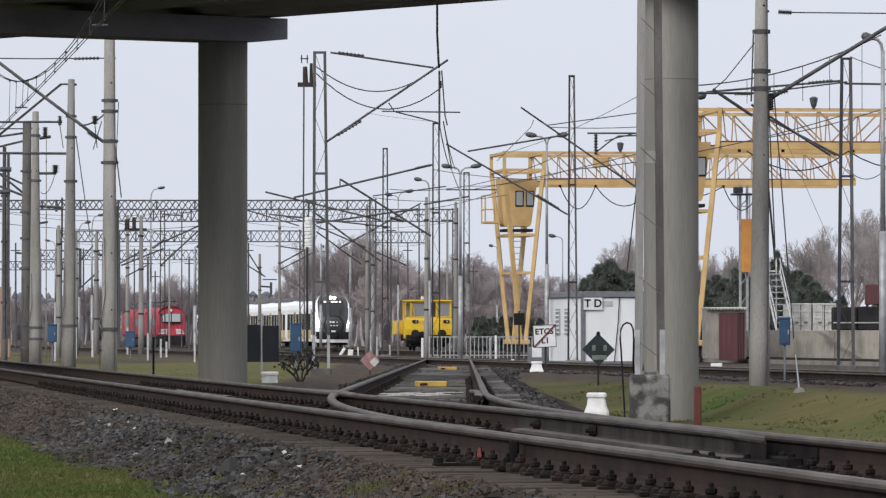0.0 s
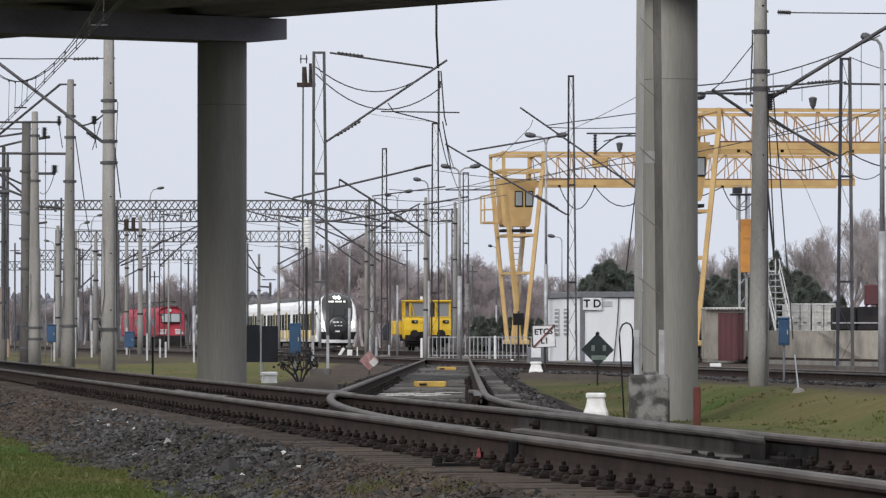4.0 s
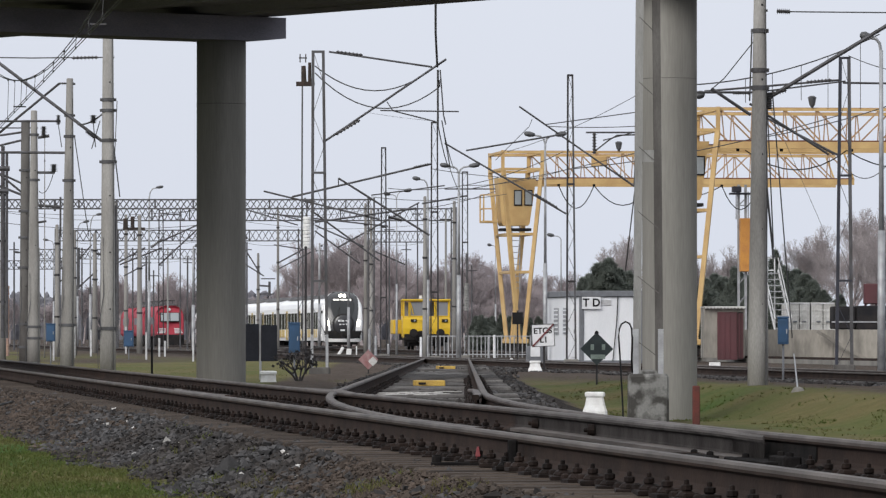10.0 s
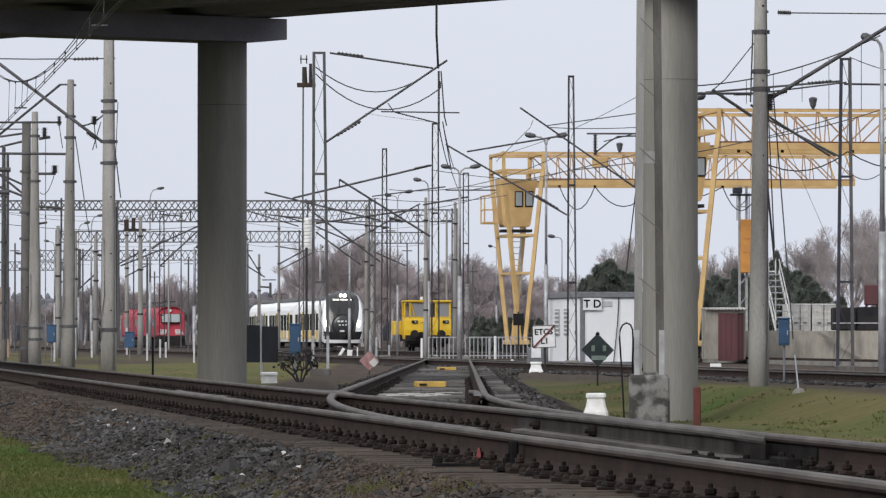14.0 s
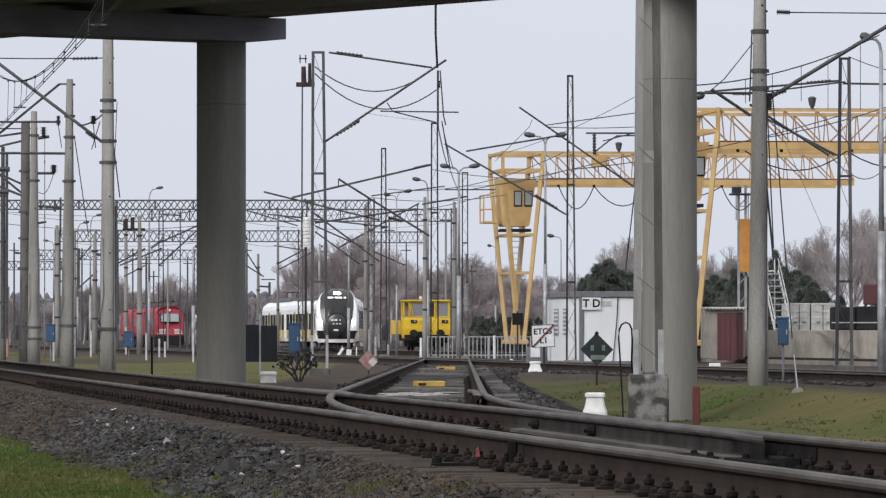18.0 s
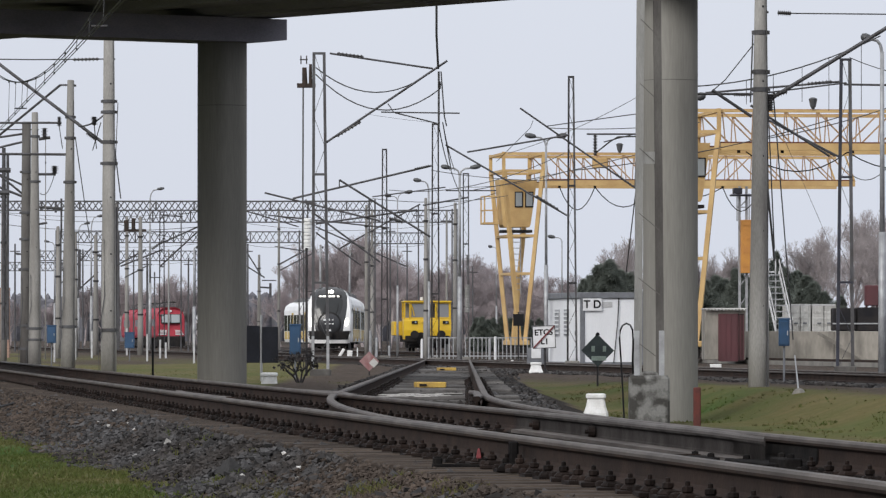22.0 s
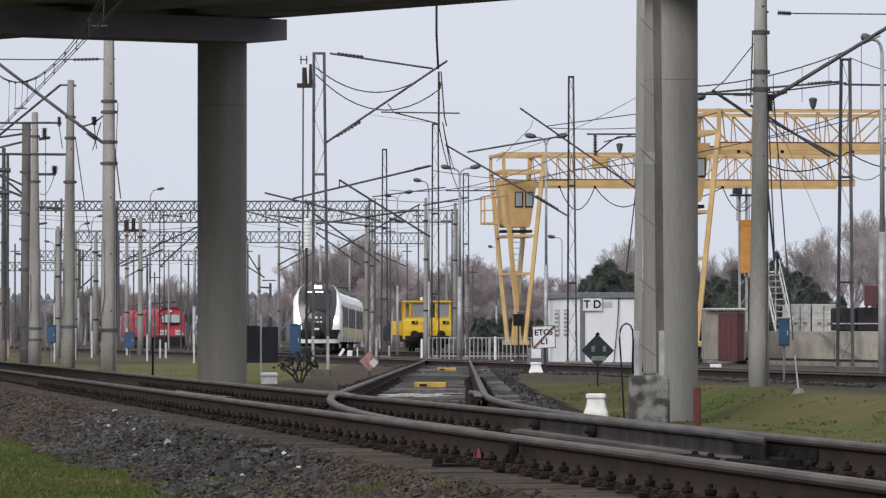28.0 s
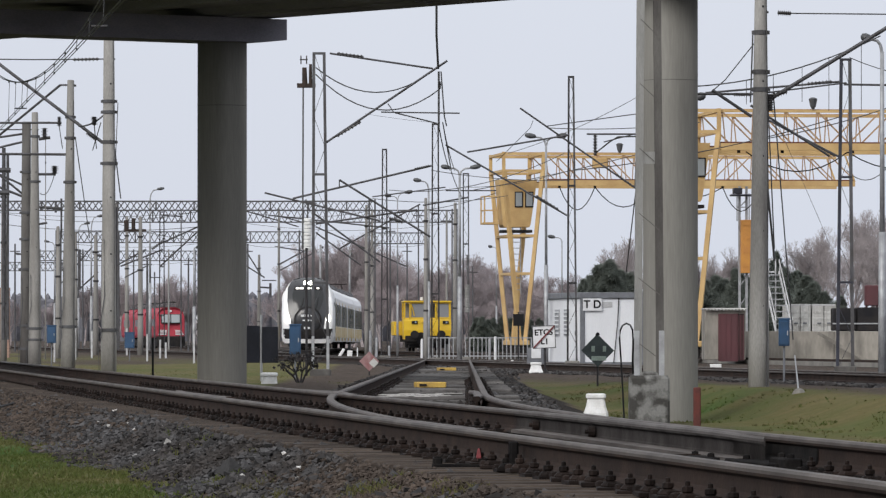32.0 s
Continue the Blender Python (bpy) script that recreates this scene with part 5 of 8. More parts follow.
# white board struck through in red
sg2 = thing("rail_sign", "white board lettered in black, struck through in dark red", "sign", Matrix.Translation((2.713, 158, -0.5)))
post_part(sg2, 0.9, 0.025, M_DARKMAST, x=0.0)
tilt_board = pose(-0.03, -0.05, 0.59 + 0.5, 0, -2.5, 0)
bm = bmesh.new()
box(bm, (0, 0, 0), (0.61, 0.02, 0.60), bevel=0.006)
board = part("board", bm, M_SIGNWHITE, sg2, at=tilt_board)
for c, s in (((0, 0, 0.29), (0.61, 0.012, 0.016)), ((0, 0, -0.29), (0.61, 0.012, 0.016)), ((0.296, 0, 0), (0.016, 0.012, 0.562)), ((-0.296, 0, 0), (0.016, 0.012, 0.562))):
    bm = bmesh.new()
    box(bm, (c[0], -0.016, c[2]), s)
    part("border", bm, M_INK, board)
bm = bmesh.new()
bar(bm, (-0.28, -0.022, -0.275), (0.285, -0.022, 0.28), 0.036, 0.04)
part("strike", bm, M_SIGNRED, board, "dark red diagonal bar")
flat_text(board, "ETCS", 0.215, M_INK, pose(-0.005, -0.0135, 0.115, 90, 0, 0))
flat_text(board, "L1", 0.215, M_INK, pose(0.015, -0.0135, -0.125, 90, 0, 0))

# small case behind it, and a square dark board
sg3 = thing("track_case", "grey-blue track case with a white plate", "equipment case", Matrix.Translation((2.724, 175, -0.5)))
bm = bmesh.new()
box(bm, (0, 0, 0.5), (0.5, 0.35, 0.55), bevel=0.03)
part("body", bm, M_GREYTRIM, sg3)
bm = bmesh.new()
box(bm, (0.02, -0.19, 0.62), (0.28, 0.02, 0.3), bevel=0.005)
part("plate", bm, M_SIGNWHITE, sg3)
for sx in (-0.2, 0.2):
    post_part(sg3, 0.25, 0.025, M_GREYTRIM, x=sx)
sg4 = thing("signal_back", "black square signal board seen from behind", "sign", Matrix.Translation((2.611, 205, -0.45)))
post_part(sg4, 1.9, 0.03, M_DARKMAST)
plate(sg4, "board", M_INK, 0.367, 0.406, 1.179 + 0.45, label="black square board")

# twin dark panels on a grey post
sg5 = thing("panel_sign", "two dark blue panels on a grey post", "sign", Matrix.Translation((-4.226, 140, -0.52)))
post_part(sg5, 1.102 + 0.52, 0.028)
plate(sg5, "panel", M_DARKPANEL, 0.54, 0.87, 0.415 + 0.52, x=-0.303, tilt=4)
plate(sg5, "panel", M_DARKPANEL, 0.383, 0.845, 0.402 + 0.52, x=0.205, tilt=-4)

# faded red and white diamond
sg6 = thing("diamond_sign", "faded red and white diamond board seen from behind", "sign", Matrix.Translation((-2.008, 165, -0.45)))
post_part(sg6, 0.6, 0.018, M_DARKMAST)
plate(sg6, "board", M_PALERED, 0.389, 0.389, -0.078 + 0.45, turn=45)
plate(sg6, "white_corner", M_GREYBOX, 0.187, 0.187, -0.125 + 0.45, y=-0.064, turn=45, x=0.125, thick=0.008)

for x, d, y, w, h, lab in ((1056, 106, 731, 35, 36, "whitewashed marker stone in the grass"), (478, 132, 684, 30, 26, "whitewashed square marker stone in the grass"), (950, 160, 657, 20, 17, "small whitewashed marker stone")):
    s = d / 10600
    st = thing("marker_stone", lab, "marker stone", Matrix.Translation(((x - 784) * s, d, 0.56 + (597 - y) * s)), "whitewashed marker stones")
    wd, ht = w * s / 2, h * s
    fl = 1.22 if x != 478 else 1.02
    bm = bmesh.new()
    sq = ((1, 0.8), (0.8, 1), (-0.8, 1), (-1, 0.8), (-1, -0.8), (-0.8, -1), (0.8, -1), (1, -0.8))
    quads(bm, [[(a * wd * k, b * wd * k, z * ht) for a, b in sq] for z, k in ((-0.4, fl * 1.03), (0.05, fl), (0.35, 0.9 * (1 + fl) / 2), (0.72, 0.86), (0.78, 0.84))])
    part("body", bm, M_WHITEWASH, st)
    bm = bmesh.new()
    quads(bm, [[(a * wd * k, b * wd * k, z * ht) for a, b in sq] for z, k in ((0.77, 0.98), (0.82, 1.0), (0.93, 1.0), (0.97, 0.95), (1.0, 0.8))])
    part("cap", bm, M_WHITEWASH, st)
s = 225 / 10600
peg = thing("marker_stone", "tiny white marker peg", "marker stone", Matrix.Translation((2.457, 210, -0.45)), "whitewashed marker stones")
bm = bmesh.new()
box(bm, (0, 0, 0.1), (0.1, 0.1, 0.28), bevel=0.02)
part("body", bm, M_WHITEWASH, peg)


def relay_case(x, d, ytop, ybot, wpx, label, leg=0.35):
    s = d / 10600
    zt, zb = 0.56 + (597 - ytop) * s, 0.56 + (597 - ybot) * s
    zg = -0.5
    th = thing("relay_case", label, "relay case", Matrix.Translation(((x - 784) * s, d, zg)), "blue relay cases")
    wd = wpx * s
    bm = bmesh.new()
    box(bm, (0, 0, (zt + zb) / 2 - zg), (wd, wd * 0.8, zt - zb), bevel=0.02)
    b = part("body", bm, M_BLUE, th)
    bm = bmesh.new()
    box(bm, (0, -wd * 0.41, (zt + zb) / 2 - zg), (wd * 0.82, 0.02, (zt - zb) * 0.86), bevel=0.006)
    dr = part("door", bm, M_BLUE, th)
    bm = bmesh.new()
    box(bm, (wd * 0.3, -wd * 0.41 - 0.02, (zt + zb) / 2 - zg), (0.025, 0.02, 0.1))
    part("handle", bm, M_LIGHTSTEEL, dr)
    bm = bmesh.new()
    box(bm, (0, 0, zt - zg + 0.02), (wd * 1.1, wd * 0.9, 0.04), bevel=0.01)
    part("lid", bm, M_BLUE, th)
    post_part(th, zb - zg + 0.02, 0.024, M_GREYTRIM)
    return th


relay_case(524, 146, 575, 626, 20, "blue relay case on a post behind a bare shrub")
relay_case(93, 215, 576, 606, 16, "blue relay case among the catenary poles")
relay_case(231, 260, 588, 615, 17, "small blue relay case in the yard")
relay_case(1389, 128, 565, 611, 19, "blue relay case beside a concrete pole")

# slim posts by the mast footing
for x, d, yt, yb, r, lab, mt in ((544, 158, 440, 668, 0.034, "dark guide post of the tension weights", M_DARKMAST),
                                 (272, 128, 600, 672, 0.025, "thin dark iron post", M_INK)):
    s = d / 10600
    th = thing("post", lab, "post", Matrix.Translation(((x - 784) * s, d, -0.55)))
    bm = bmesh.new()
    cyl(bm, (0, 0, -0.2), (0, 0, 0.56 + (597 - yt) * s + 0.55), r, r * 0.9, 8)
    lathe(bm, [(r * 1.25, 0), (r * 1.25, 0.03), (r * 0.6, 0.05)], 8, (0, 0, 0.56 + (597 - yt) * s + 0.54))
    part("shaft", bm, mt, th)
wts = thing("tension_weights", "white stack of catenary tension weights on a rope", "tension weight", Matrix.Translation((-3.559, 158.5, 2.878)))
for i in range(9):
    bm = bmesh.new()
    lathe(bm, [(0.085, i * 0.095), (0.105, i * 0.095 + 0.015), (0.105, i * 0.095 + 0.075), (0.085, i * 0.095 + 0.09)], 12)
    part("weight", bm, M_WHITEWASH, wts)
bm = bmesh.new()
tube(bm, [(0, 0, 0), (0, 0, 1.2), (-0.05, 0, 1.35)], 0.02, 6)
part("rod", bm, M_WIRE, wts)

weights = thing("tension_weights", "pale stack of tension weights hanging at a dark mast", "tension weight", Matrix.Translation((1.138, 271, 1.71)))
for i in range(11):
    bm = bmesh.new()
    lathe(bm, [(0.085, i * 0.115), (0.11, i * 0.115 + 0.015), (0.11, i * 0.115 + 0.09), (0.085, i * 0.115 + 0.105)], 12)
    part("weight", bm, M_PALEMAST, weights)
bm = bmesh.new()
tube(bm, [(0, 0, 0), (0, 0, 2.6), (0, 1.05, 2.62)], 0.02, 6)
part("rod", bm, M_WIRE, weights)

# guy wire anchor in the grass
guy = thing("guy_anchor", "pale guy rod rising from a small concrete lump in grass", "anchor", Matrix.Translation((6.191, 104, -0.411)))
bm = bmesh.new()
lathe(bm, [(0.13, -0.15), (0.125, 0.0), (0.09, 0.07), (0.02, 0.1)], 9)
part("lump", bm, M_CONCRETE, guy)
bm = bmesh.new()
cyl(bm, (6.191, 104, -0.392), (6.299, 107, 0.247), 0.015, 0.012, 6)
wpart("rod", bm, M_LIGHTSTEEL, guy)

# red pointer on the near rail
tag = thing("rail_tag", "small red tag on a black rail clamp", "rail tag", LINE @ pose(-0.12, 35.0, -0.178))
bm = bmesh.new()
quads(bm, [[(a * r, b * r * 0.5, z) for a, b in ((1, 1), (-1, 1), (-1, -1), (1, -1))] for z, r in ((0, 0.011), (0.026, 0.007), (0.036, 0.014), (0.060, 0.010), (0.079, 0.007), (0.089, 0.004))])
part("tag", bm, M_TAG, tag, "red tag")
bm = bmesh.new()
box(bm, (-0.07, 0, -0.018), (0.40, 0.09, 0.036), bevel=0.008)
part("clamp", bm, M_OIL, tag)
bm = bmesh.new()
box(bm, (-0.24, 0, 0.006), (0.052, 0.07, 0.056), bevel=0.01)
box(bm, (-0.24, 0, 0.036), (0.038, 0.05, 0.012), bevel=0.004)
part("lug", bm, M_OIL, tag)
bm = bmesh.new()
box(bm, (0.045, -1.25, 0.085), (0.05, 0.09, 0.13), bevel=0.012)
box(bm, (0.035, -1.25, 0.012), (0.10, 0.14, 0.04), bevel=0.01)
part("bracket", bm, M_OIL, tag)

# ---- white equipment cabin ----
cabin = thing("equipment_cabin", "white equipment cabin lettered TD with a grey frame", "cabin", Matrix.Translation((5.222, 225, -0.353)) @ Matrix.Rotation(radians(11.5), 4, "Z"))
CW, CL, CH = 2.44, 6.06, 2.4
bm = bmesh.new()
box(bm, (CW / 2, CL / 2, CH / 2), (CW - 0.08, CL - 0.08, CH))
part("wall", bm, M_CABWHITE, cabin)
for px in (0.06, CW - 0.06):
    for py in (0.06, CL - 0.06):
        bm = bmesh.new()
        box(bm, (px, py, CH / 2 + 0.05), (0.16, 0.16, CH + 0.1), bevel=0.02)
        part("corner_post", bm, M_GREYTRIM, cabin)
bm = bmesh.new()
box(bm, (CW / 2, CL / 2, CH + 0.12), (CW + 0.1, CL + 0.1, 0.22), bevel=0.03)
part("roof", bm, M_GREYTRIM, cabin, "grey flat roof edge")
bm = bmesh.new()
box(bm, (CW / 2, CL / 2, -0.08), (CW + 0.02, CL + 0.02, 0.18))
part("base_frame", bm, M_GREYTRIM, cabin)
for wy in (2.6, 4.2):
    bm = bmesh.new()
    box(bm, (0.02, wy, 1.5), (0.05, 0.7, 1.0))
    v = part("vent", bm, M_LIGHTSTEEL, cabin, "pale louvred vent")
    for i in range(6):
        bm = bmesh.new()
        box(bm, (-0.02, wy, 1.1 + i * 0.16), (0.05, 0.64, 0.05))
        part("slat", bm, M_CABWHITE, v)
bm = bmesh.new()
box(bm, (0.02, 1.2, 1.1), (0.05, 0.9, 1.95), bevel=0.01)
dr = part("door", bm, M_CABWHITE, cabin)
bm = bmesh.new()
box(bm, (-0.02, 0.9, 1.1), (0.04, 0.05, 0.16))
part("handle", bm, M_GREYTRIM, dr)
bm = bmesh.new()
box(bm, (0.42, -0.045, 2.17), (0.72, 0.03, 0.46), bevel=0.005)
lp = part("letter_plate", bm, M_SIGNWHITE, cabin, "white plate with black letters")
flat_text(lp, "T D", 0.41, M_INK, pose(0.42, -0.064, 2.17, 90, 0, 0))
bm = bmesh.new()
box(bm, (1.0, 0.03, 2.18), (0.40, 0.04, 0.20), bevel=0.01)
part("vent_plate", bm, M_PALESTEEL, cabin)
bm = bmesh.new()
tube(bm, [(1.45, -0.02, 2.45), (1.4, -0.03, 1.5), (1.25, -0.03, 0.0)], 0.02, 5)
part("cable", bm, M_INK, cabin)

# ---- picket fence ----
fence = thing("picket_fence", "low pale steel picket fence", "fence", Matrix.Translation((-0.634, 280, -0.4)))
fl = 4.808
for z in (0.12, 0.97):
    bm = bmesh.new()
    box(bm, (fl / 2, 0, z), (fl, 0.05, 0.05))
    part("rail", bm, M_LIGHTSTEEL, fence)
for i in range(26):
    bm = bmesh.new()
    box(bm, (fl * i / 25, 0, 0.48), (0.07 if i % 5 == 0 else 0.045, 0.045, 1.05), bevel=0.008)
    part("post" if i % 5 == 0 else "picket", bm, M_LIGHTSTEEL, fence)
for x, yt, d in ((668, 598, 285), (690, 612, 285), (748, 600, 282), (657, 585, 300), (878, 596, 270), (868, 600, 270)):
    s = d / 10600
    th = thing("bollard", "short white and grey steel bollard", "bollard", Matrix.Translation(((x - 784) * s, d, -0.42)), "yard bollards")
    bm = bmesh.new()
    cyl(bm, (0, 0, -0.1), (0, 0, 0.56 + (597 - yt) * s + 0.42), 0.06, 0.06, 8)
    lathe(bm, [(0.06, 0), (0.05, 0.03), (0.02, 0.045)], 8, (0, 0, 0.56 + (597 - yt) * s + 0.42))
    part("shaft", bm, M_SIGNWHITE if x in (748, 878) else M_LIGHTSTEEL, th)

# ---- gantry cranes ----
def gantry(m, label, hoist):
    """A yard gantry; its rail-side leg opens upwards into a V and carries the cab. Origin: the leg's foot; x along the bridge, y along the runway."""
    th = thing("gantry_crane", label, "gantry crane", m, "yellow gantry cranes")
    Y = M_YELLOW
    top, low = 10.2, 8.75
    # four raking leg tubes
    for x0, y0, x1, y1 in ((-0.14, -2.4, -0.95, -2.7), (0.14, -2.4, 1.0, -2.7), (-0.14, 2.4, -0.95, 2.7), (0.14, 2.4, 1.0, 2.7)):
        bm = bmesh.new()
        bar(bm, (x0, y0, 0.7), (x1, y1, low + 0.6), 0.19, 0.19)
        part("leg", bm, Y, th)
    for z in (4.2, 6.1):
        f = (z - 0.7) / (low - 0.1)
        hx, hy = 0.14 + 0.82 * f, 2.4 + 0.3 * f
        bm = bmesh.new()
        for s in (-1, 1):
            bar(bm, (-hx, s * hy, z), (hx, s * hy, z), 0.12)
            bar(bm, (s * hx, -hy, z), (s * hx, hy, z), 0.12)
        part("cross_tie", bm, Y, th)
    for s in (-1, 1):
        bm = bmesh.new()
        box(bm, (0, s * 2.4, 0.72), (0.55, 1.6, 0.24), bevel=0.05)
        bg = part("bogie", bm, Y, th, "yellow end carriage")
        bm = bmesh.new()
        box(bm, (0, s * 2.4, 0.38), (0.42, 1.3, 0.42), bevel=0.05)
        part("wheel_case", bm, M_BLACK, bg)
        bm = bmesh.new()
        for o in (-0.35, 0.35):
            cyl(bm, (-0.1, s * 2.4 + o, 0.25), (0.1, s * 2.4 + o, 0.25), 0.25, 0.25, 12)
        part("wheel", bm, M_BLACK, bg)
    # head frame
    for z in (9.35, top):
        for y in (-2.7, 2.7):
            bm = bmesh.new()
            bar(bm, (-1.05, y, z), (1.1, y, z), 0.15, 0.13)
            part("head_beam", bm, Y, th)
        for x in (-0.97, 1.02):
            bm = bmesh.new()
            bar(bm, (x, -2.7, z), (x, 2.7, z), 0.15, 0.13)
            part("head_beam", bm, Y, th)
    for x in (-0.97, 1.02):
        for y in (-2.7, 2.7):
            bm = bmesh.new()
            bar(bm, (x, y, 9.0), (x, y, top + 0.1), 0.16)
            part("head_post", bm, Y, th)
    # operator's cab
    bm = bmesh.new()
    cz0, cz1 = 6.55, 8.95
    quads(bm, [[(xa, -0.9, z), (xb, -0.9, z), (xb, 0.9, z), (xa, 0.9, z)] for z, xa, xb in ((cz0, -0.72, 0.55), (cz0 + 0.12, -0.78, 0.62), (cz1, -0.98, 0.95))])
    cabn = part("cab", bm, Y, th, "yellow tapered operator's cab")
    for x in (0.02, 0.55):
        bm = bmesh.new()
        box(bm, (x, -0.93, 7.95), (0.42, 0.04, 0.8), bevel=0.03)
        w = part("window", bm, M_BLACK, cabn)
        bm = bmesh.new()
        box(bm, (x, -0.96, 7.95), (0.32, 0.03, 0.68), bevel=0.02)
        part("pane", bm, M_PALEGLASS, w)
    bm = bmesh.new()
    box(bm, (-1.35, 0, 6.75), (0.75, 1.6, 0.1))
    for x in (-1.7, -1.05):
        for y in (-0.75, 0.75):
            bar(bm, (x, y, 6.7), (x, y, 8.1), 0.07)
    for z in (7.4, 8.1):
        bar(bm, (-1.7, -0.75, z), (-1.05, -0.75, z), 0.07)
        bar(bm, (-1.7, -0.75, z), (-1.7, 0.75, z), 0.07)
    part("balcony", bm, Y, th, "yellow railed balcony")
    bm = bmesh.new()
    for x in (-0.25, 0.15):
        bar(bm, (x, -0.6, 3.2), (x, -0.6, 6.6), 0.05)
    for i in range(11):
        bar(bm, (-0.25, -0.6, 3.4 + i * 0.3), (0.15, -0.6, 3.4 + i * 0.3), 0.04)
    part("ladder", bm, M_LIGHTSTEEL, th, "pale steel ladder")
    bm = bmesh.new()
    box(bm, (-0.05, -0.2, 6.35), (1.5, 1.5, 0.14))
    part("platform", bm, M_BLACK, th)
    # twin bridge girders
    L = 16.9
    for y in (-2.6, 2.6):
        bm = bmesh.new()
        box(bm, ((1.1 + L) / 2, y, low), (L - 1.1, 0.25, 0.28))
        part("box_girder", bm, Y, th)
        bm = bmesh.new()
        box(bm, ((1.1 + L) / 2, y, low + 0.17), (L - 1.1, 0.08, 0.055))
        part("trolley_rail", bm, M_RUSTPOST, th, "rusty trolley rail")
        bm = bmesh.new()
        bar(bm, (-1.0, y, top), (L, y, top), 0.11)
        part("top_chord", bm, Y, th)
        k = 12
        for i in range(k):
            a, b = 1.15 + (L - 1.15) * i / k, 1.15 + (L - 1.15) * (i + 1) / k
            bm = bmesh.new()
            if not 6.2 < a < 11.6:
                bar(bm, (a, y, top), (b, y, low + 0.15), 0.06)
            else:
                bar(bm, (a, y, low + 0.15), (b, y, top), 0.06)
            part("brace", bm, M_BRACE, th, "lattice brace, rust brown and shade in its paint")
            bm = bmesh.new()
            bar(bm, (a - 0.09, y, low + 0.1), (a - 0.02, y, top), 0.045)
            bar(bm, (a + 0.16, y, low + 0.1), (a + 0.02, y, top), 0.045)
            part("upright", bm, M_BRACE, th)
        bm = bmesh.new()
        bar(bm, (L, y, low + 0.1), (L - 0.5, y, top), 0.08)
        part("end_brace", bm, Y, th)
        bm = bmesh.new()
        bar(bm, (-1.0, y, top + 0.07), (L, y, top + 0.07), 0.03)
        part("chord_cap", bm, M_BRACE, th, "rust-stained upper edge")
    if hoist:
        bm = bmesh.new()
        box(bm, (3.9, -2.7, 9.75), (0.75, 0.4, 0.5), bevel=0.04)
        part("junction_box", bm, Y, th)
    bm = bmesh.new()
    for xa, xb, sag in ((1.9, 3.7, 1.15), (3.7, 6.6, 1.0), (6.6, 10.2, 0.55), (10.2, 12.1, 1.2)) if hoist else ((2.2, 6.4, 0.8), (6.4, 10.8, 0.7)):
        tube(bm, sagging((xa, -2.3, low - 0.2), (xb, -2.3, low - 0.2), sag, 8), 0.026, 5)
    for xa in (1.9, 3.7, 6.6, 10.2):
        box(bm, (xa, -2.3, low - 0.19), (0.12, 0.1, 0.12))
    part("festoon_cable", bm, M_INK, th, "black festoon cable hanging in loops")
    for fl_x in (4.9, 9.3) if hoist else (4.9, 9.1, 11.25):
        bm = bmesh.new()
        quads(bm, [[(fl_x + r * math.cos(2 * math.pi * q / 8), -2.7 + r * math.sin(2 * math.pi * q / 8), z) for q in range(8)] for z, r in ((top + 0.08, 0.05), (top + 0.2, 0.12), (top + 0.5, 0.18), (top + 0.56, 0.08))])
        part("floodlight", bm, M_ROUTE, th, "dark hanging-bell floodlight")
    if hoist:
        # far leg with its orange panel
        bm = bmesh.new()
        bar(bm, (hoist - 0.18, -0.4, 0.4), (hoist - 0.18, -0.4, low), 0.12)
        bar(bm, (hoist + 0.18, -0.4, 0.4), (hoist + 0.18, -0.4, low), 0.12)
        for i in range(9):
            bar(bm, (hoist - 0.18, -0.4, 0.6 + i), (hoist + 0.18, -0.4, 1.1 + i * 0.98), 0.05)
        part("far_leg", bm, M_LIGHTSTEEL, th, "slim lattice far leg")
        bm = bmesh.new()
        box(bm, (hoist + 0.15, -0.6, 5.6), (0.6, 0.5, 2.7), bevel=0.03)
        for zz in (4.6, 5.3, 6.0, 6.7):
            box(bm, (hoist + 0.15, -0.86, zz), (0.5, 0.03, 0.04))
        part("orange_panel", bm, M_ORANGE, th, "tall faded orange cabinet")
        bm = bmesh.new()
        for ox, oz, wx, wz in ((-0.3, 8.42, 0.42, 0.3), (0.75, 8.1, 0.5, 0.3), (0.1, 8.2, 1.5, 0.1)):
            box(bm, (hoist + ox, -0.5, oz), (wx, 0.6, wz), bevel=0.03)
        part("winch", bm, M_NAVYMAST, th, "dark blue winch carriage")
        bm = bmesh.new()
        for ox in (-0.32, 0.3, 0.95):
            bar(bm, (hoist + ox, -0.5, 5.0 if ox > 0.5 else 6.9), (hoist + ox, -0.5, 8.3), 0.05)
        bar(bm, (hoist - 0.32, -0.5, 7.6), (hoist + 0.3, -0.5, 7.6), 0.05)
        part("winch_frame", bm, M_LIGHTSTEEL, th, "slim grey winch frame")
    return th


gantry(pose(3.745, 303, -0.4, 0, 0, 6.5), "yellow steel gantry crane with a cab and lattice girders", 11.55)
gantry(pose(9.933, 246, -0.4, 0, 0, 6.5), "yellow gantry crane half hidden by the bridge column", 0)
for gx, lab in ((0, "crane_runway_rail"),):
    rr = thing("crane_runway", "low steel crane runway on concrete", "crane runway", LINE @ pose(3.802 + 0.11443 * 303 - 4.31, 0, -0.4), kind="structure")
    bm = bmesh.new()
    box(bm, (0, 300, 0.02), (0.6, 200, 0.16))
    part("kerb", bm, M_CONCRETE, rr)
    bm = bmesh.new()
    box(bm, (0, 300, 0.14), (0.08, 200, 0.1))
    part("rail", bm, M_RAIL, rr)

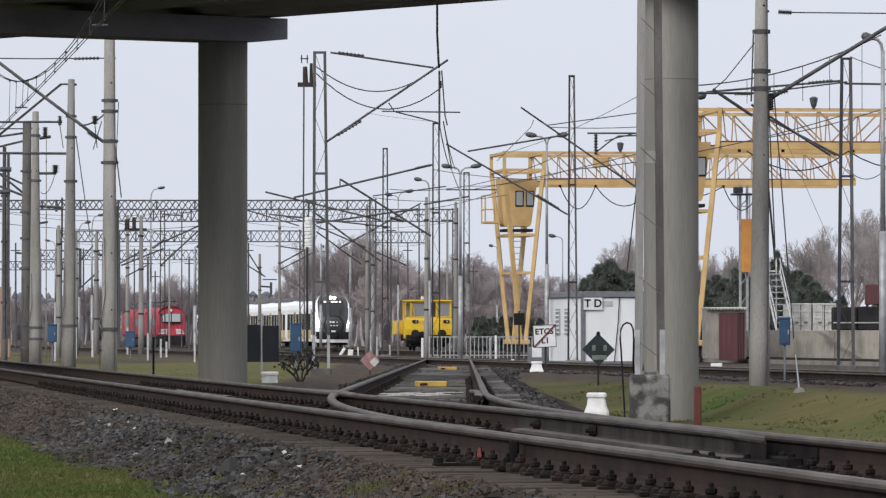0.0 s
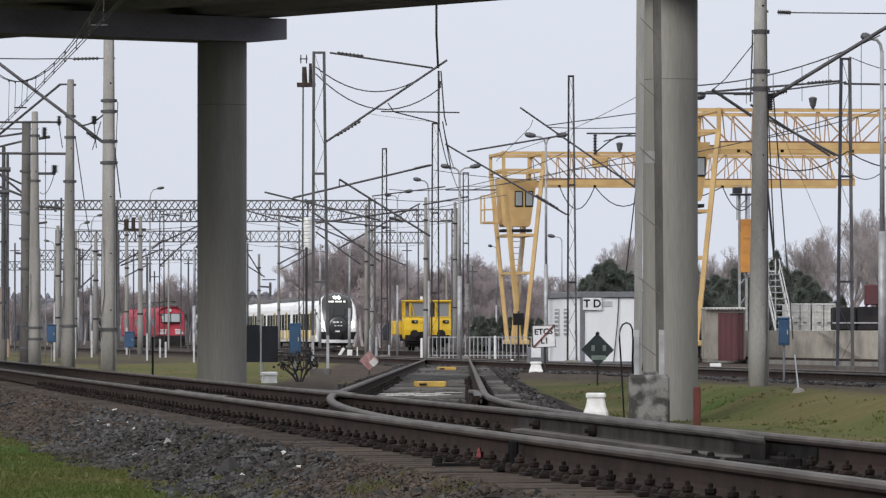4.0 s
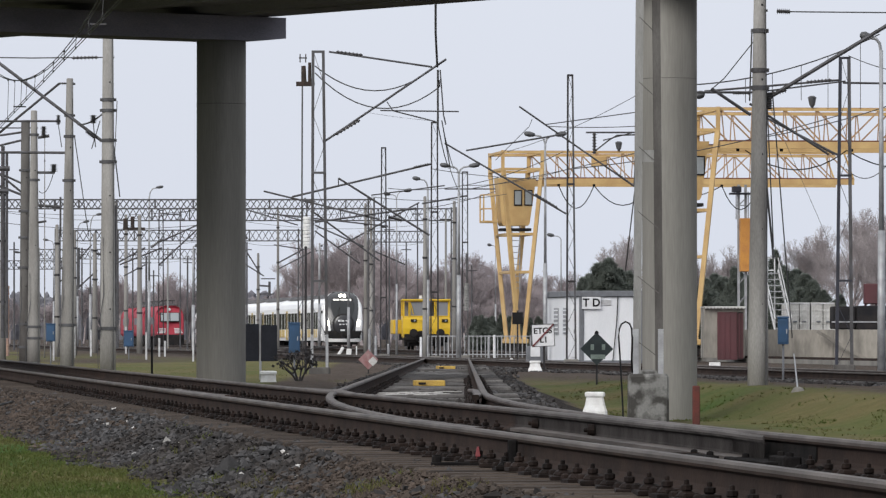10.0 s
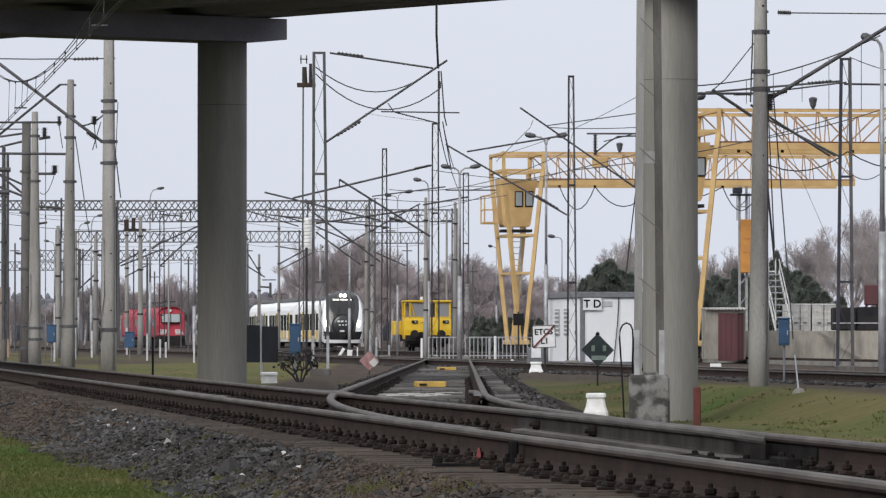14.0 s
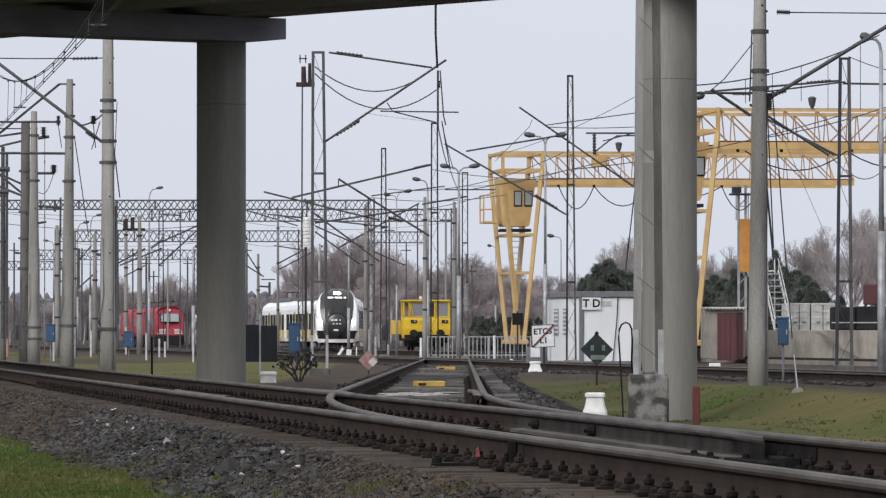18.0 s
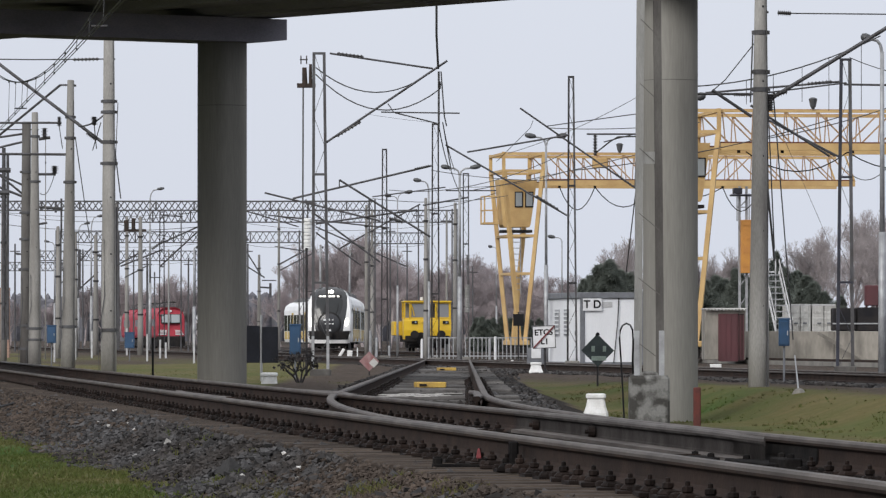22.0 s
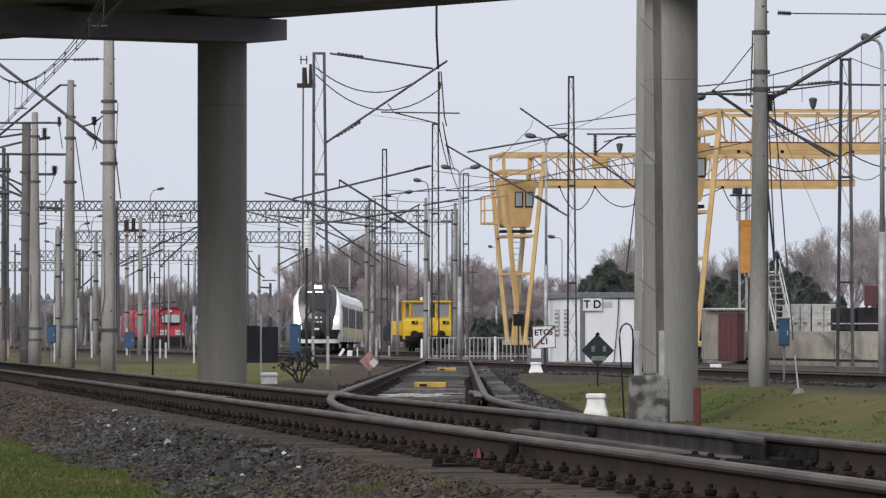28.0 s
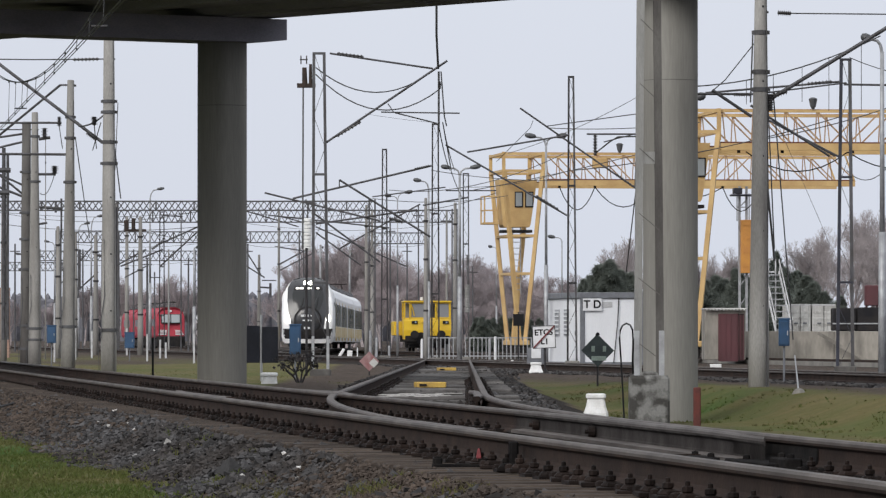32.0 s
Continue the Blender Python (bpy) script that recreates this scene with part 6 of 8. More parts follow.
# ---- yellow motor trolley ----
veh = thing("motor_trolley", "yellow rail maintenance trolley with a glazed cab", "rail vehicle", pose(-0.83, 336, -0.2, 0, 0, 3))
YV = M_VEHYELLOW
bm = bmesh.new()
box(bm, (0, 3.0, 0.72), (2.5, 6.6, 0.35), bevel=0.04)
part("underframe", bm, M_BLACK, veh)
for sx in (-0.75, 0.75):
    for wy in (0.9, 5.0):
        bm = bmesh.new()
        cyl(bm, (sx - 0.07, wy, 0.42), (sx + 0.07, wy, 0.42), 0.42, 0.42, 18)
        part("wheel", bm, M_BLACK, veh)
    bm = bmesh.new()
    cyl(bm, (sx, -0.3, 0.95), (sx, -0.75, 0.95), 0.09, 0.09, 10)
    cyl(bm, (sx, -0.75, 0.95), (sx, -0.82, 0.95), 0.24, 0.22, 14)
    part("buffer", bm, M_BLACK, veh)
bm = bmesh.new()
quads(bm, [[(x * k, y0 + 0.02, z), (x * k, 2.3, z), (-x * k, 2.3, z), (-x * k, y0 + 0.02, z)] for z, x, k, y0 in ((0.60, 1.33, 0.90, -0.02), (0.72, 1.33, 0.97, -0.10), (1.2, 1.33, 1.0, -0.15), (1.72, 1.33, 1.0, -0.12), (1.90, 1.33, 0.985, -0.06))])
part("lower_body", bm, YV, veh)
for x, w in ((-1.28, 0.09), (-0.99, 0.06), (0.0, 0.12), (0.46, 0.07), (1.28, 0.08)):
    for y in (-0.05, 2.25):
        bm = bmesh.new()
        box(bm, (x, y, 2.3), (w, 0.1, 0.95), bevel=0.015)
        part("pillar", bm, YV, veh)
bm = bmesh.new()
box(bm, (0, 1.1, 2.80), (2.72, 2.6, 0.10), bevel=0.04)
part("roof", bm, YV, veh)
for x, w in ((-0.5, 0.85), (0.88, 0.66)):
    bm = bmesh.new()
    box(bm, (x, -0.02, 2.3), (w, 0.02, 0.9))
    part("window_pane", bm, M_CABGLASS, veh)
bm = bmesh.new()
box(bm, (0, 2.2, 2.28), (2.4, 0.02, 0.8))
part("window_pane", bm, M_CABGLASS, veh)
for x, w in ((-0.5, 0.9), (0.88, 0.74)):
    bm = bmesh.new()
    for zz in (1.9, 2.72):
        box(bm, (x, -0.05, zz), (w, 0.05, 0.05))
    for sg in (-0.5, 0.5):
        box(bm, (x + sg * (w - 0.05), -0.05, 2.31), (0.05, 0.05, 0.77))
    part("window_frame", bm, YV, veh)
for x in (-0.72, 1.02):
    bm = bmesh.new()
    box(bm, (x, -0.17, 1.64), (0.34, 0.05, 0.17), bevel=0.03)
    hl = part("headlamp", bm, M_BLACK, veh, "black recessed headlamp")
    bm = bmesh.new()
    cyl(bm, (x + 0.05, -0.19, 1.64), (x + 0.05, -0.21, 1.64), 0.06, 0.05, 10)
    part("lens", bm, M_PALEGLASS, hl)
bm = bmesh.new()
box(bm, (-0.1, -0.17, 1.62), (0.5, 0.03, 0.03))
part("grab_bar", bm, M_PLATE, veh)
bm = bmesh.new()
cyl(bm, (-0.3, 0.4, 2.88), (-0.3, 0.4, 3.06), 0.09, 0.07, 10)
part("beacon", bm, M_SIGNWHITE, veh)
bm = bmesh.new()
tube(bm, [(-0.9, -0.06, 2.62), (-0.8, -0.08, 2.3), (-0.74, -0.08, 2.0)], 0.03, 6)
part("wiper_arm", bm, YV, veh)
bm = bmesh.new()
box(bm, (-0.55, 4.4, 1.3), (2.4, 3.8, 0.8), bevel=0.06)
part("load_bed", bm, YV, veh, "yellow load bed")
bm = bmesh.new()
box(bm, (0, -0.12, 0.52), (2.4, 0.1, 0.2), bevel=0.02)
part("front_beam", bm, M_BLACK, veh)
for wy in (0.9, 5.0):
    bm = bmesh.new()
    box(bm, (0, wy, 0.42), (2.0, 1.5, 0.42), bevel=0.06)
    part("axle_frame", bm, M_BLACK, veh)
bm = bmesh.new()
cyl(bm, (-0.35, -0.1, 0.75), (-0.35, -0.45, 0.75), 0.34, 0.3, 14)
part("tank", bm, M_BLACK, veh)

# ---- red locomotives ----
def locomotive(m, label):
    """A boxy electric locomotive; its front lies at y = 0 and looks towards -y."""
    th = thing("locomotive", label, "locomotive", m, "red locomotives")
    bm = bmesh.new()
    R = [(-1.26, 1.1), (-1.4, 1.35), (-1.42, 2.2), (-1.36, 3.2), (-1.2, 3.65), (-0.9, 3.95), (-0.45, 4.1), (0.45, 4.1), (0.9, 3.95), (1.2, 3.65), (1.36, 3.2), (1.42, 2.2), (1.4, 1.35), (1.26, 1.1)]
    rings = []
    for y, k, dz in ((0.0, 0.93, -0.45), (0.12, 0.97, -0.2), (0.6, 1.0, 0), (18.4, 1.0, 0), (18.9, 0.95, -0.3)):
        rings.append([(x * k, y + (0.35 * max(z - 2.0, 0) if y < 0.5 else 0), z + (dz * max(z - 2.2, 0) / 1.65)) for x, z in R])
    quads(bm, rings)
    part("body", bm, M_RED, th)
    bm = bmesh.new()
    box(bm, (0, 0, 0), (1.95, 0.05, 0.98), bevel=0.02)
    part("windscreen_surround", bm, M_BLACK, th, "black windscreen surround", at=pose(0, 0.15, 2.95, -19, 0, 0))
    for sx in (-0.5, 0.5):
        bm = bmesh.new()
        box(bm, (sx * 0.92, 0, 0), (0.84, 0.08, 0.84), bevel=0.03)
        part("windscreen", bm, M_PALEGLASS, th, at=pose(0, 0.12, 2.97, -19, 0, 0))
    for sx in (-0.85, 0.85):
        bm = bmesh.new()
        for q in range(4):
            box(bm, (sx + 0.04 * q * (1 if sx < 0 else -1), -0.03, 1.42 + q * 0.13), (0.8 - 0.05 * q, 0.06, 0.075), bevel=0.01)
        part("lamp_cluster", bm, M_SIGNWHITE, th, "white striped lamp cluster")
    bm = bmesh.new()
    box(bm, (0, 0.25, 0.72), (2.8, 0.7, 1.05), bevel=0.08)
    part("buffer_beam", bm, M_BLACK, th)
    for sx in (-0.87, 0.87):
        bm = bmesh.new()
        cyl(bm, (sx, 0, 1.0), (sx, -0.45, 1.0), 0.1, 0.1, 10)
        cyl(bm, (sx, -0.45, 1.0), (sx, -0.52, 1.0), 0.27, 0.25, 14)
        part("buffer", bm, M_BLACK, th)
    for y in (4.2, 14.5):
        bm = bmesh.new()
        box(bm, (0, y, 0.55), (2.6, 3.6, 0.7), bevel=0.06)
        for o in (-1.3, 1.3):
            for sx in (-0.75, 0.75):
                cyl(bm, (sx - 0.07, y + o, 0.6), (sx + 0.07, y + o, 0.6), 0.6, 0.6, 16)
        part("bogie", bm, M_BLACK, th)
    for sx in (-1.43, 1.43):
        for i in range(4):
            bm = bmesh.new()
            box(bm, (sx, 5.0 + i * 2.6, 2.6), (0.04, 1.9, 0.7))
            part("side_grille", bm, M_GREYTRIM, th)
    for y in (4, 8, 12, 15):
        bm = bmesh.new()
        box(bm, (0, y, 4.2), (1.5, 1.8, 0.24), bevel=0.05)
        for sx in (-0.5, 0.5):
            cyl(bm, (sx, y, 4.3), (sx, y, 4.62), 0.06, 0.06, 6)
        part("roof_gear", bm, M_ROOFGREY, th)
    bm = bmesh.new()
    tube(bm, [(0, 4.2, 4.3), (0, 4.6, 4.75), (0, 3.0, 4.6)], 0.05, 5)
    tube(bm, [(-0.7, 3.0, 4.6), (0.7, 3.0, 4.6)], 0.05, 5)
    part("pantograph", bm, M_BLACK, th)
    bm = bmesh.new()
    cyl(bm, (0, 0.85, 3.72), (0, 0.55, 3.72), 0.14, 0.12, 10)
    part("top_lamp", bm, M_SIGNWHITE, th)
    return th


RED_HEAD = 6.5
l1 = locomotive(pose(-26.717, 590, -0.5, 0, 0, RED_HEAD), "bright red electric locomotive with white lamp clusters")
dv = Vector((-math.sin(radians(RED_HEAD)), math.cos(radians(RED_HEAD)), 0)) * 19.6
for k in (1, 2):
    copy_thing(l1, pose(-26.717 + dv.x * k, 590 + dv.y * k, -0.5, 0, 0, RED_HEAD))
# parked white coach by the column
co = thing("coach", "white coach parked on a siding", "rail coach", pose(-21.962, 600, -0.35, 0, 0, 6.5))
bm = bmesh.new()
quads(bm, [body_ring(y, 1.4, 0.9, 2.8, 3.6) for y in (0, 19)])
part("body", bm, M_CABWHITE, co)
bm = bmesh.new()
box(bm, (-1.42, 9, 2.1), (0.03, 16, 0.8))
box(bm, (0, -0.01, 2.2), (1.6, 0.03, 0.8))
part("window_band", bm, M_GLASS, co)
bm = bmesh.new()
box(bm, (0, 9.5, 0.55), (2.3, 17, 0.7), bevel=0.1)
part("underframe", bm, M_BLACK, co)

# ---- loading yard behind the cranes ----
wall = thing("yard_wall", "low beige rendered loading wall with stains", "wall", kind="structure")
for i in range(2):
    x0 = 1321 + i * 157
    bm = bmesh.new()
    s = 236 / 10600
    box(bm, ((x0 + 78.5 - 784) * s, 236.3, 0.56 + (597 - 612) * s), (156.5 * s, 0.5, 54 * s), bevel=0.02)
    part("wall_panel", bm, M_BEIGE, wall)
bm = bmesh.new()
bar(bm, (14.781, 235.6, 0.76), (16.692, 235.6, -0.329), 0.16, 0.12)
part("sloping_kerb", bm, M_BEIGE, wall, "beige sloping kerb")
bm = bmesh.new()
box(bm, (14.853, 240.5, 0.718), (7.472, 8.0, 0.2))
part("platform_slab", bm, M_CONCRETE, wall)

shed = thing("yard_shed", "beige shed with maroon steel doors and a pale roof edge", "shed", Matrix.Translation((10.965, 232, -0.4)))
s = 232 / 10600
bm = bmesh.new()
box(bm, (0, 1.5, 1.1), (72 * s, 3.0, 1.95), bevel=0.02)
part("wall", bm, M_BEIGE, shed)
# the second door is a black slab: shade inside an open doorway, painted
for k, (xa, wd) in enumerate(((1290, 35), (1313, 10))):
    bm = bmesh.new()
    box(bm, ((xa - 1285) * s, -0.03, 0.98), (wd * s, 0.08, 1.85), bevel=0.01)
    dr = part("door", bm, M_BLACK if k else M_MAROON, shed, "black slab for the shade in an open doorway" if k else "")
    for q in range(4):
        bm = bmesh.new()
        box(bm, ((xa - 1285) * s - wd * s * 0.4 + q * wd * s * 0.27, -0.08, 0.98), (0.03, 0.03, 1.75))
        part("rib", bm, M_MAROON, dr)
bm = bmesh.new()
box(bm, (0.0, 1.4, 2.10), (74 * s, 3.3, 0.05))
for q in range(12):
    box(bm, (-33 * s + q * 6 * s, -0.26, 2.06), (3 * s, 0.03, 0.06))
part("roof", bm, M_GREYBOX, shed, "pale thin roof edge")

for x0, x1, lab in ((1398, 1437, "pale grey shipping container on the loading platform"), (1438, 1481, "grey shipping container with locking bars")):
    s = 242 / 10600
    ct = thing("shipping_container", lab, "container", Matrix.Translation((((x0 + x1) / 2 - 784) * s, 242, 0.56 + (597 - 588) * s)), "stored shipping containers")
    wd, ht = (x1 - x0) * s - 0.03, 51 * s
    bm = bmesh.new()
    box(bm, (0, 2.5, ht / 2), (wd, 5.0, ht), bevel=0.02)
    b = part("body", bm, M_GREYBOX, ct)
    for q in range(4):
        bm = bmesh.new()
        box(bm, (-wd * 0.36 + q * wd * 0.24, -0.03, ht / 2), (0.022, 0.04, ht * 0.9))
        part("locking_bar", bm, M_GREYBOX, ct)
    for q in (0.04, 0.97):
        bm = bmesh.new()
        box(bm, (0, -0.015, ht * q), (wd * 0.98, 0.04, 0.05))
        part("rail", bm, M_PALESTEEL, ct)
    for q in (0.28, 0.5, 0.72):
        bm = bmesh.new()
        box(bm, (0, -0.008, ht * q), (wd * 0.94, 0.02, 0.09), bevel=0.008)
        part("pressed_rib", bm, M_GREYBOX, ct)
    for sx in (-0.2, 0.22):
        bm = bmesh.new()
        box(bm, (wd * sx, -0.05, ht * 0.34), (0.16, 0.05, 0.06), bevel=0.01)
        part("latch", bm, M_GREYTRIM, ct, "dark door latch")
    bm = bmesh.new()
    box(bm, (0, -0.012, ht * 0.5), (0.025, 0.02, ht * 0.94))
    part("door_gap", bm, M_BLACK, ct, "dark gap between the doors")
stack = thing("goods_stack", "long dark stack of goods under black sheeting", "goods stack", Matrix.Translation((16.891, 238, 0.854)))
for i in range(4):
    bm = bmesh.new()
    box(bm, (-0.9 + i * 0.95, 0.6, 0.45), (0.92, 1.8, 0.9 + 0.05 * (i % 2)), bevel=0.06)
    part("bale", bm, M_BLACKSTACK, stack)
bm = bmesh.new()
box(bm, (0.3, -0.33, 0.28), (3.4, 0.03, 0.05))
part("strap", bm, M_LIGHTSTEEL, stack)
tk = thing("rusty_tank", "small rusty red tank on a frame", "tank", Matrix.Translation((17.925, 250, 1.786)))
bm = bmesh.new()
box(bm, (0, 0, 0.55), (0.6, 0.6, 0.85), bevel=0.06)
part("body", bm, M_MAROON, tk)
for sx in (-0.22, 0.22):
    bm = bmesh.new()
    box(bm, (sx, 0, -0.9), (0.08, 0.08, 2.3))
    part("leg", bm, M_MAROON, tk)

stairs = thing("steel_stairs", "steep white steel stairs with handrails", "stairs", Matrix.Translation((13.551, 239, 0.763)))
sa, sb = Vector((13.686, 239, 0.763)), Vector((13.255, 241, 3.22))
for o, wdt in ((-0.36, 0.07), (0.3, 0.07)):
    bm = bmesh.new()
    bar(bm, sa + Vector((o, 0, 0)), sb + Vector((o, 0, 0)), 0.05, 0.10)
    wpart("stringer", bm, M_PALESTEEL, stairs)
    bm = bmesh.new()
    bar(bm, sa + Vector((o, 0, 0.5)), sb + Vector((o, 0, 0.5)), 0.035)
    for f in (0.05, 0.5, 0.95):
        q = sa.lerp(sb, f) + Vector((o, 0, 0))
        bar(bm, q, q + Vector((0, 0, 0.5)), 0.035)
    wpart("handrail", bm, M_PALESTEEL, stairs)
for i in range(10):
    bm = bmesh.new()
    box(bm, sa.lerp(sb, (i + 0.5) / 10) + Vector((-0.03, 0, 0)), (0.64, 0.25, 0.04))
    wpart("tread", bm, M_LIGHTSTEEL, stairs)
bm = bmesh.new()
for x in (1361, 1374):
    bar(bm, ((x - 784) * 241 / 10600, 241, 0.765), ((x - 784) * 241 / 10600, 241, 3.743), 0.05)
bar(bm, (13.119, 241, 3.72), (13.414, 241, 3.72), 0.05)
bar(bm, (13.119, 241, 3.22), (13.414, 241, 3.22), 0.05)
wpart("landing_frame", bm, M_PALESTEEL, stairs)


# white blocks beside the tracks
for x, y, w, tilt in ((600, 613, 5, 80), (620, 619, 9, 10), (634, 614, 2, 0), (1268, 643, 20, 0)):
    d = 290 if x < 1000 else 175
    s = d / 10600
    th = thing("marker_block", "small white concrete marker block", "marker", Matrix.Translation(((x - 784) * s, d, -0.42)), "white marker blocks")
    bm = bmesh.new()
    h = 0.56 + (597 - y) * s + 0.42
    box(bm, (0, 0, h / 2), (w * s, 0.2, max(h, 0.1)), m=pose(0, 0, 0, 0, tilt * 0.4, 0), bevel=0.02)
    part("body", bm, M_WHITEWASH, th)

cable = thing("ground_cable", "black cable lying on the ballast shoulder", "cable", Matrix.Translation((-5.886, 88, -0.312)))
bm = bmesh.new()
tube(bm, [(-5.414, 68, -0.345), (-5.569, 75.3, -0.307), (-5.755, 82, -0.299), (-5.886, 88, -0.303), (-5.754, 90.5, -0.302), (-5.473, 91.5, -0.299), (-5.155, 92, -0.308)], 0.016, 6)
wpart("sheath", bm, M_INK, cable)
# ---- yard lamps and small poles ----
def lamps(rows):
    for x, d, yt, ar, r in rows:
        s = d / 10600
        lamp_post((x - 784) * s, d, -0.42, 0.56 + (597 - yt) * s, [(a * s, b * s) for a, b in ar], r)


lamps([(267, 420, 350, [(24, 16)], 0.12), (163, 440, 402, [(20, 20)], 0.11), (140, 470, 412, [(20, 17)], 0.11), (705, 330, 352, [(-22, 6), (26, 12)], 0.065), (760, 300, 332, [(-26, 13)], 0.1),
       (815, 265, 308, [(-32, 12), (36, 12)], 0.11), (968, 230, 255, [(-36, 14), (36, 14)], 0.09), (996, 330, 425, [(-24, 6)], 0.07), (1563, 140, 90, [(-36, 22)], 0.1), (1213, 150, 186, [(36, 14)], 0.06),
       (620, 420, 452, [(5, 3)], 0.11), (568, 440, 440, [(6, 3)], 0.11), (880, 420, 440, [(-14, 4)], 0.07), (98, 520, 435, [(-18, 8)], 0.1), (50, 520, 455, [(-22, 6)], 0.1), (345, 380, 440, [(6, 3)], 0.12)])


def small_pole(x, d, yt, r, label, top_gear=False):
    s = d / 10600
    z = -0.42
    th = thing("catenary_pole", label, "catenary pole", Matrix.Translation(((x - 784) * s, d, z)), "concrete catenary poles")
    h = 0.56 + (597 - yt) * s - z
    bm = bmesh.new()
    lathe(bm, [(r * 1.05, -0.3), (r * 1.05, 1.6), (r, 1.65), (r * 0.62, h), (r * 0.3, h + 0.03)], 10)
    part("shaft", bm, M_POLE, th, smooth=True)
    for q in (0.3, 0.62, 0.86):
        bm = bmesh.new()
        lathe(bm, [(r * 0.9, h * q - 0.05), (r * 1.08, h * q - 0.04), (r * 1.08, h * q + 0.04), (r * 0.9, h * q + 0.05)], 10)
        part("collar", bm, M_DARKMAST, th)
    if top_gear:
        bm = bmesh.new()
        bar(bm, (-r * 6, 0, h - 0.7), (r * 2, 0, h - 0.7), 0.12)
        box(bm, (-r * 5, 0, h - 0.45), (0.25, 0.25, 0.6), bevel=0.05)
        box(bm, (-r * 2.5, 0, h - 0.4), (0.2, 0.2, 0.7), bevel=0.05)
        part("switch_gear", bm, M_WEIGHT, th, "dark switch gear on a crossarm")
    return th


poles = {}
for row in ((250, 320, 383, 0.15, "slender concrete pole with switch gear", True), (226, 380, 382, 0.14, "slender concrete pole in the yard", False), (206, 395, 358, 0.19, "grey concrete portal pole", False),
            (104, 300, 400, 0.13, "pale concrete pole in the yard", False), (171, 330, 415, 0.15, "weathered concrete pole in the yard", False), (495, 350, 368, 0.09, "slender pale pole carrying wires", False), (650, 345, 362, 0.115, "dark stained pole far in the yard", False),
            (460, 480, 450, 0.15, "distant concrete pole with crossarms", False), (807, 385, 358, 0.15, "concrete pole of a portal", False), (660, 335, 372, 0.10, "slender concrete pole in the yard", False), (8, 260, 300, 0.14, "pale concrete pole in the yard", False),
            (755, 285, 350, 0.11, "pale concrete lamp pole base", False), (135, 320, 410, 0.12, "slender pale pole in the yard", False), (82, 290, 230, 0.03, "thin steel pole in the yard", False)):
    poles[row[0]] = small_pole(*row)

# white lower parts of poles, added as slim upright boards
for x, d, yt, yb in ((164, 300, 585, 632), (226, 310, 580, 630), (262, 300, 590, 636), (345, 240, 590, 640), (135, 280, 575, 626), (98, 250, 600, 640), (262, 260, 600, 645), (285, 270, 600, 634), (295, 270, 605, 640)):
    s = d / 10600
    th = thing("marker_board", "white lower part of a yard pole", "marker", Matrix.Translation(((x - 784) * s, d, -0.45)), "white yard markers")
    bm = bmesh.new()
    box(bm, (0, 0, (0.56 + (597 - yt) * s + 0.45) / 2), (3.3 * s, 0.06, 0.56 + (597 - yt) * s + 0.45), bevel=0.01)
    part("board", bm, M_PALESTEEL, th)

# brick stack at the edge of the yard
chim = thing("brick_pillar", "pale red brick pillar far in the yard", "pillar", Matrix.Translation((-22.075, 300, -0.45)))
bm = bmesh.new()
for i in range(22):
    k = 0.42 if i % 2 else 0.405
    box(bm, (0, 0, 0.1 + i * 0.16), (k * 2, k * 2, 0.15))
part("courses", bm, M_BRICK, chim)

# hanging catenary cantilevers further up the yard
def yard_arms(rows):
    for d, key, pts in rows:
        th = poles[key]
        for x0, y0, x1, y1, r in pts:
            s = d / 10600
            bm = bmesh.new()
            cyl(bm, ((x0 - 784) * s, d, 0.56 + (597 - y0) * s), ((x1 - 784) * s, d, 0.56 + (597 - y1) * s), r, r, 6)
            wpart("cantilever_tube", bm, M_TUBE, th)


yard_arms([(350, 495, [(495, 467, 545, 440, 0.05), (495, 478, 555, 447, 0.04), (488, 435, 540, 443, 0.04), (492, 380, 560, 398, 0.04), (440, 373, 530, 400, 0.04)]),
           (478, 460, [(435, 440, 465, 488, 0.06), (435, 468, 470, 490, 0.06), (462, 507, 478, 508, 0.08), (435, 418, 440, 425, 0.1), (465, 495, 490, 495, 0.05), (480, 500, 480, 525, 0.1)]),
           (347, 650, [(560, 400, 720, 470, 0.05), (560, 410, 640, 468, 0.05), (600, 440, 745, 360, 0.05), (540, 355, 560, 360, 0.08)]),
           (330, 171, [(140, 512, 175, 480, 0.05), (110, 500, 165, 435, 0.04), (142, 440, 142, 512, 0.08), (205, 470, 260, 440, 0.05), (170, 450, 205, 455, 0.08), (222, 490, 260, 470, 0.04)]),
           (258, 8, [(0, 228, 70, 228, 0.03), (8, 260, 8, 600, 0.08), (15, 270, 15, 600, 0.06), (0, 330, 50, 350, 0.06), (-5, 305, 50, 330, 0.05), (0, 300, 20, 300, 0.12), (0, 340, 18, 340, 0.12)]),
           (300, 104, [(70, 365, 112, 368, 0.08), (100, 355, 100, 375, 0.06), (110, 350, 110, 420, 0.05), (205, 365, 205, 600, 0.1)])])

# ---- overhead wires ----
def wire(pts, r, label="thin dark overhead wire", grp="overhead wires"):
    th = thing("overhead_wire", label, "wire", Matrix.Translation(pts[0]), grp)
    bm = bmesh.new()
    tube(bm, pts, r, 4)
    wpart("strand", bm, M_WIRE, th)
    return th


# contact and carrier wires of the near line, each a pair, with their droppers
def near_wire(y, z, o=0.0):
    return Vector((5.06 - 0.1144 * y + o, y, z))


def contact_z(y):
    return 5.114 - 0.0078 * (y - 100)


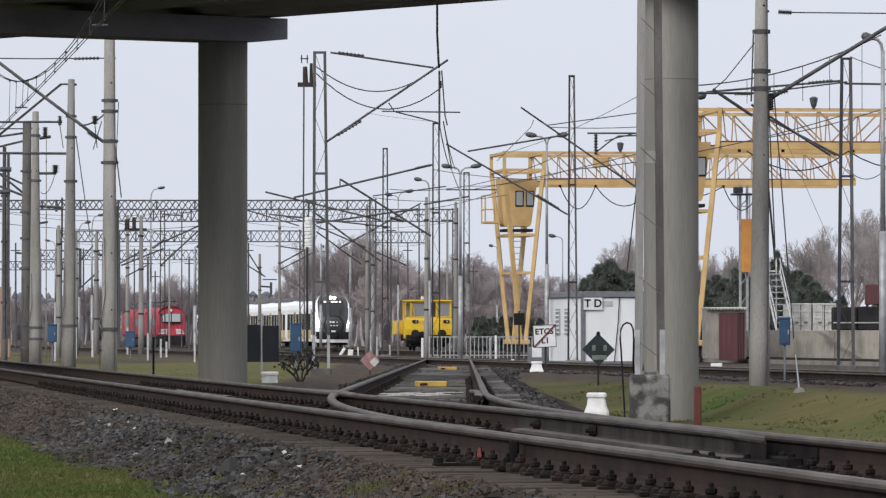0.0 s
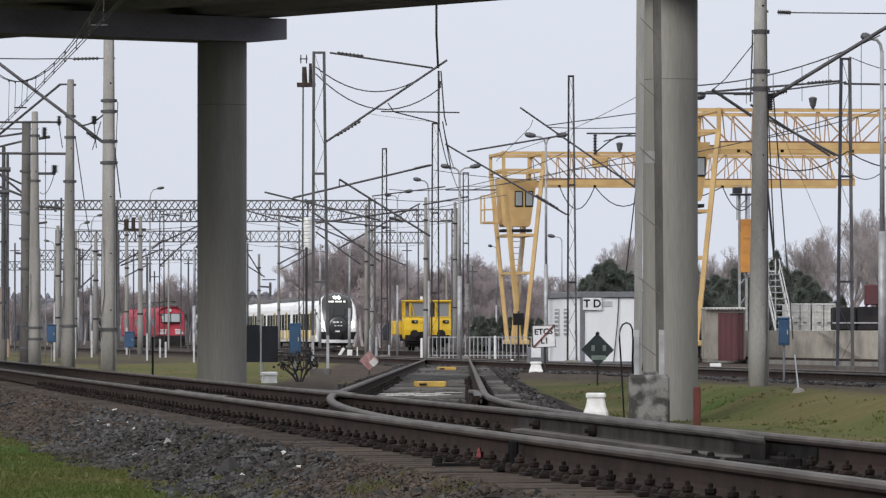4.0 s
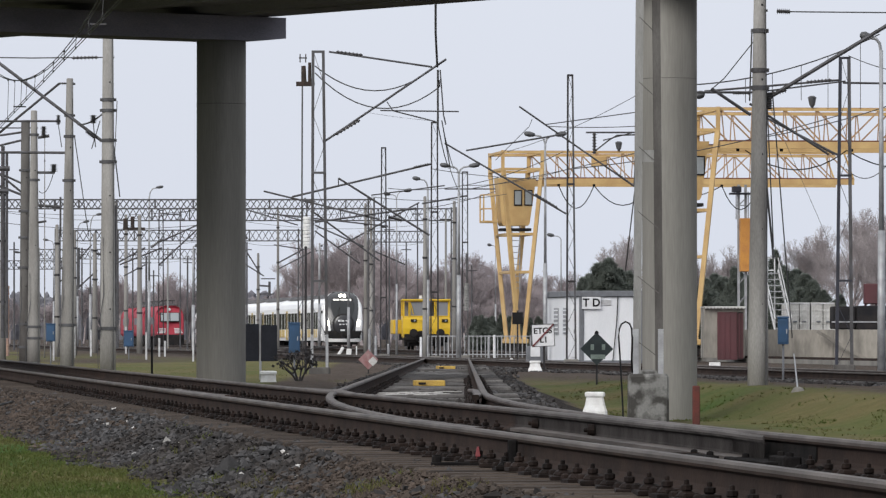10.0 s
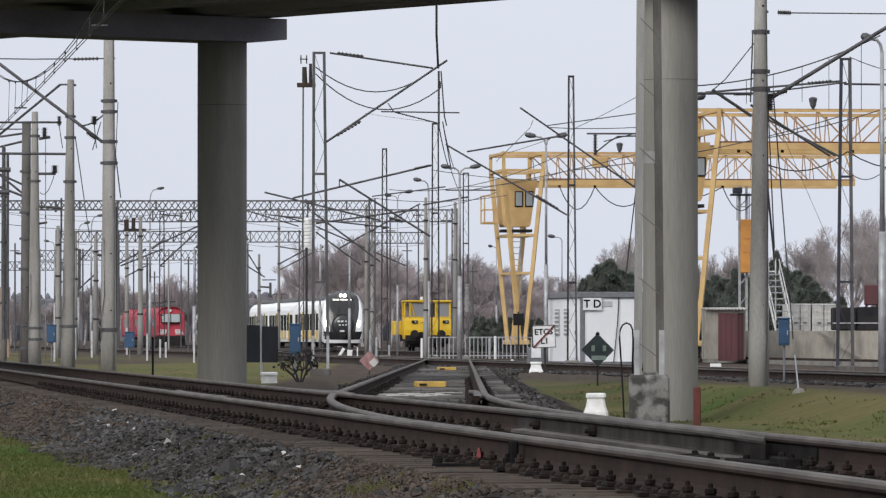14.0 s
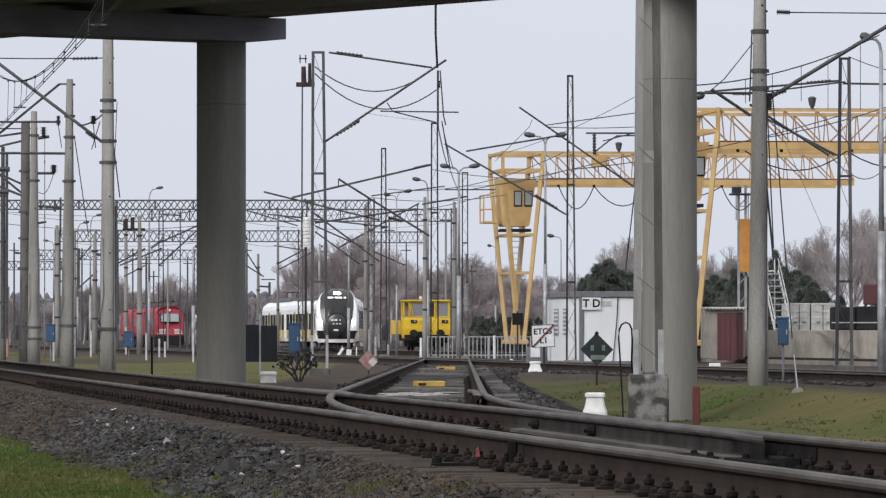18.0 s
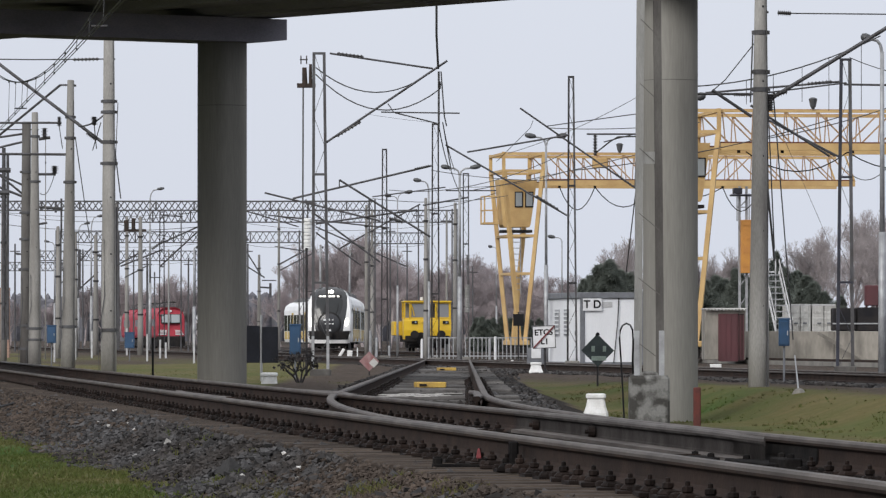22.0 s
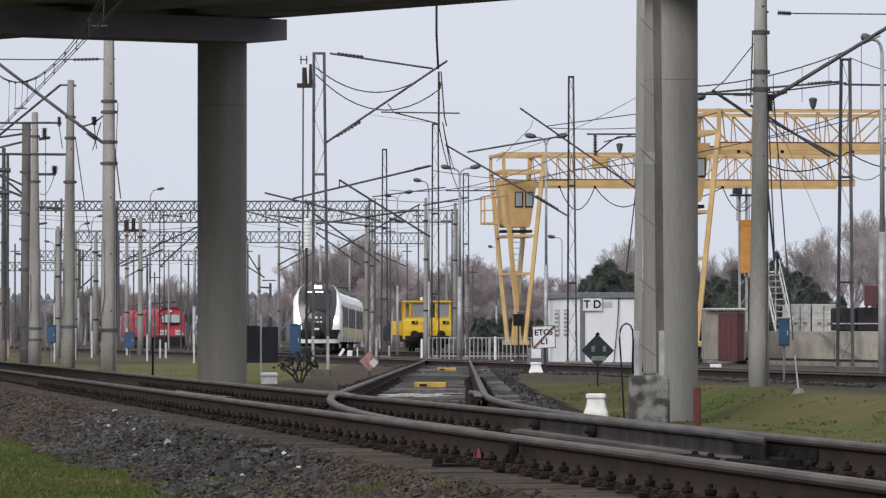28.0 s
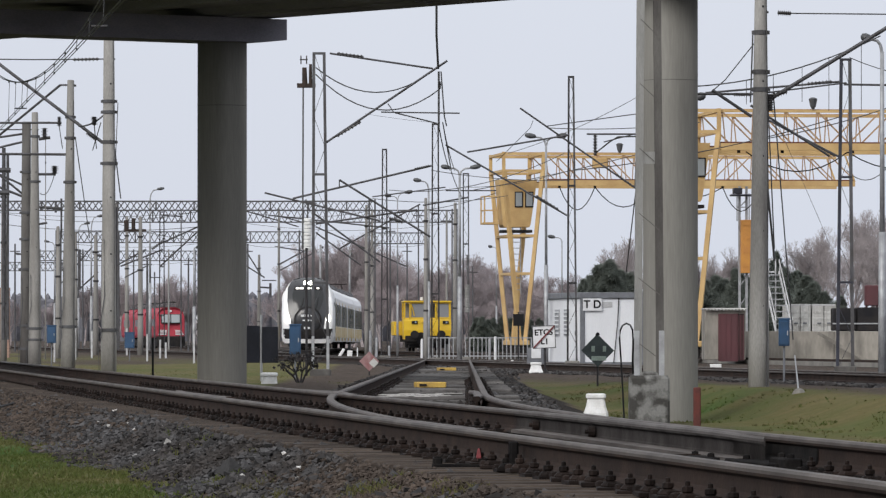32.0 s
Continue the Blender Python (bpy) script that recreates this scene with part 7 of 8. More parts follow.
def carrier_z(y):
    v = y - 100
    return 5.253 - 0.00847 * v + 0.001552 * v * v


for o in (-0.02, 0.03):
    wire([near_wire(66 + 5 * i, contact_z(66 + 5 * i), o) for i in range(18)], 0.010, "contact wire over the near track")
strands = [wire([near_wire(72 + 3 * i, carrier_z(72 + 3 * i), o) for i in range(20)], 0.010, "sagging carrier wire over the near track") for o in (0.0, 0.05)]
for y in (87.6, 91.4, 95.0, 98.6, 102.2, 105.6, 109.0, 112.4, 114.6, 117.6, 120.6):
    bm = bmesh.new()
    tube(bm, [near_wire(y, carrier_z(y), 0.02), near_wire(y, contact_z(y), 0.0)], 0.005, 4)
    wpart("dropper", bm, M_WIRE, strands[0])
    for z, h in ((carrier_z(y), 0.07), (contact_z(y), 0.06)):
        bm = bmesh.new()
        box(bm, near_wire(y, z - h * 0.2, 0.01), (0.028, 0.05, h * 0.6), bevel=0.006)
        wpart("clamp", bm, M_TUBE, strands[0])
for y in (89.6, 116.4):
    bm = bmesh.new()
    bar(bm, near_wire(y, contact_z(y) + 0.04, -0.06), near_wire(y, contact_z(y) + 0.04, 0.18), 0.025)
    wpart("registration_arm", bm, M_TUBE, strands[0])
# wires over the branch and the second track
wire(sagging((-0.091, 160, 6.22), (0.285, 216, 6.612), 0.15), 0.016)
wire(sagging((0.03, 160, 6.22), (0.448, 216, 6.612), 0.1), 0.014)
wire(sagging((0.326, 216, 6.571), (1.04, 290, 7.263), 0.1), 0.016)
wire(sagging((-2.053, 160, 6.552), (-0.136, 160, 6.311), 0.02), 0.004)
wire(sagging((-2.128, 240, 6.492), (4.402, 216, 7.223), 0.5), 0.014)
wire(sagging((-3.509, 300, 7.551), (3.283, 300, 7.692), 0.25), 0.016)
wire(sagging((-2.377, 300, 6.843), (2.626, 290, 7.591), 0.2), 0.016)
wire(sagging((3.907, 177, 5.519), (11.056, 166, 6.699), 0.2), 0.014)
wire(sagging((2.408, 220, 7.347), (5.549, 170, 7.408), 0.15), 0.010)
wire(sagging((-24.408, 330, 6.849), (-13.356, 330, 6.693), 0.3), 0.016)
wire(sagging((-21.539, 395, 8.162), (-17.403, 430, 7.537), 0.2), 0.018)
wire(sagging((-8.231, 152, 6.54), (-8.303, 152, 4.819), 0.0), 0.010)
wire(sagging((11.291, 166, 8.343), (12.779, 166, 7.873), 0.05), 0.012)
wire(sagging((11.213, 166, 5.211), (12.779, 166, 5.994), 0.6), 0.012)


# thin far wires and posts that fill the yard's skyline
for x0, y0, x1, y1, d, sg, host in ((-20, 372, 352, 374, 330, 0.3, portals[330]), (-20, 371, 352, 373, 330.3, 0.6, portals[330]), (110, 428, 352, 430, 430, 0.3, portals[430]), (62, 461, 348, 461, 520, 0.4, portals[520]), (430, 372, 655, 372, 330, 0.35, portals[330]),
                                    (430, 393, 800, 393, 390, 0.5, portals[390]), (430, 429, 530, 429, 430, 0.3, portals[430]), (660, 431, 755, 431, 440, 0.2, portals[440]), (765, 300, 1006, 318, 216, 0.12, m3), (826, 330, 1010, 300, 272, 0.2, m6)):
    s = d / 10600
    bm = bmesh.new()
    tube(bm, sagging(((x0 - 784) * s, d, 0.56 + (597 - y0) * s), ((x1 - 784) * s, d, 0.56 + (597 - y1) * s), sg), 0.012, 4)
    wpart("hanging_wire", bm, M_WIRE, host)
for x, d, yt, r in ((28, 420, 430, 0.07), (72, 450, 440, 0.08), (118, 420, 352, 0.07), (148, 500, 440, 0.08), (182, 460, 430, 0.07), (212, 440, 408, 0.06), (238, 480, 440, 0.07), (262, 430, 455, 0.09), (275, 460, 480, 0.07), (300, 500, 440, 0.08), (322, 430, 372, 0.05), (335, 470, 455, 0.08),
                     (440, 420, 430, 0.07), (569, 560, 432, 0.10), (621, 565, 440, 0.10), (692, 400, 392, 0.06), (722, 420, 430, 0.06), (742, 380, 362, 0.05), (792, 340, 372, 0.07), (838, 420, 470, 0.06)):
    s = d / 10600
    th = thing("slim_post", "slim grey post in the far yard", "post", Matrix.Translation(((x - 784) * s, d, -0.45)), "slim posts of the far yard")
    h = 0.56 + (597 - yt) * s + 0.45
    bm = bmesh.new()
    cyl(bm, (0, 0, -0.1), (0, 0, h), r, r * 0.8, 6)
    part("shaft", bm, M_MAST if x % 3 and x not in (569, 621) else M_PALEMAST, th)
    bm = bmesh.new()
    bar(bm, (-0.35, 0, h * 0.93), (0.35, 0, h * 0.93), 0.07)
    part("crossarm", bm, M_TUBE, th)
# ---- trees and distance ----
def bare_tree(seed, h, spread, levels=5, lean=0.0):
    """Trunk with limbs, and a mesh of fine twigs."""
    rnd = random.Random(seed)
    wood, twigs = bmesh.new(), ([], [])

    def seg(bm, a, b, ra, rb, n):
        cyl(bm, a, b, ra, rb, n)

    def thin(a, b, r):
        v, f = twigs
        d = (b - a).normalized()
        s = d.cross(Vector((rnd.random(), rnd.random(), 0.3))).normalized()
        t = d.cross(s)
        k = len(v)
        v += [a + s * r, a - s * r * 0.5 + t * r * 0.85, a - s * r * 0.5 - t * r * 0.85, b]
        f += [(k, k + 1, k + 3), (k + 1, k + 2, k + 3), (k + 2, k, k + 3)]

    def grow(p, d, length, r, lev):
        steps_n = 3 if lev < 2 else 2
        q = p
        for i in range(steps_n):
            d2 = (d + Vector((rnd.gauss(0, 0.13), rnd.gauss(0, 0.13), rnd.gauss(0.04, 0.07)))).normalized()
            e = q + d2 * (length / steps_n)
            if lev >= 3:
                thin(q, e, max(r, 0.014))
            else:
                seg(wood, q, e, r * (1 - 0.25 * i / steps_n), r * (1 - 0.25 * (i + 1) / steps_n), 5)
            q, d = e, d2
            if lev < levels and (i > 0 or lev > 0):
                for _ in range(2 if lev < 3 else 3):
                    side = Vector((rnd.gauss(0, 1), rnd.gauss(0, 1), rnd.uniform(0.0, 0.9))).normalized()
                    nd = (d * 0.75 + side * spread).normalized()
                    grow(q, nd, length * rnd.uniform(0.48, 0.7), r * 0.52, lev + 1)
        if lev < levels:
            grow(q, d, length * 0.6, r * 0.6, lev + 1)

    grow(Vector((0, 0, -0.3)), Vector((lean, 0, 1)), h * 0.42, h * 0.016, 0)
    return wood, twigs


def tree_thing(seed, h, spread, twig_mat, label, levels=5):
    wood, (v, f) = bare_tree(seed, h, spread, levels)
    th = thing("bare_tree", label, "tree", group="bare trees behind the yard")
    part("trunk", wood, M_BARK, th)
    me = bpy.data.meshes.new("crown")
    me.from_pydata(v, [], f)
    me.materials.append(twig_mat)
    ob = new("crown", me)
    ob.parent = th
    tagged(ob, "open crown of fine bare twigs", kind="stuff")
    return th


def pine(seed, h):
    """A pine: trunk and whorls of drooping needle clumps."""
    rnd = random.Random(seed)
    th = thing("pine_tree", "dark green pine behind the yard", "tree", group="pines behind the yard")
    bm = bmesh.new()
    cyl(bm, (0, 0, -0.3), (0, 0, h), h * 0.02, 0.02, 6)
    part("trunk", bm, M_BARK, th)
    v, f = [], []
    for _ in range(4800):
        z = rnd.uniform(0.08, 1.0)
        a = rnd.uniform(0, 2 * math.pi)
        rad = h * 0.34 * (1 - z) ** 0.6 * min(1, z * 3.2) * (0.68 + 0.4 * math.sin(z * 31 + seed) * math.sin(a * 2 + z * 9) + 0.2 * math.sin(z * 13 + a + seed))
        rr = rad * math.sqrt(rnd.random()) * 1.05
        c = Vector((rr * math.cos(a), rr * math.sin(a), z * h - rr * 0.12))
        for _ in range(3):
            d = Vector((rnd.gauss(math.cos(a), 0.6), rnd.gauss(math.sin(a), 0.6), rnd.gauss(0.1, 0.5))).normalized() * rnd.uniform(0.2, 0.45)
            s = d.cross(Vector((0.1, 0.2, 1))).normalized() * 0.06
            k = len(v)
            v += [c - s, c + s, c + d]
            f.append((k, k + 1, k + 2))
    me = bpy.data.meshes.new("crown")
    me.from_pydata(v, [], f)
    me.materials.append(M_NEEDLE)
    ob = new("crown", me)
    ob.parent = th
    tagged(ob, "ragged crown of needles, greyed by painted haze", kind="stuff")
    return th


rnd = random.Random(5)
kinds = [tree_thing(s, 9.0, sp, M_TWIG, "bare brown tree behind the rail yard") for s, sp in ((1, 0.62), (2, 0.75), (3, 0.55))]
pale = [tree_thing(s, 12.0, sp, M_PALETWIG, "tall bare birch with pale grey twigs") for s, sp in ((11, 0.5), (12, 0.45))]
pines = [pine(21, 7.0), pine(22, 6.0)]
first = {id(k): True for k in kinds + pale + pines}


def plant(proto, x, d, scale, slim=1.0):
    m = Matrix.Translation((x, d, -0.5)) @ Matrix.Rotation(rnd.uniform(0, 6.28), 4, "Z")
    if first[id(proto)]:
        first[id(proto)] = False
        t = proto
        t.matrix_basis = m
    else:
        t = copy_thing(proto, m)
    t.scale = (scale * slim, scale * slim, scale * (rnd.uniform(0.92, 1.1) if slim == 1.0 else 1.0))


def height_at(px, d, ytop, full):
    return (0.56 + (597 - ytop) * d / 10600 + 0.5) / full


# a thicket of brown trees across the middle of the yard's end
for px, yt in ((548, 462), (560, 436), (580, 425), (600, 405), (615, 400), (628, 410), (645, 415), (660, 420), (676, 425), (690, 440), (712, 450), (730, 455), (752, 462), (775, 458), (800, 452), (822, 440), (843, 435), (860, 445), (880, 462), (905, 468),
               (985, 460), (1010, 472), (940, 470), (965, 465), (20, 520), (55, 528), (85, 524), (115, 530), (150, 504), (178, 494), (198, 490), (212, 486), (226, 490), (350, 506), (375, 534), (410, 536), (440, 534), (470, 532), (500, 512), (255, 495), (285, 478), (300, 472), (318, 480), (335, 492), (232, 510)):
    d = rnd.uniform(560, 700) if px > 400 else rnd.uniform(760, 820)
    plant(rnd.choice(kinds), (px - 784) * d / 10600, d, height_at(px, d, yt + rnd.uniform(-6, 10), 9.0))
for i in range(60):
    d = rnd.uniform(520, 760)
    px = rnd.uniform(545, 1130)
    plant(rnd.choice(kinds), (px - 784) * d / 10600, d, height_at(px, d, rnd.uniform(480, 535), 9.0))
for px, yt in ((1102, 405), (1095, 440), (1265, 430), (1255, 450), (1275, 455), (1290, 470), (1440, 405), (1458, 425), (1490, 402), (1512, 420), (1538, 372), (1562, 380), (1590, 370)):
    d = rnd.uniform(430, 520)
    plant(rnd.choice(pale), (px - 784) * d / 10600, d, height_at(px, d, yt, 12.0))
for px, yt, slim in ((1062, 470, 1.1), (1080, 466, 1.0), (1045, 488, 1.1), (1100, 478, 1.1), (1115, 484, 1.1), (1035, 494, 1.0), (1252, 496, 1.2), (1268, 488, 1.1), (1284, 494, 1.3), (1302, 476, 0.8), (1313, 484, 0.9), (1330, 492, 1.1), (1376, 446, 0.72), (1392, 474, 0.9), (1412, 480, 1.2), (1428, 488, 1.2), (1442, 500, 1.1), (1245, 506, 1.2),
                     (890, 558, 1.2), (905, 562, 1.2), (925, 560, 1.2), (940, 565, 1.2), (955, 562, 1.2), (855, 560, 1.2), (865, 565, 1.2), (845, 562, 1.2), (875, 562, 1.2), (842, 570, 1.2), (1490, 524, 1.2), (1460, 516, 1.2)):
    d = rnd.uniform(380, 420)
    k = rnd.randrange(2)
    plant(pines[k], (px - 784) * d / 10600, d, height_at(px, d, yt, (7.0, 6.0)[k]), slim)

# wood on the skyline, the haze put into its colour
v, f = [], []
rw = random.Random(8)
for i in range(1900):
    x = -330 + i * 0.42
    d = 1900 + rw.uniform(0, 120)
    h = (13.9 + 3.0 * noise.noise(Vector((x * 0.02, 0, 2))) + rw.uniform(-3.0, 2.0)) * (1.0 if x < -20 else 0.72)
    wd = rw.uniform(0.7, 2.2)
    k = len(v)
    for z, r in ((-2, wd), (h * 0.45, wd * 1.05), (h * 0.75, wd * 0.8), (h * 0.93, wd * 0.8)):
        v += [(x + r * math.cos(a), d + r * math.sin(a), z + rw.uniform(-0.4, 0.4)) for a in (0, 1.05, 2.1, 3.14, 4.19, 5.24)]
    v.append((x, d, h))
    for q in range(3):
        f += [(k + q * 6 + j, k + q * 6 + (j + 1) % 6, k + q * 6 + 6 + (j + 1) % 6, k + q * 6 + 6 + j) for j in range(6)]
    f += [(k + 18 + j, k + 18 + (j + 1) % 6, k + 24) for j in range(6)]
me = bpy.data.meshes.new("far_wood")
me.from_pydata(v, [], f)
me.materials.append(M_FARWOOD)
tagged(new("far_wood", me), "skyline wood, blue-grey haze put into its colour", "wood", kind="stuff")

# ---- stones and grass ----
def pebble(rnd):
    """A broken stone: a lumpy eight-cornered solid."""
    pts = [Vector(p) for p in ((1, 0, 0), (-1, 0, 0), (0, 1, 0), (0, -1, 0), (0, 0, 1), (0, 0, -1))]
    pts = [p * rnd.uniform(0.6, 1.15) + Vector((rnd.gauss(0, 0.16), rnd.gauss(0, 0.16), rnd.gauss(0, 0.12))) for p in pts]
    return pts


OCTA = [(0, 2, 4), (2, 1, 4), (1, 3, 4), (3, 0, 4), (2, 0, 5), (1, 2, 5), (3, 1, 5), (0, 3, 5)]


def scatter_stones(name, label, count, place, size, mat, seed):
    rnd = random.Random(seed)
    shapes = [np.array([tuple(p) for p in pebble(rnd)]) for _ in range(24)]
    rg = np.random.default_rng(seed)
    v, n = [], 0
    for i in range(count):
        at = place(rnd)
        if at is None:
            continue
        q = Euler((rnd.uniform(0, 6.28), rnd.uniform(0, 6.28), rnd.uniform(0, 6.28))).to_matrix()
        r = size * math.exp(rnd.gauss(0, 0.33))
        v.append(shapes[i % 24] @ np.array(q).T * (r, r, r * 0.8) + np.array(at))
        n += 1
    vv = np.concatenate(v)
    ff = (np.array(OCTA)[None] + 6 * np.arange(n)[:, None, None]).reshape(-1, 3)
    me = bpy.data.meshes.new(name)
    me.from_pydata(vv.tolist(), [], ff.tolist())
    me.materials.append(mat)
    ob = new(name, me)
    ob.matrix_basis = LINE
    return tagged(ob, label, "gravel", kind="stuff")


def along_u(rnd, a, b):
    """More stones where the camera is nearer."""
    return a * (b / a) ** rnd.random()


def shoulder(rnd):
    u = along_u(rnd, 22, 115)
    p = rnd.uniform(-2.3, -0.3)
    z, st, gr = land(p, u)
    if gr > 0.35 and rnd.random() < gr * 1.1:
        return None
    if rnd.random() < max(0.93 * smooth(50, 70, u), 0.72 * soft_soil(p, u)):
        return None
    if p > -0.62 and rnd.random() < 0.65 or p > -1.05 and u < 50 and rnd.random() < 0.5:
        return None
    return p, u, z + rnd.uniform(-0.01, 0.025)


def bare_earth(rnd):
    u = along_u(rnd, 48, 120)
    p = rnd.uniform(-1.7, -0.1)
    if rnd.random() > smooth(48, 66, u):
        return None
    return p, u, land(p, u)[0] + rnd.uniform(-0.01, 0.012)


def soft_ground(rnd):
    u = along_u(rnd, 25, 43)
    p = rnd.uniform(-1.3, -0.35)
    if rnd.random() > soft_soil(p, u) or rnd.random() < 0.6 * smooth(-0.6, -0.4, p):
        return None
    heap = max(noise.noise(Vector((p * 3.5, u * 1.1, 81))), 0)
    return p, u, land(p, u)[0] + 0.07 * heap + rnd.uniform(-0.015, 0.008)


def cess(rnd):
    u = along_u(rnd, 24, 130)
    p = rnd.uniform(0.1, 2.4 + turn_off(min(u, 66)) + 0.3)
    z, st, gr = land(p, u)
    if u > 66 and rnd.random() < 0.3:
        p = turn_off(u) + rnd.uniform(-0.6, 2.3)
        z, st, gr = land(p, u)
    if gr > 0.3:
        return None
    return p, u, z + rnd.uniform(-0.01, 0.02)


def second_bank(rnd):
    u = rnd.uniform(95, 200)
    p = SECOND + rnd.uniform(-2.3, 2.2)
    return p, u, land(p, u)[0] + 0.01


def branch_bed(rnd):
    u = rnd.uniform(66, 200)
    p = turn_off(u) + rnd.uniform(-0.8, 2.6)
    return p, u, land(p, u)[0] + 0.01


scatter_stones("ballast_shoulder", "dark crushed stone ballast on the track shoulder", 42000, shoulder, 0.0275, M_STONE, 3)
scatter_stones("ballast_bed", "dark crushed stone ballast between the rails", 12000, cess, 0.030, M_STONE, 4)
scatter_stones("ballast_bank", "dark ballast on the bank of the yard track", 6000, second_bank, 0.05, M_STONE, 6)
scatter_stones("ballast_branch", "dark ballast of the branch track", 7000, branch_bed, 0.04, M_STONE, 7)
scatter_stones("soil_clods", "brown soil clods beside the track", 12000, bare_earth, 0.024, M_CLOD, 8)
scatter_stones("loose_soil", "crumbly brown soil heaped beside the switch", 17000, soft_ground, 0.016, M_CLOD, 9)
scatter_stones("soil_lumps", "larger lumps of brown soil beside the switch", 500, soft_ground, 0.028, M_CLOD, 10)
scatter_stones("pale_chips", "scattered pale stone chips among the ballast", 280, shoulder, 0.021, M_PALESTONE, 5)


def scatter_blades(name, label, count, place, height, mat, seed, width=0.006):
    rnd = random.Random(seed)
    v, f = [], []
    for _ in range(count):
        at = place(rnd)
        if at is None:
            continue
        c = Vector(at)
        for _ in range(4):
            a = rnd.uniform(0, 6.28)
            lean = rnd.uniform(0.4, 1.7)
            h = height * rnd.uniform(0.4, 1.25)
            d = Vector((math.cos(a), math.sin(a), 0))
            s = Vector((-d.y, d.x, 0)) * width
            o = c + Vector((rnd.gauss(0, 0.02), rnd.gauss(0, 0.02), -0.01))
            k = len(v)
            v += [o - s, o + s, o + d * (h * lean * 0.35) + Vector((0, 0, h * 0.65)) + s * 0.7, o + d * (h * lean * 0.35) + Vector((0, 0, h * 0.65)) - s * 0.7, o + d * (h * lean) + Vector((0, 0, h))]
            f += [(k, k + 1, k + 2, k + 3), (k + 3, k + 2, k + 4)]
    me = bpy.data.meshes.new(name)
    me.from_pydata(v, [], f)
    me.materials.append(mat)
    ob = new(name, me)
    ob.matrix_basis = LINE
    return tagged(ob, label, "grass", kind="stuff")


def near_verge(rnd):
    u = along_u(rnd, 26, 110)
    p = rnd.uniform(-6.0, -1.1)
    z, st, gr = land(p, u)
    if rnd.random() > gr * 1.05:
        return None
    return p, u, z


def hollow_grass(rnd):
    u = rnd.uniform(48, 190)
    p = rnd.uniform(2.8, 15.5)
    z, st, gr = land(p, u)
    if rnd.random() > gr or noise.noise(Vector((p * 0.5, u * 0.12, 4))) < -0.45 + 0.5 * rnd.random():
        return None
    return p, u, z


def tufts(rnd):
    u = along_u(rnd, 26, 60)
    p = rnd.choice((-0.95, -1.15, -1.3, -0.75)) + rnd.gauss(0, 0.1)
    if noise.noise(Vector((u * 0.6, p, 9))) < 0.25:
        return None
    return p, u, land(p, u)[0]


TUFT_SPOTS = ((-0.86, 33.5), (-0.90, 34.2), (-0.62, 31.1), (-0.66, 31.7), (-1.12, 36.6), (-1.14, 38.4), (-1.2, 41.0))


def soil_tufts(rnd):
    p, u = rnd.choice(TUFT_SPOTS)
    p, u = p + rnd.gauss(0, 0.045), u + rnd.gauss(0, 0.22)
    return p, u, land(p, u)[0]


scatter_blades("soil_tufts", "tufts of grass on the loose soil", 170, soil_tufts, 0.052, M_GRASS, 38, 0.004)
scatter_blades("soil_straw", "dry yellowed blades among the grass tufts", 90, soil_tufts, 0.05, M_DRYGRASS, 39, 0.004)
scatter_blades("verge_grass", "green winter grass beside the near track", 36000, near_verge, 0.042, M_GRASS, 31, 0.006)
scatter_blades("hollow_grass", "short winter grass below the bridge", 5000, hollow_grass, 0.024, M_GRASS, 32, 0.007)
scatter_blades("dry_grass", "dry straw-coloured grass in the hollow", 200, hollow_grass, 0.035, M_DRYGRASS, 33, 0.006)
scatter_blades("verge_straw", "dry grass stalks in the verge", 2200, near_verge, 0.045, M_DRYGRASS, 34, 0.004)
scatter_blades("ballast_tufts", "grass tufts growing through the ballast", 900, tufts, 0.05, M_GRASS, 35, 0.006)

def bank(rnd):
    u = rnd.uniform(70, 125)
    p = rnd.gauss(12.2, 1.1)
    z, st, gr = land(p, u)
    if gr < 0.25 or noise.noise(Vector((p * 1.1, u * 0.35, 14))) < 0.12:
        return None
    return p, u, z


scatter_blades("bank_tufts", "rough grass tufts on the bank by the pole", 3000, bank, 0.04, M_GRASS, 36, 0.010)
scatter_blades("bank_straw", "withered grass tufts on the bank by the pole", 900, bank, 0.04, M_DRYGRASS, 37, 0.010)

shrub_v = bmesh.new()
shrub = thing("bare_shrub", "small bare dark shrub below the relay case", "shrub", Matrix.Translation((-3.333, 138, -0.573)))
rs = random.Random(77)
tips = []


def sprig(bm, p, d, L, r, lev):
    q = p + d * L
    cyl(bm, p, q, r, r * 0.6, 4)
    tips.append(q)
    if lev:
        for _ in range(3):
            nd = (d + Vector((rs.gauss(0, 0.55), rs.gauss(0, 0.4), rs.uniform(-0.1, 0.5)))).normalized()
            sprig(bm, p.lerp(q, rs.uniform(0.5, 1)), nd, L * rs.uniform(0.5, 0.8), r * 0.6, lev - 1)


for dx, ln in ((-0.62, 0.36), (-0.3, 0.44), (0.12, 0.40), (0.42, 0.40)):
    sprig(shrub_v, Vector((0.06, 0, 0)), Vector((dx, rs.gauss(0, 0.2), 1)).normalized(), ln, 0.03, 3)
part("branchwork", shrub_v, M_DARKMAST, shrub)
bm = bmesh.new()
for q in tips:
    if q.z > 0.25:
        for _ in range(1):
            c = q + Vector((rs.gauss(0, 0.04), rs.gauss(0, 0.04), rs.gauss(0, 0.04)))
            a, b = (Vector((rs.gauss(0, 1), rs.gauss(0, 1), rs.gauss(0, 1))).normalized() * 0.042 for _ in range(2))
            bm.faces.new([bm.verts.new(p) for p in (c - a, c - b, c + a, c + b)])
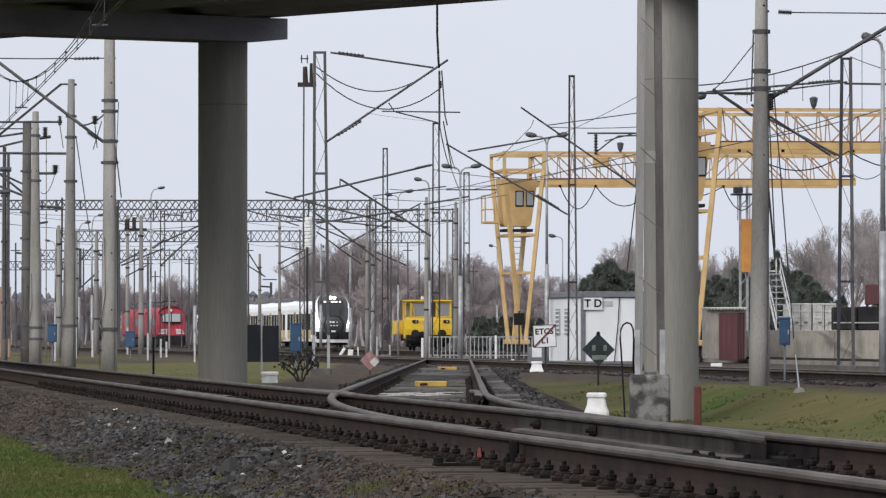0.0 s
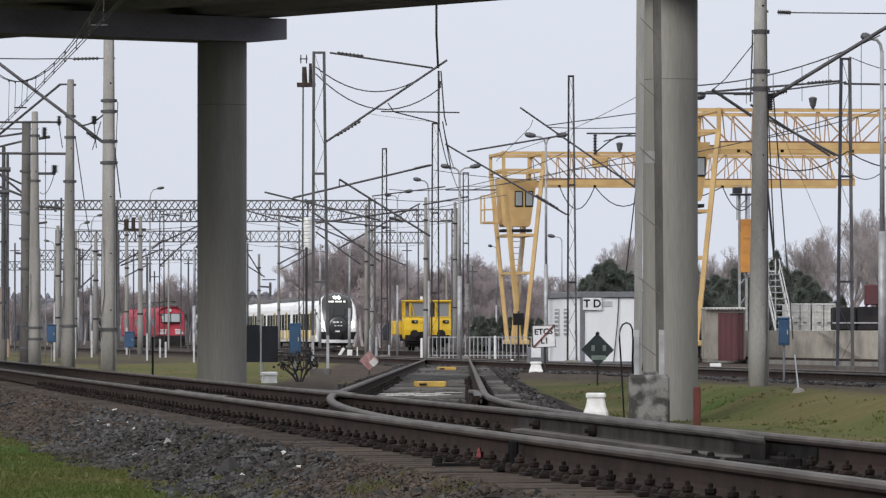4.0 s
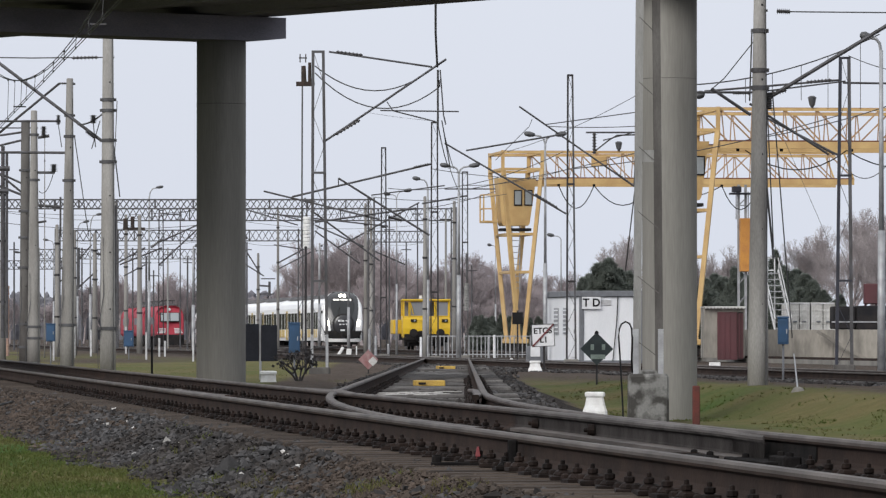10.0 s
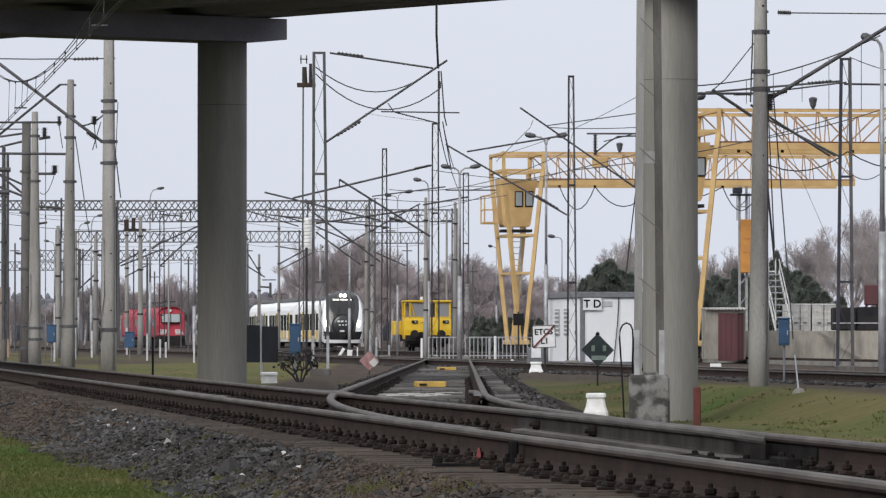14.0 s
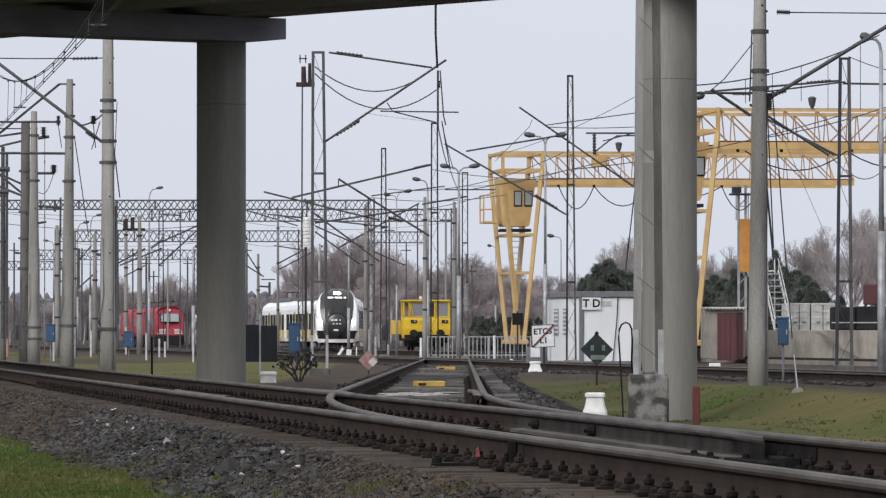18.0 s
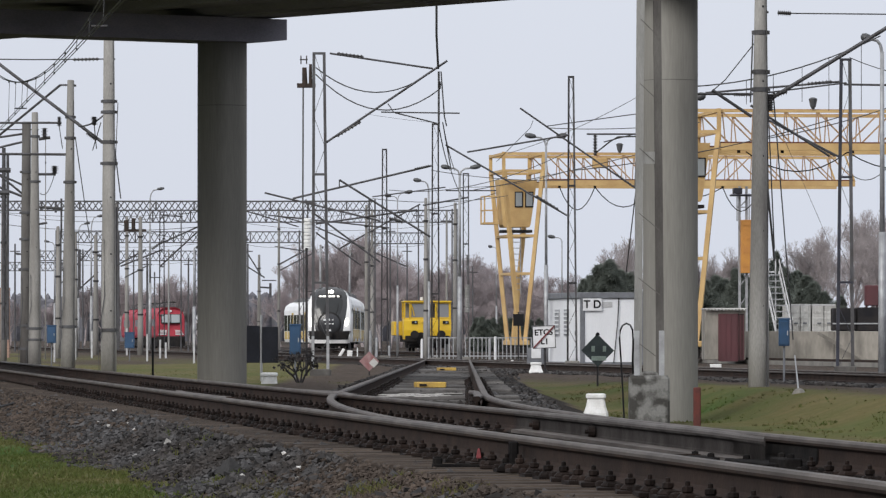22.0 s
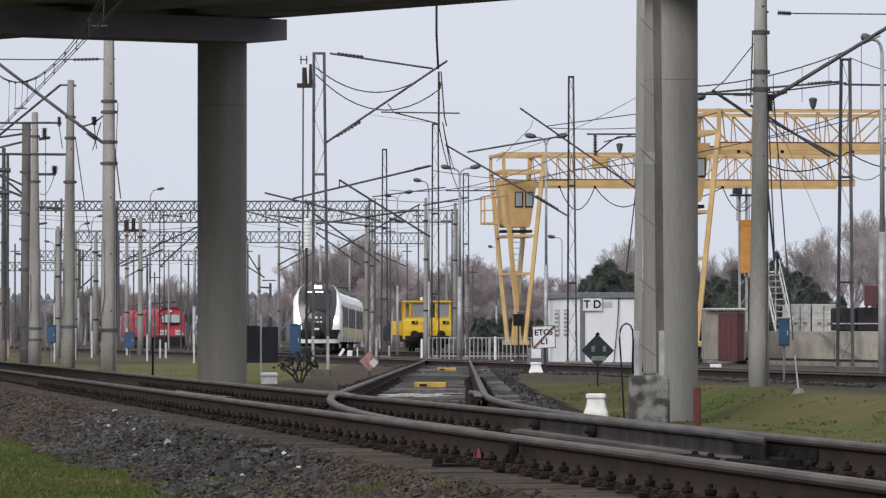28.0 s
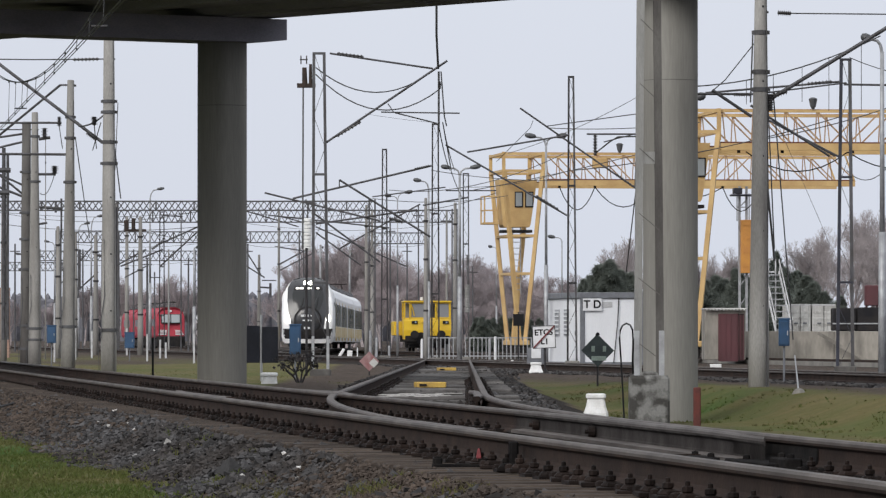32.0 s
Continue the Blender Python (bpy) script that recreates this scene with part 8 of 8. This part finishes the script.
tagged(part("withered_leaves", bm, M_DARKMAST, shrub, "withered dark leaves"), kind="stuff")

# ---- sleepers, rail fixings and plates ----
def sleeper_mesh(name, length, mat):
    bm = bmesh.new()
    box(bm, (0, 0, -0.08), (length, 0.26, 0.16), bevel=0.02)
    return mesh_of(name, bm, mat)


WOOD = sleeper_mesh("sleeper", 2.6, M_SLEEPER)
STONE = sleeper_mesh("sleeper", 2.5, M_CSLEEPER)
bm = bmesh.new()
box(bm, (0, 0, -0.186), (0.36, 0.16, 0.024), bevel=0.006)
for sg in (-1, 1):
    lathe(bm, [(0.050, -0.186), (0.052, -0.168), (0.036, -0.152), (0.021, -0.147), (0.028, -0.141), (0.027, -0.121), (0.013, -0.115), (0.012, -0.097), (0.004, -0.093)], 7, (sg * 0.112, 0, 0))
    box(bm, (sg * 0.095, 0, -0.163), (0.07, 0.12, 0.02), bevel=0.005)
    lathe(bm, [(0.026, -0.176), (0.021, -0.155), (0.008, -0.148)], 6, (sg * 0.162, 0.05, 0))
FIX = mesh_of("rail_fixing", bm, M_FIXING)
bm = bmesh.new()
box(bm, (0.09, 0, -0.186), (0.18, 0.16, 0.024), bevel=0.006)
lathe(bm, [(0.050, -0.186), (0.052, -0.168), (0.036, -0.152), (0.021, -0.147), (0.028, -0.141), (0.027, -0.121), (0.013, -0.115), (0.012, -0.097), (0.004, -0.093)], 7, (0.112, 0, 0))
HALF_FIX = mesh_of("rail_fixing", bm, M_FIXING)
wide = {}
loose = random.Random(41)


def fixing(parent, p, u, z=0.0, turn=0.0, mesh=None):
    """Fixings sit a little unevenly on their sleepers."""
    piece("rail_fixing", mesh or FIX, parent, pose(p, u + loose.uniform(-0.06, 0.06), z + loose.uniform(-0.012, 0.008), loose.uniform(-4, 4), 0, turn + loose.uniform(-9, 9)))


for i in range(150):
    u = 14 + 0.6 * i
    off = turn_off(u)
    near = u < 66
    if near and off > 0.02:
        key = round(off * 5) / 5
        if key not in wide:
            wide[key] = sleeper_mesh("sleeper", 2.6 + key, M_SLEEPER)
        sl = piece("sleeper", wide[key], main_line, pose(0.75 + key / 2, u, -0.198))
    else:
        sl = piece("sleeper", WOOD, main_line, pose(0.75, u, -0.198))
    if u < 90:
        fixing(main_line, 0, u)
        if u > 46.2:
            fixing(main_line, GAUGE, u)
    if u < 66:
        fixing(branch, GAUGE + off, u, mesh=HALF_FIX if 33.5 < u < 47 else None)
        if u > 48:
            fixing(branch, off, u)
jit = random.Random(12)
for i in range(190):
    u = 66.4 + 0.62 * i
    z = branch_z(u)
    a = math.degrees(-math.atan(0.118))
    piece("sleeper", STONE, branch, pose(turn_off(u) + 0.75, u, z - 0.192 + jit.uniform(-0.02, 0.03), jit.uniform(-4, 4), jit.uniform(-0.6, 0.6), a))
    if u < 110:
        for q in (0, GAUGE):
            fixing(branch, turn_off(u) + q, u, z, a)
for i in range(170):
    piece("sleeper", STONE, second, pose(0.75, 100 + 0.62 * i, -0.198))
# pale flecks painted where wet sleepers reflect the sky
glint = random.Random(61)
for i in range(16):
    u = 66.4 + 0.62 * (14 + i % 9) + glint.uniform(-0.08, 0.08)
    bm = bmesh.new()
    quads(bm, [[(a * q, b * q * 0.5, z) for a, b in ((1, 0.2), (0.5, 0.9), (-0.6, 1), (-1, 0), (-0.4, -0.9), (0.7, -0.8))] for z, q in ((-0.004, 0.11 + 0.04 * (i % 3)), (0.004, 0.10 + 0.04 * (i % 3)))])
    part("lime_stain", bm, M_PALESTONE, branch, "white fleck for the sky's glint on a wet sleeper", at=pose(turn_off(u) + 0.2 + 0.85 * (i * 0.618 % 1) + 0.1, u, branch_z(u) - 0.162))
for u, w, o in ((94.0, 0.46, 0.766), (156.0, 0.46, 0.85)):
    pl = thing("track_magnet", "yellow track magnet plate between the rails", "track magnet", LINE @ pose(turn_off(u) + o, u, branch_z(u) - 0.2), "yellow track magnets")
    bm = bmesh.new()
    box(bm, (0, 0, 0.06), (w, 0.5, 0.09), bevel=0.015)
    part("plate", bm, M_PLATE, pl)
    bm = bmesh.new()
    box(bm, (-w * 0.3, -0.26, 0.06), (w * 0.25, 0.02, 0.03))
    part("slot", bm, M_BLACK, pl)



def motions():
    """The train rolls off its siding towards the camera."""
    starts = [(0, 0), (3, 3.5), (6, 7.5), (9, 13), (12, 21), (14.5, 29.5), (16.5, 37), (18, 43), (20, 52), (22, 62), (24, 72.5), (25.5, 81), (27.5, 92), (29, 101), (30.5, 110.5), (32, 120.5)]
    for k, car in enumerate(cars):
        rows = []
        for t, s in starts:
            rows.append((t, car_pose(s, k)))
        walk(car, rows)


motions()
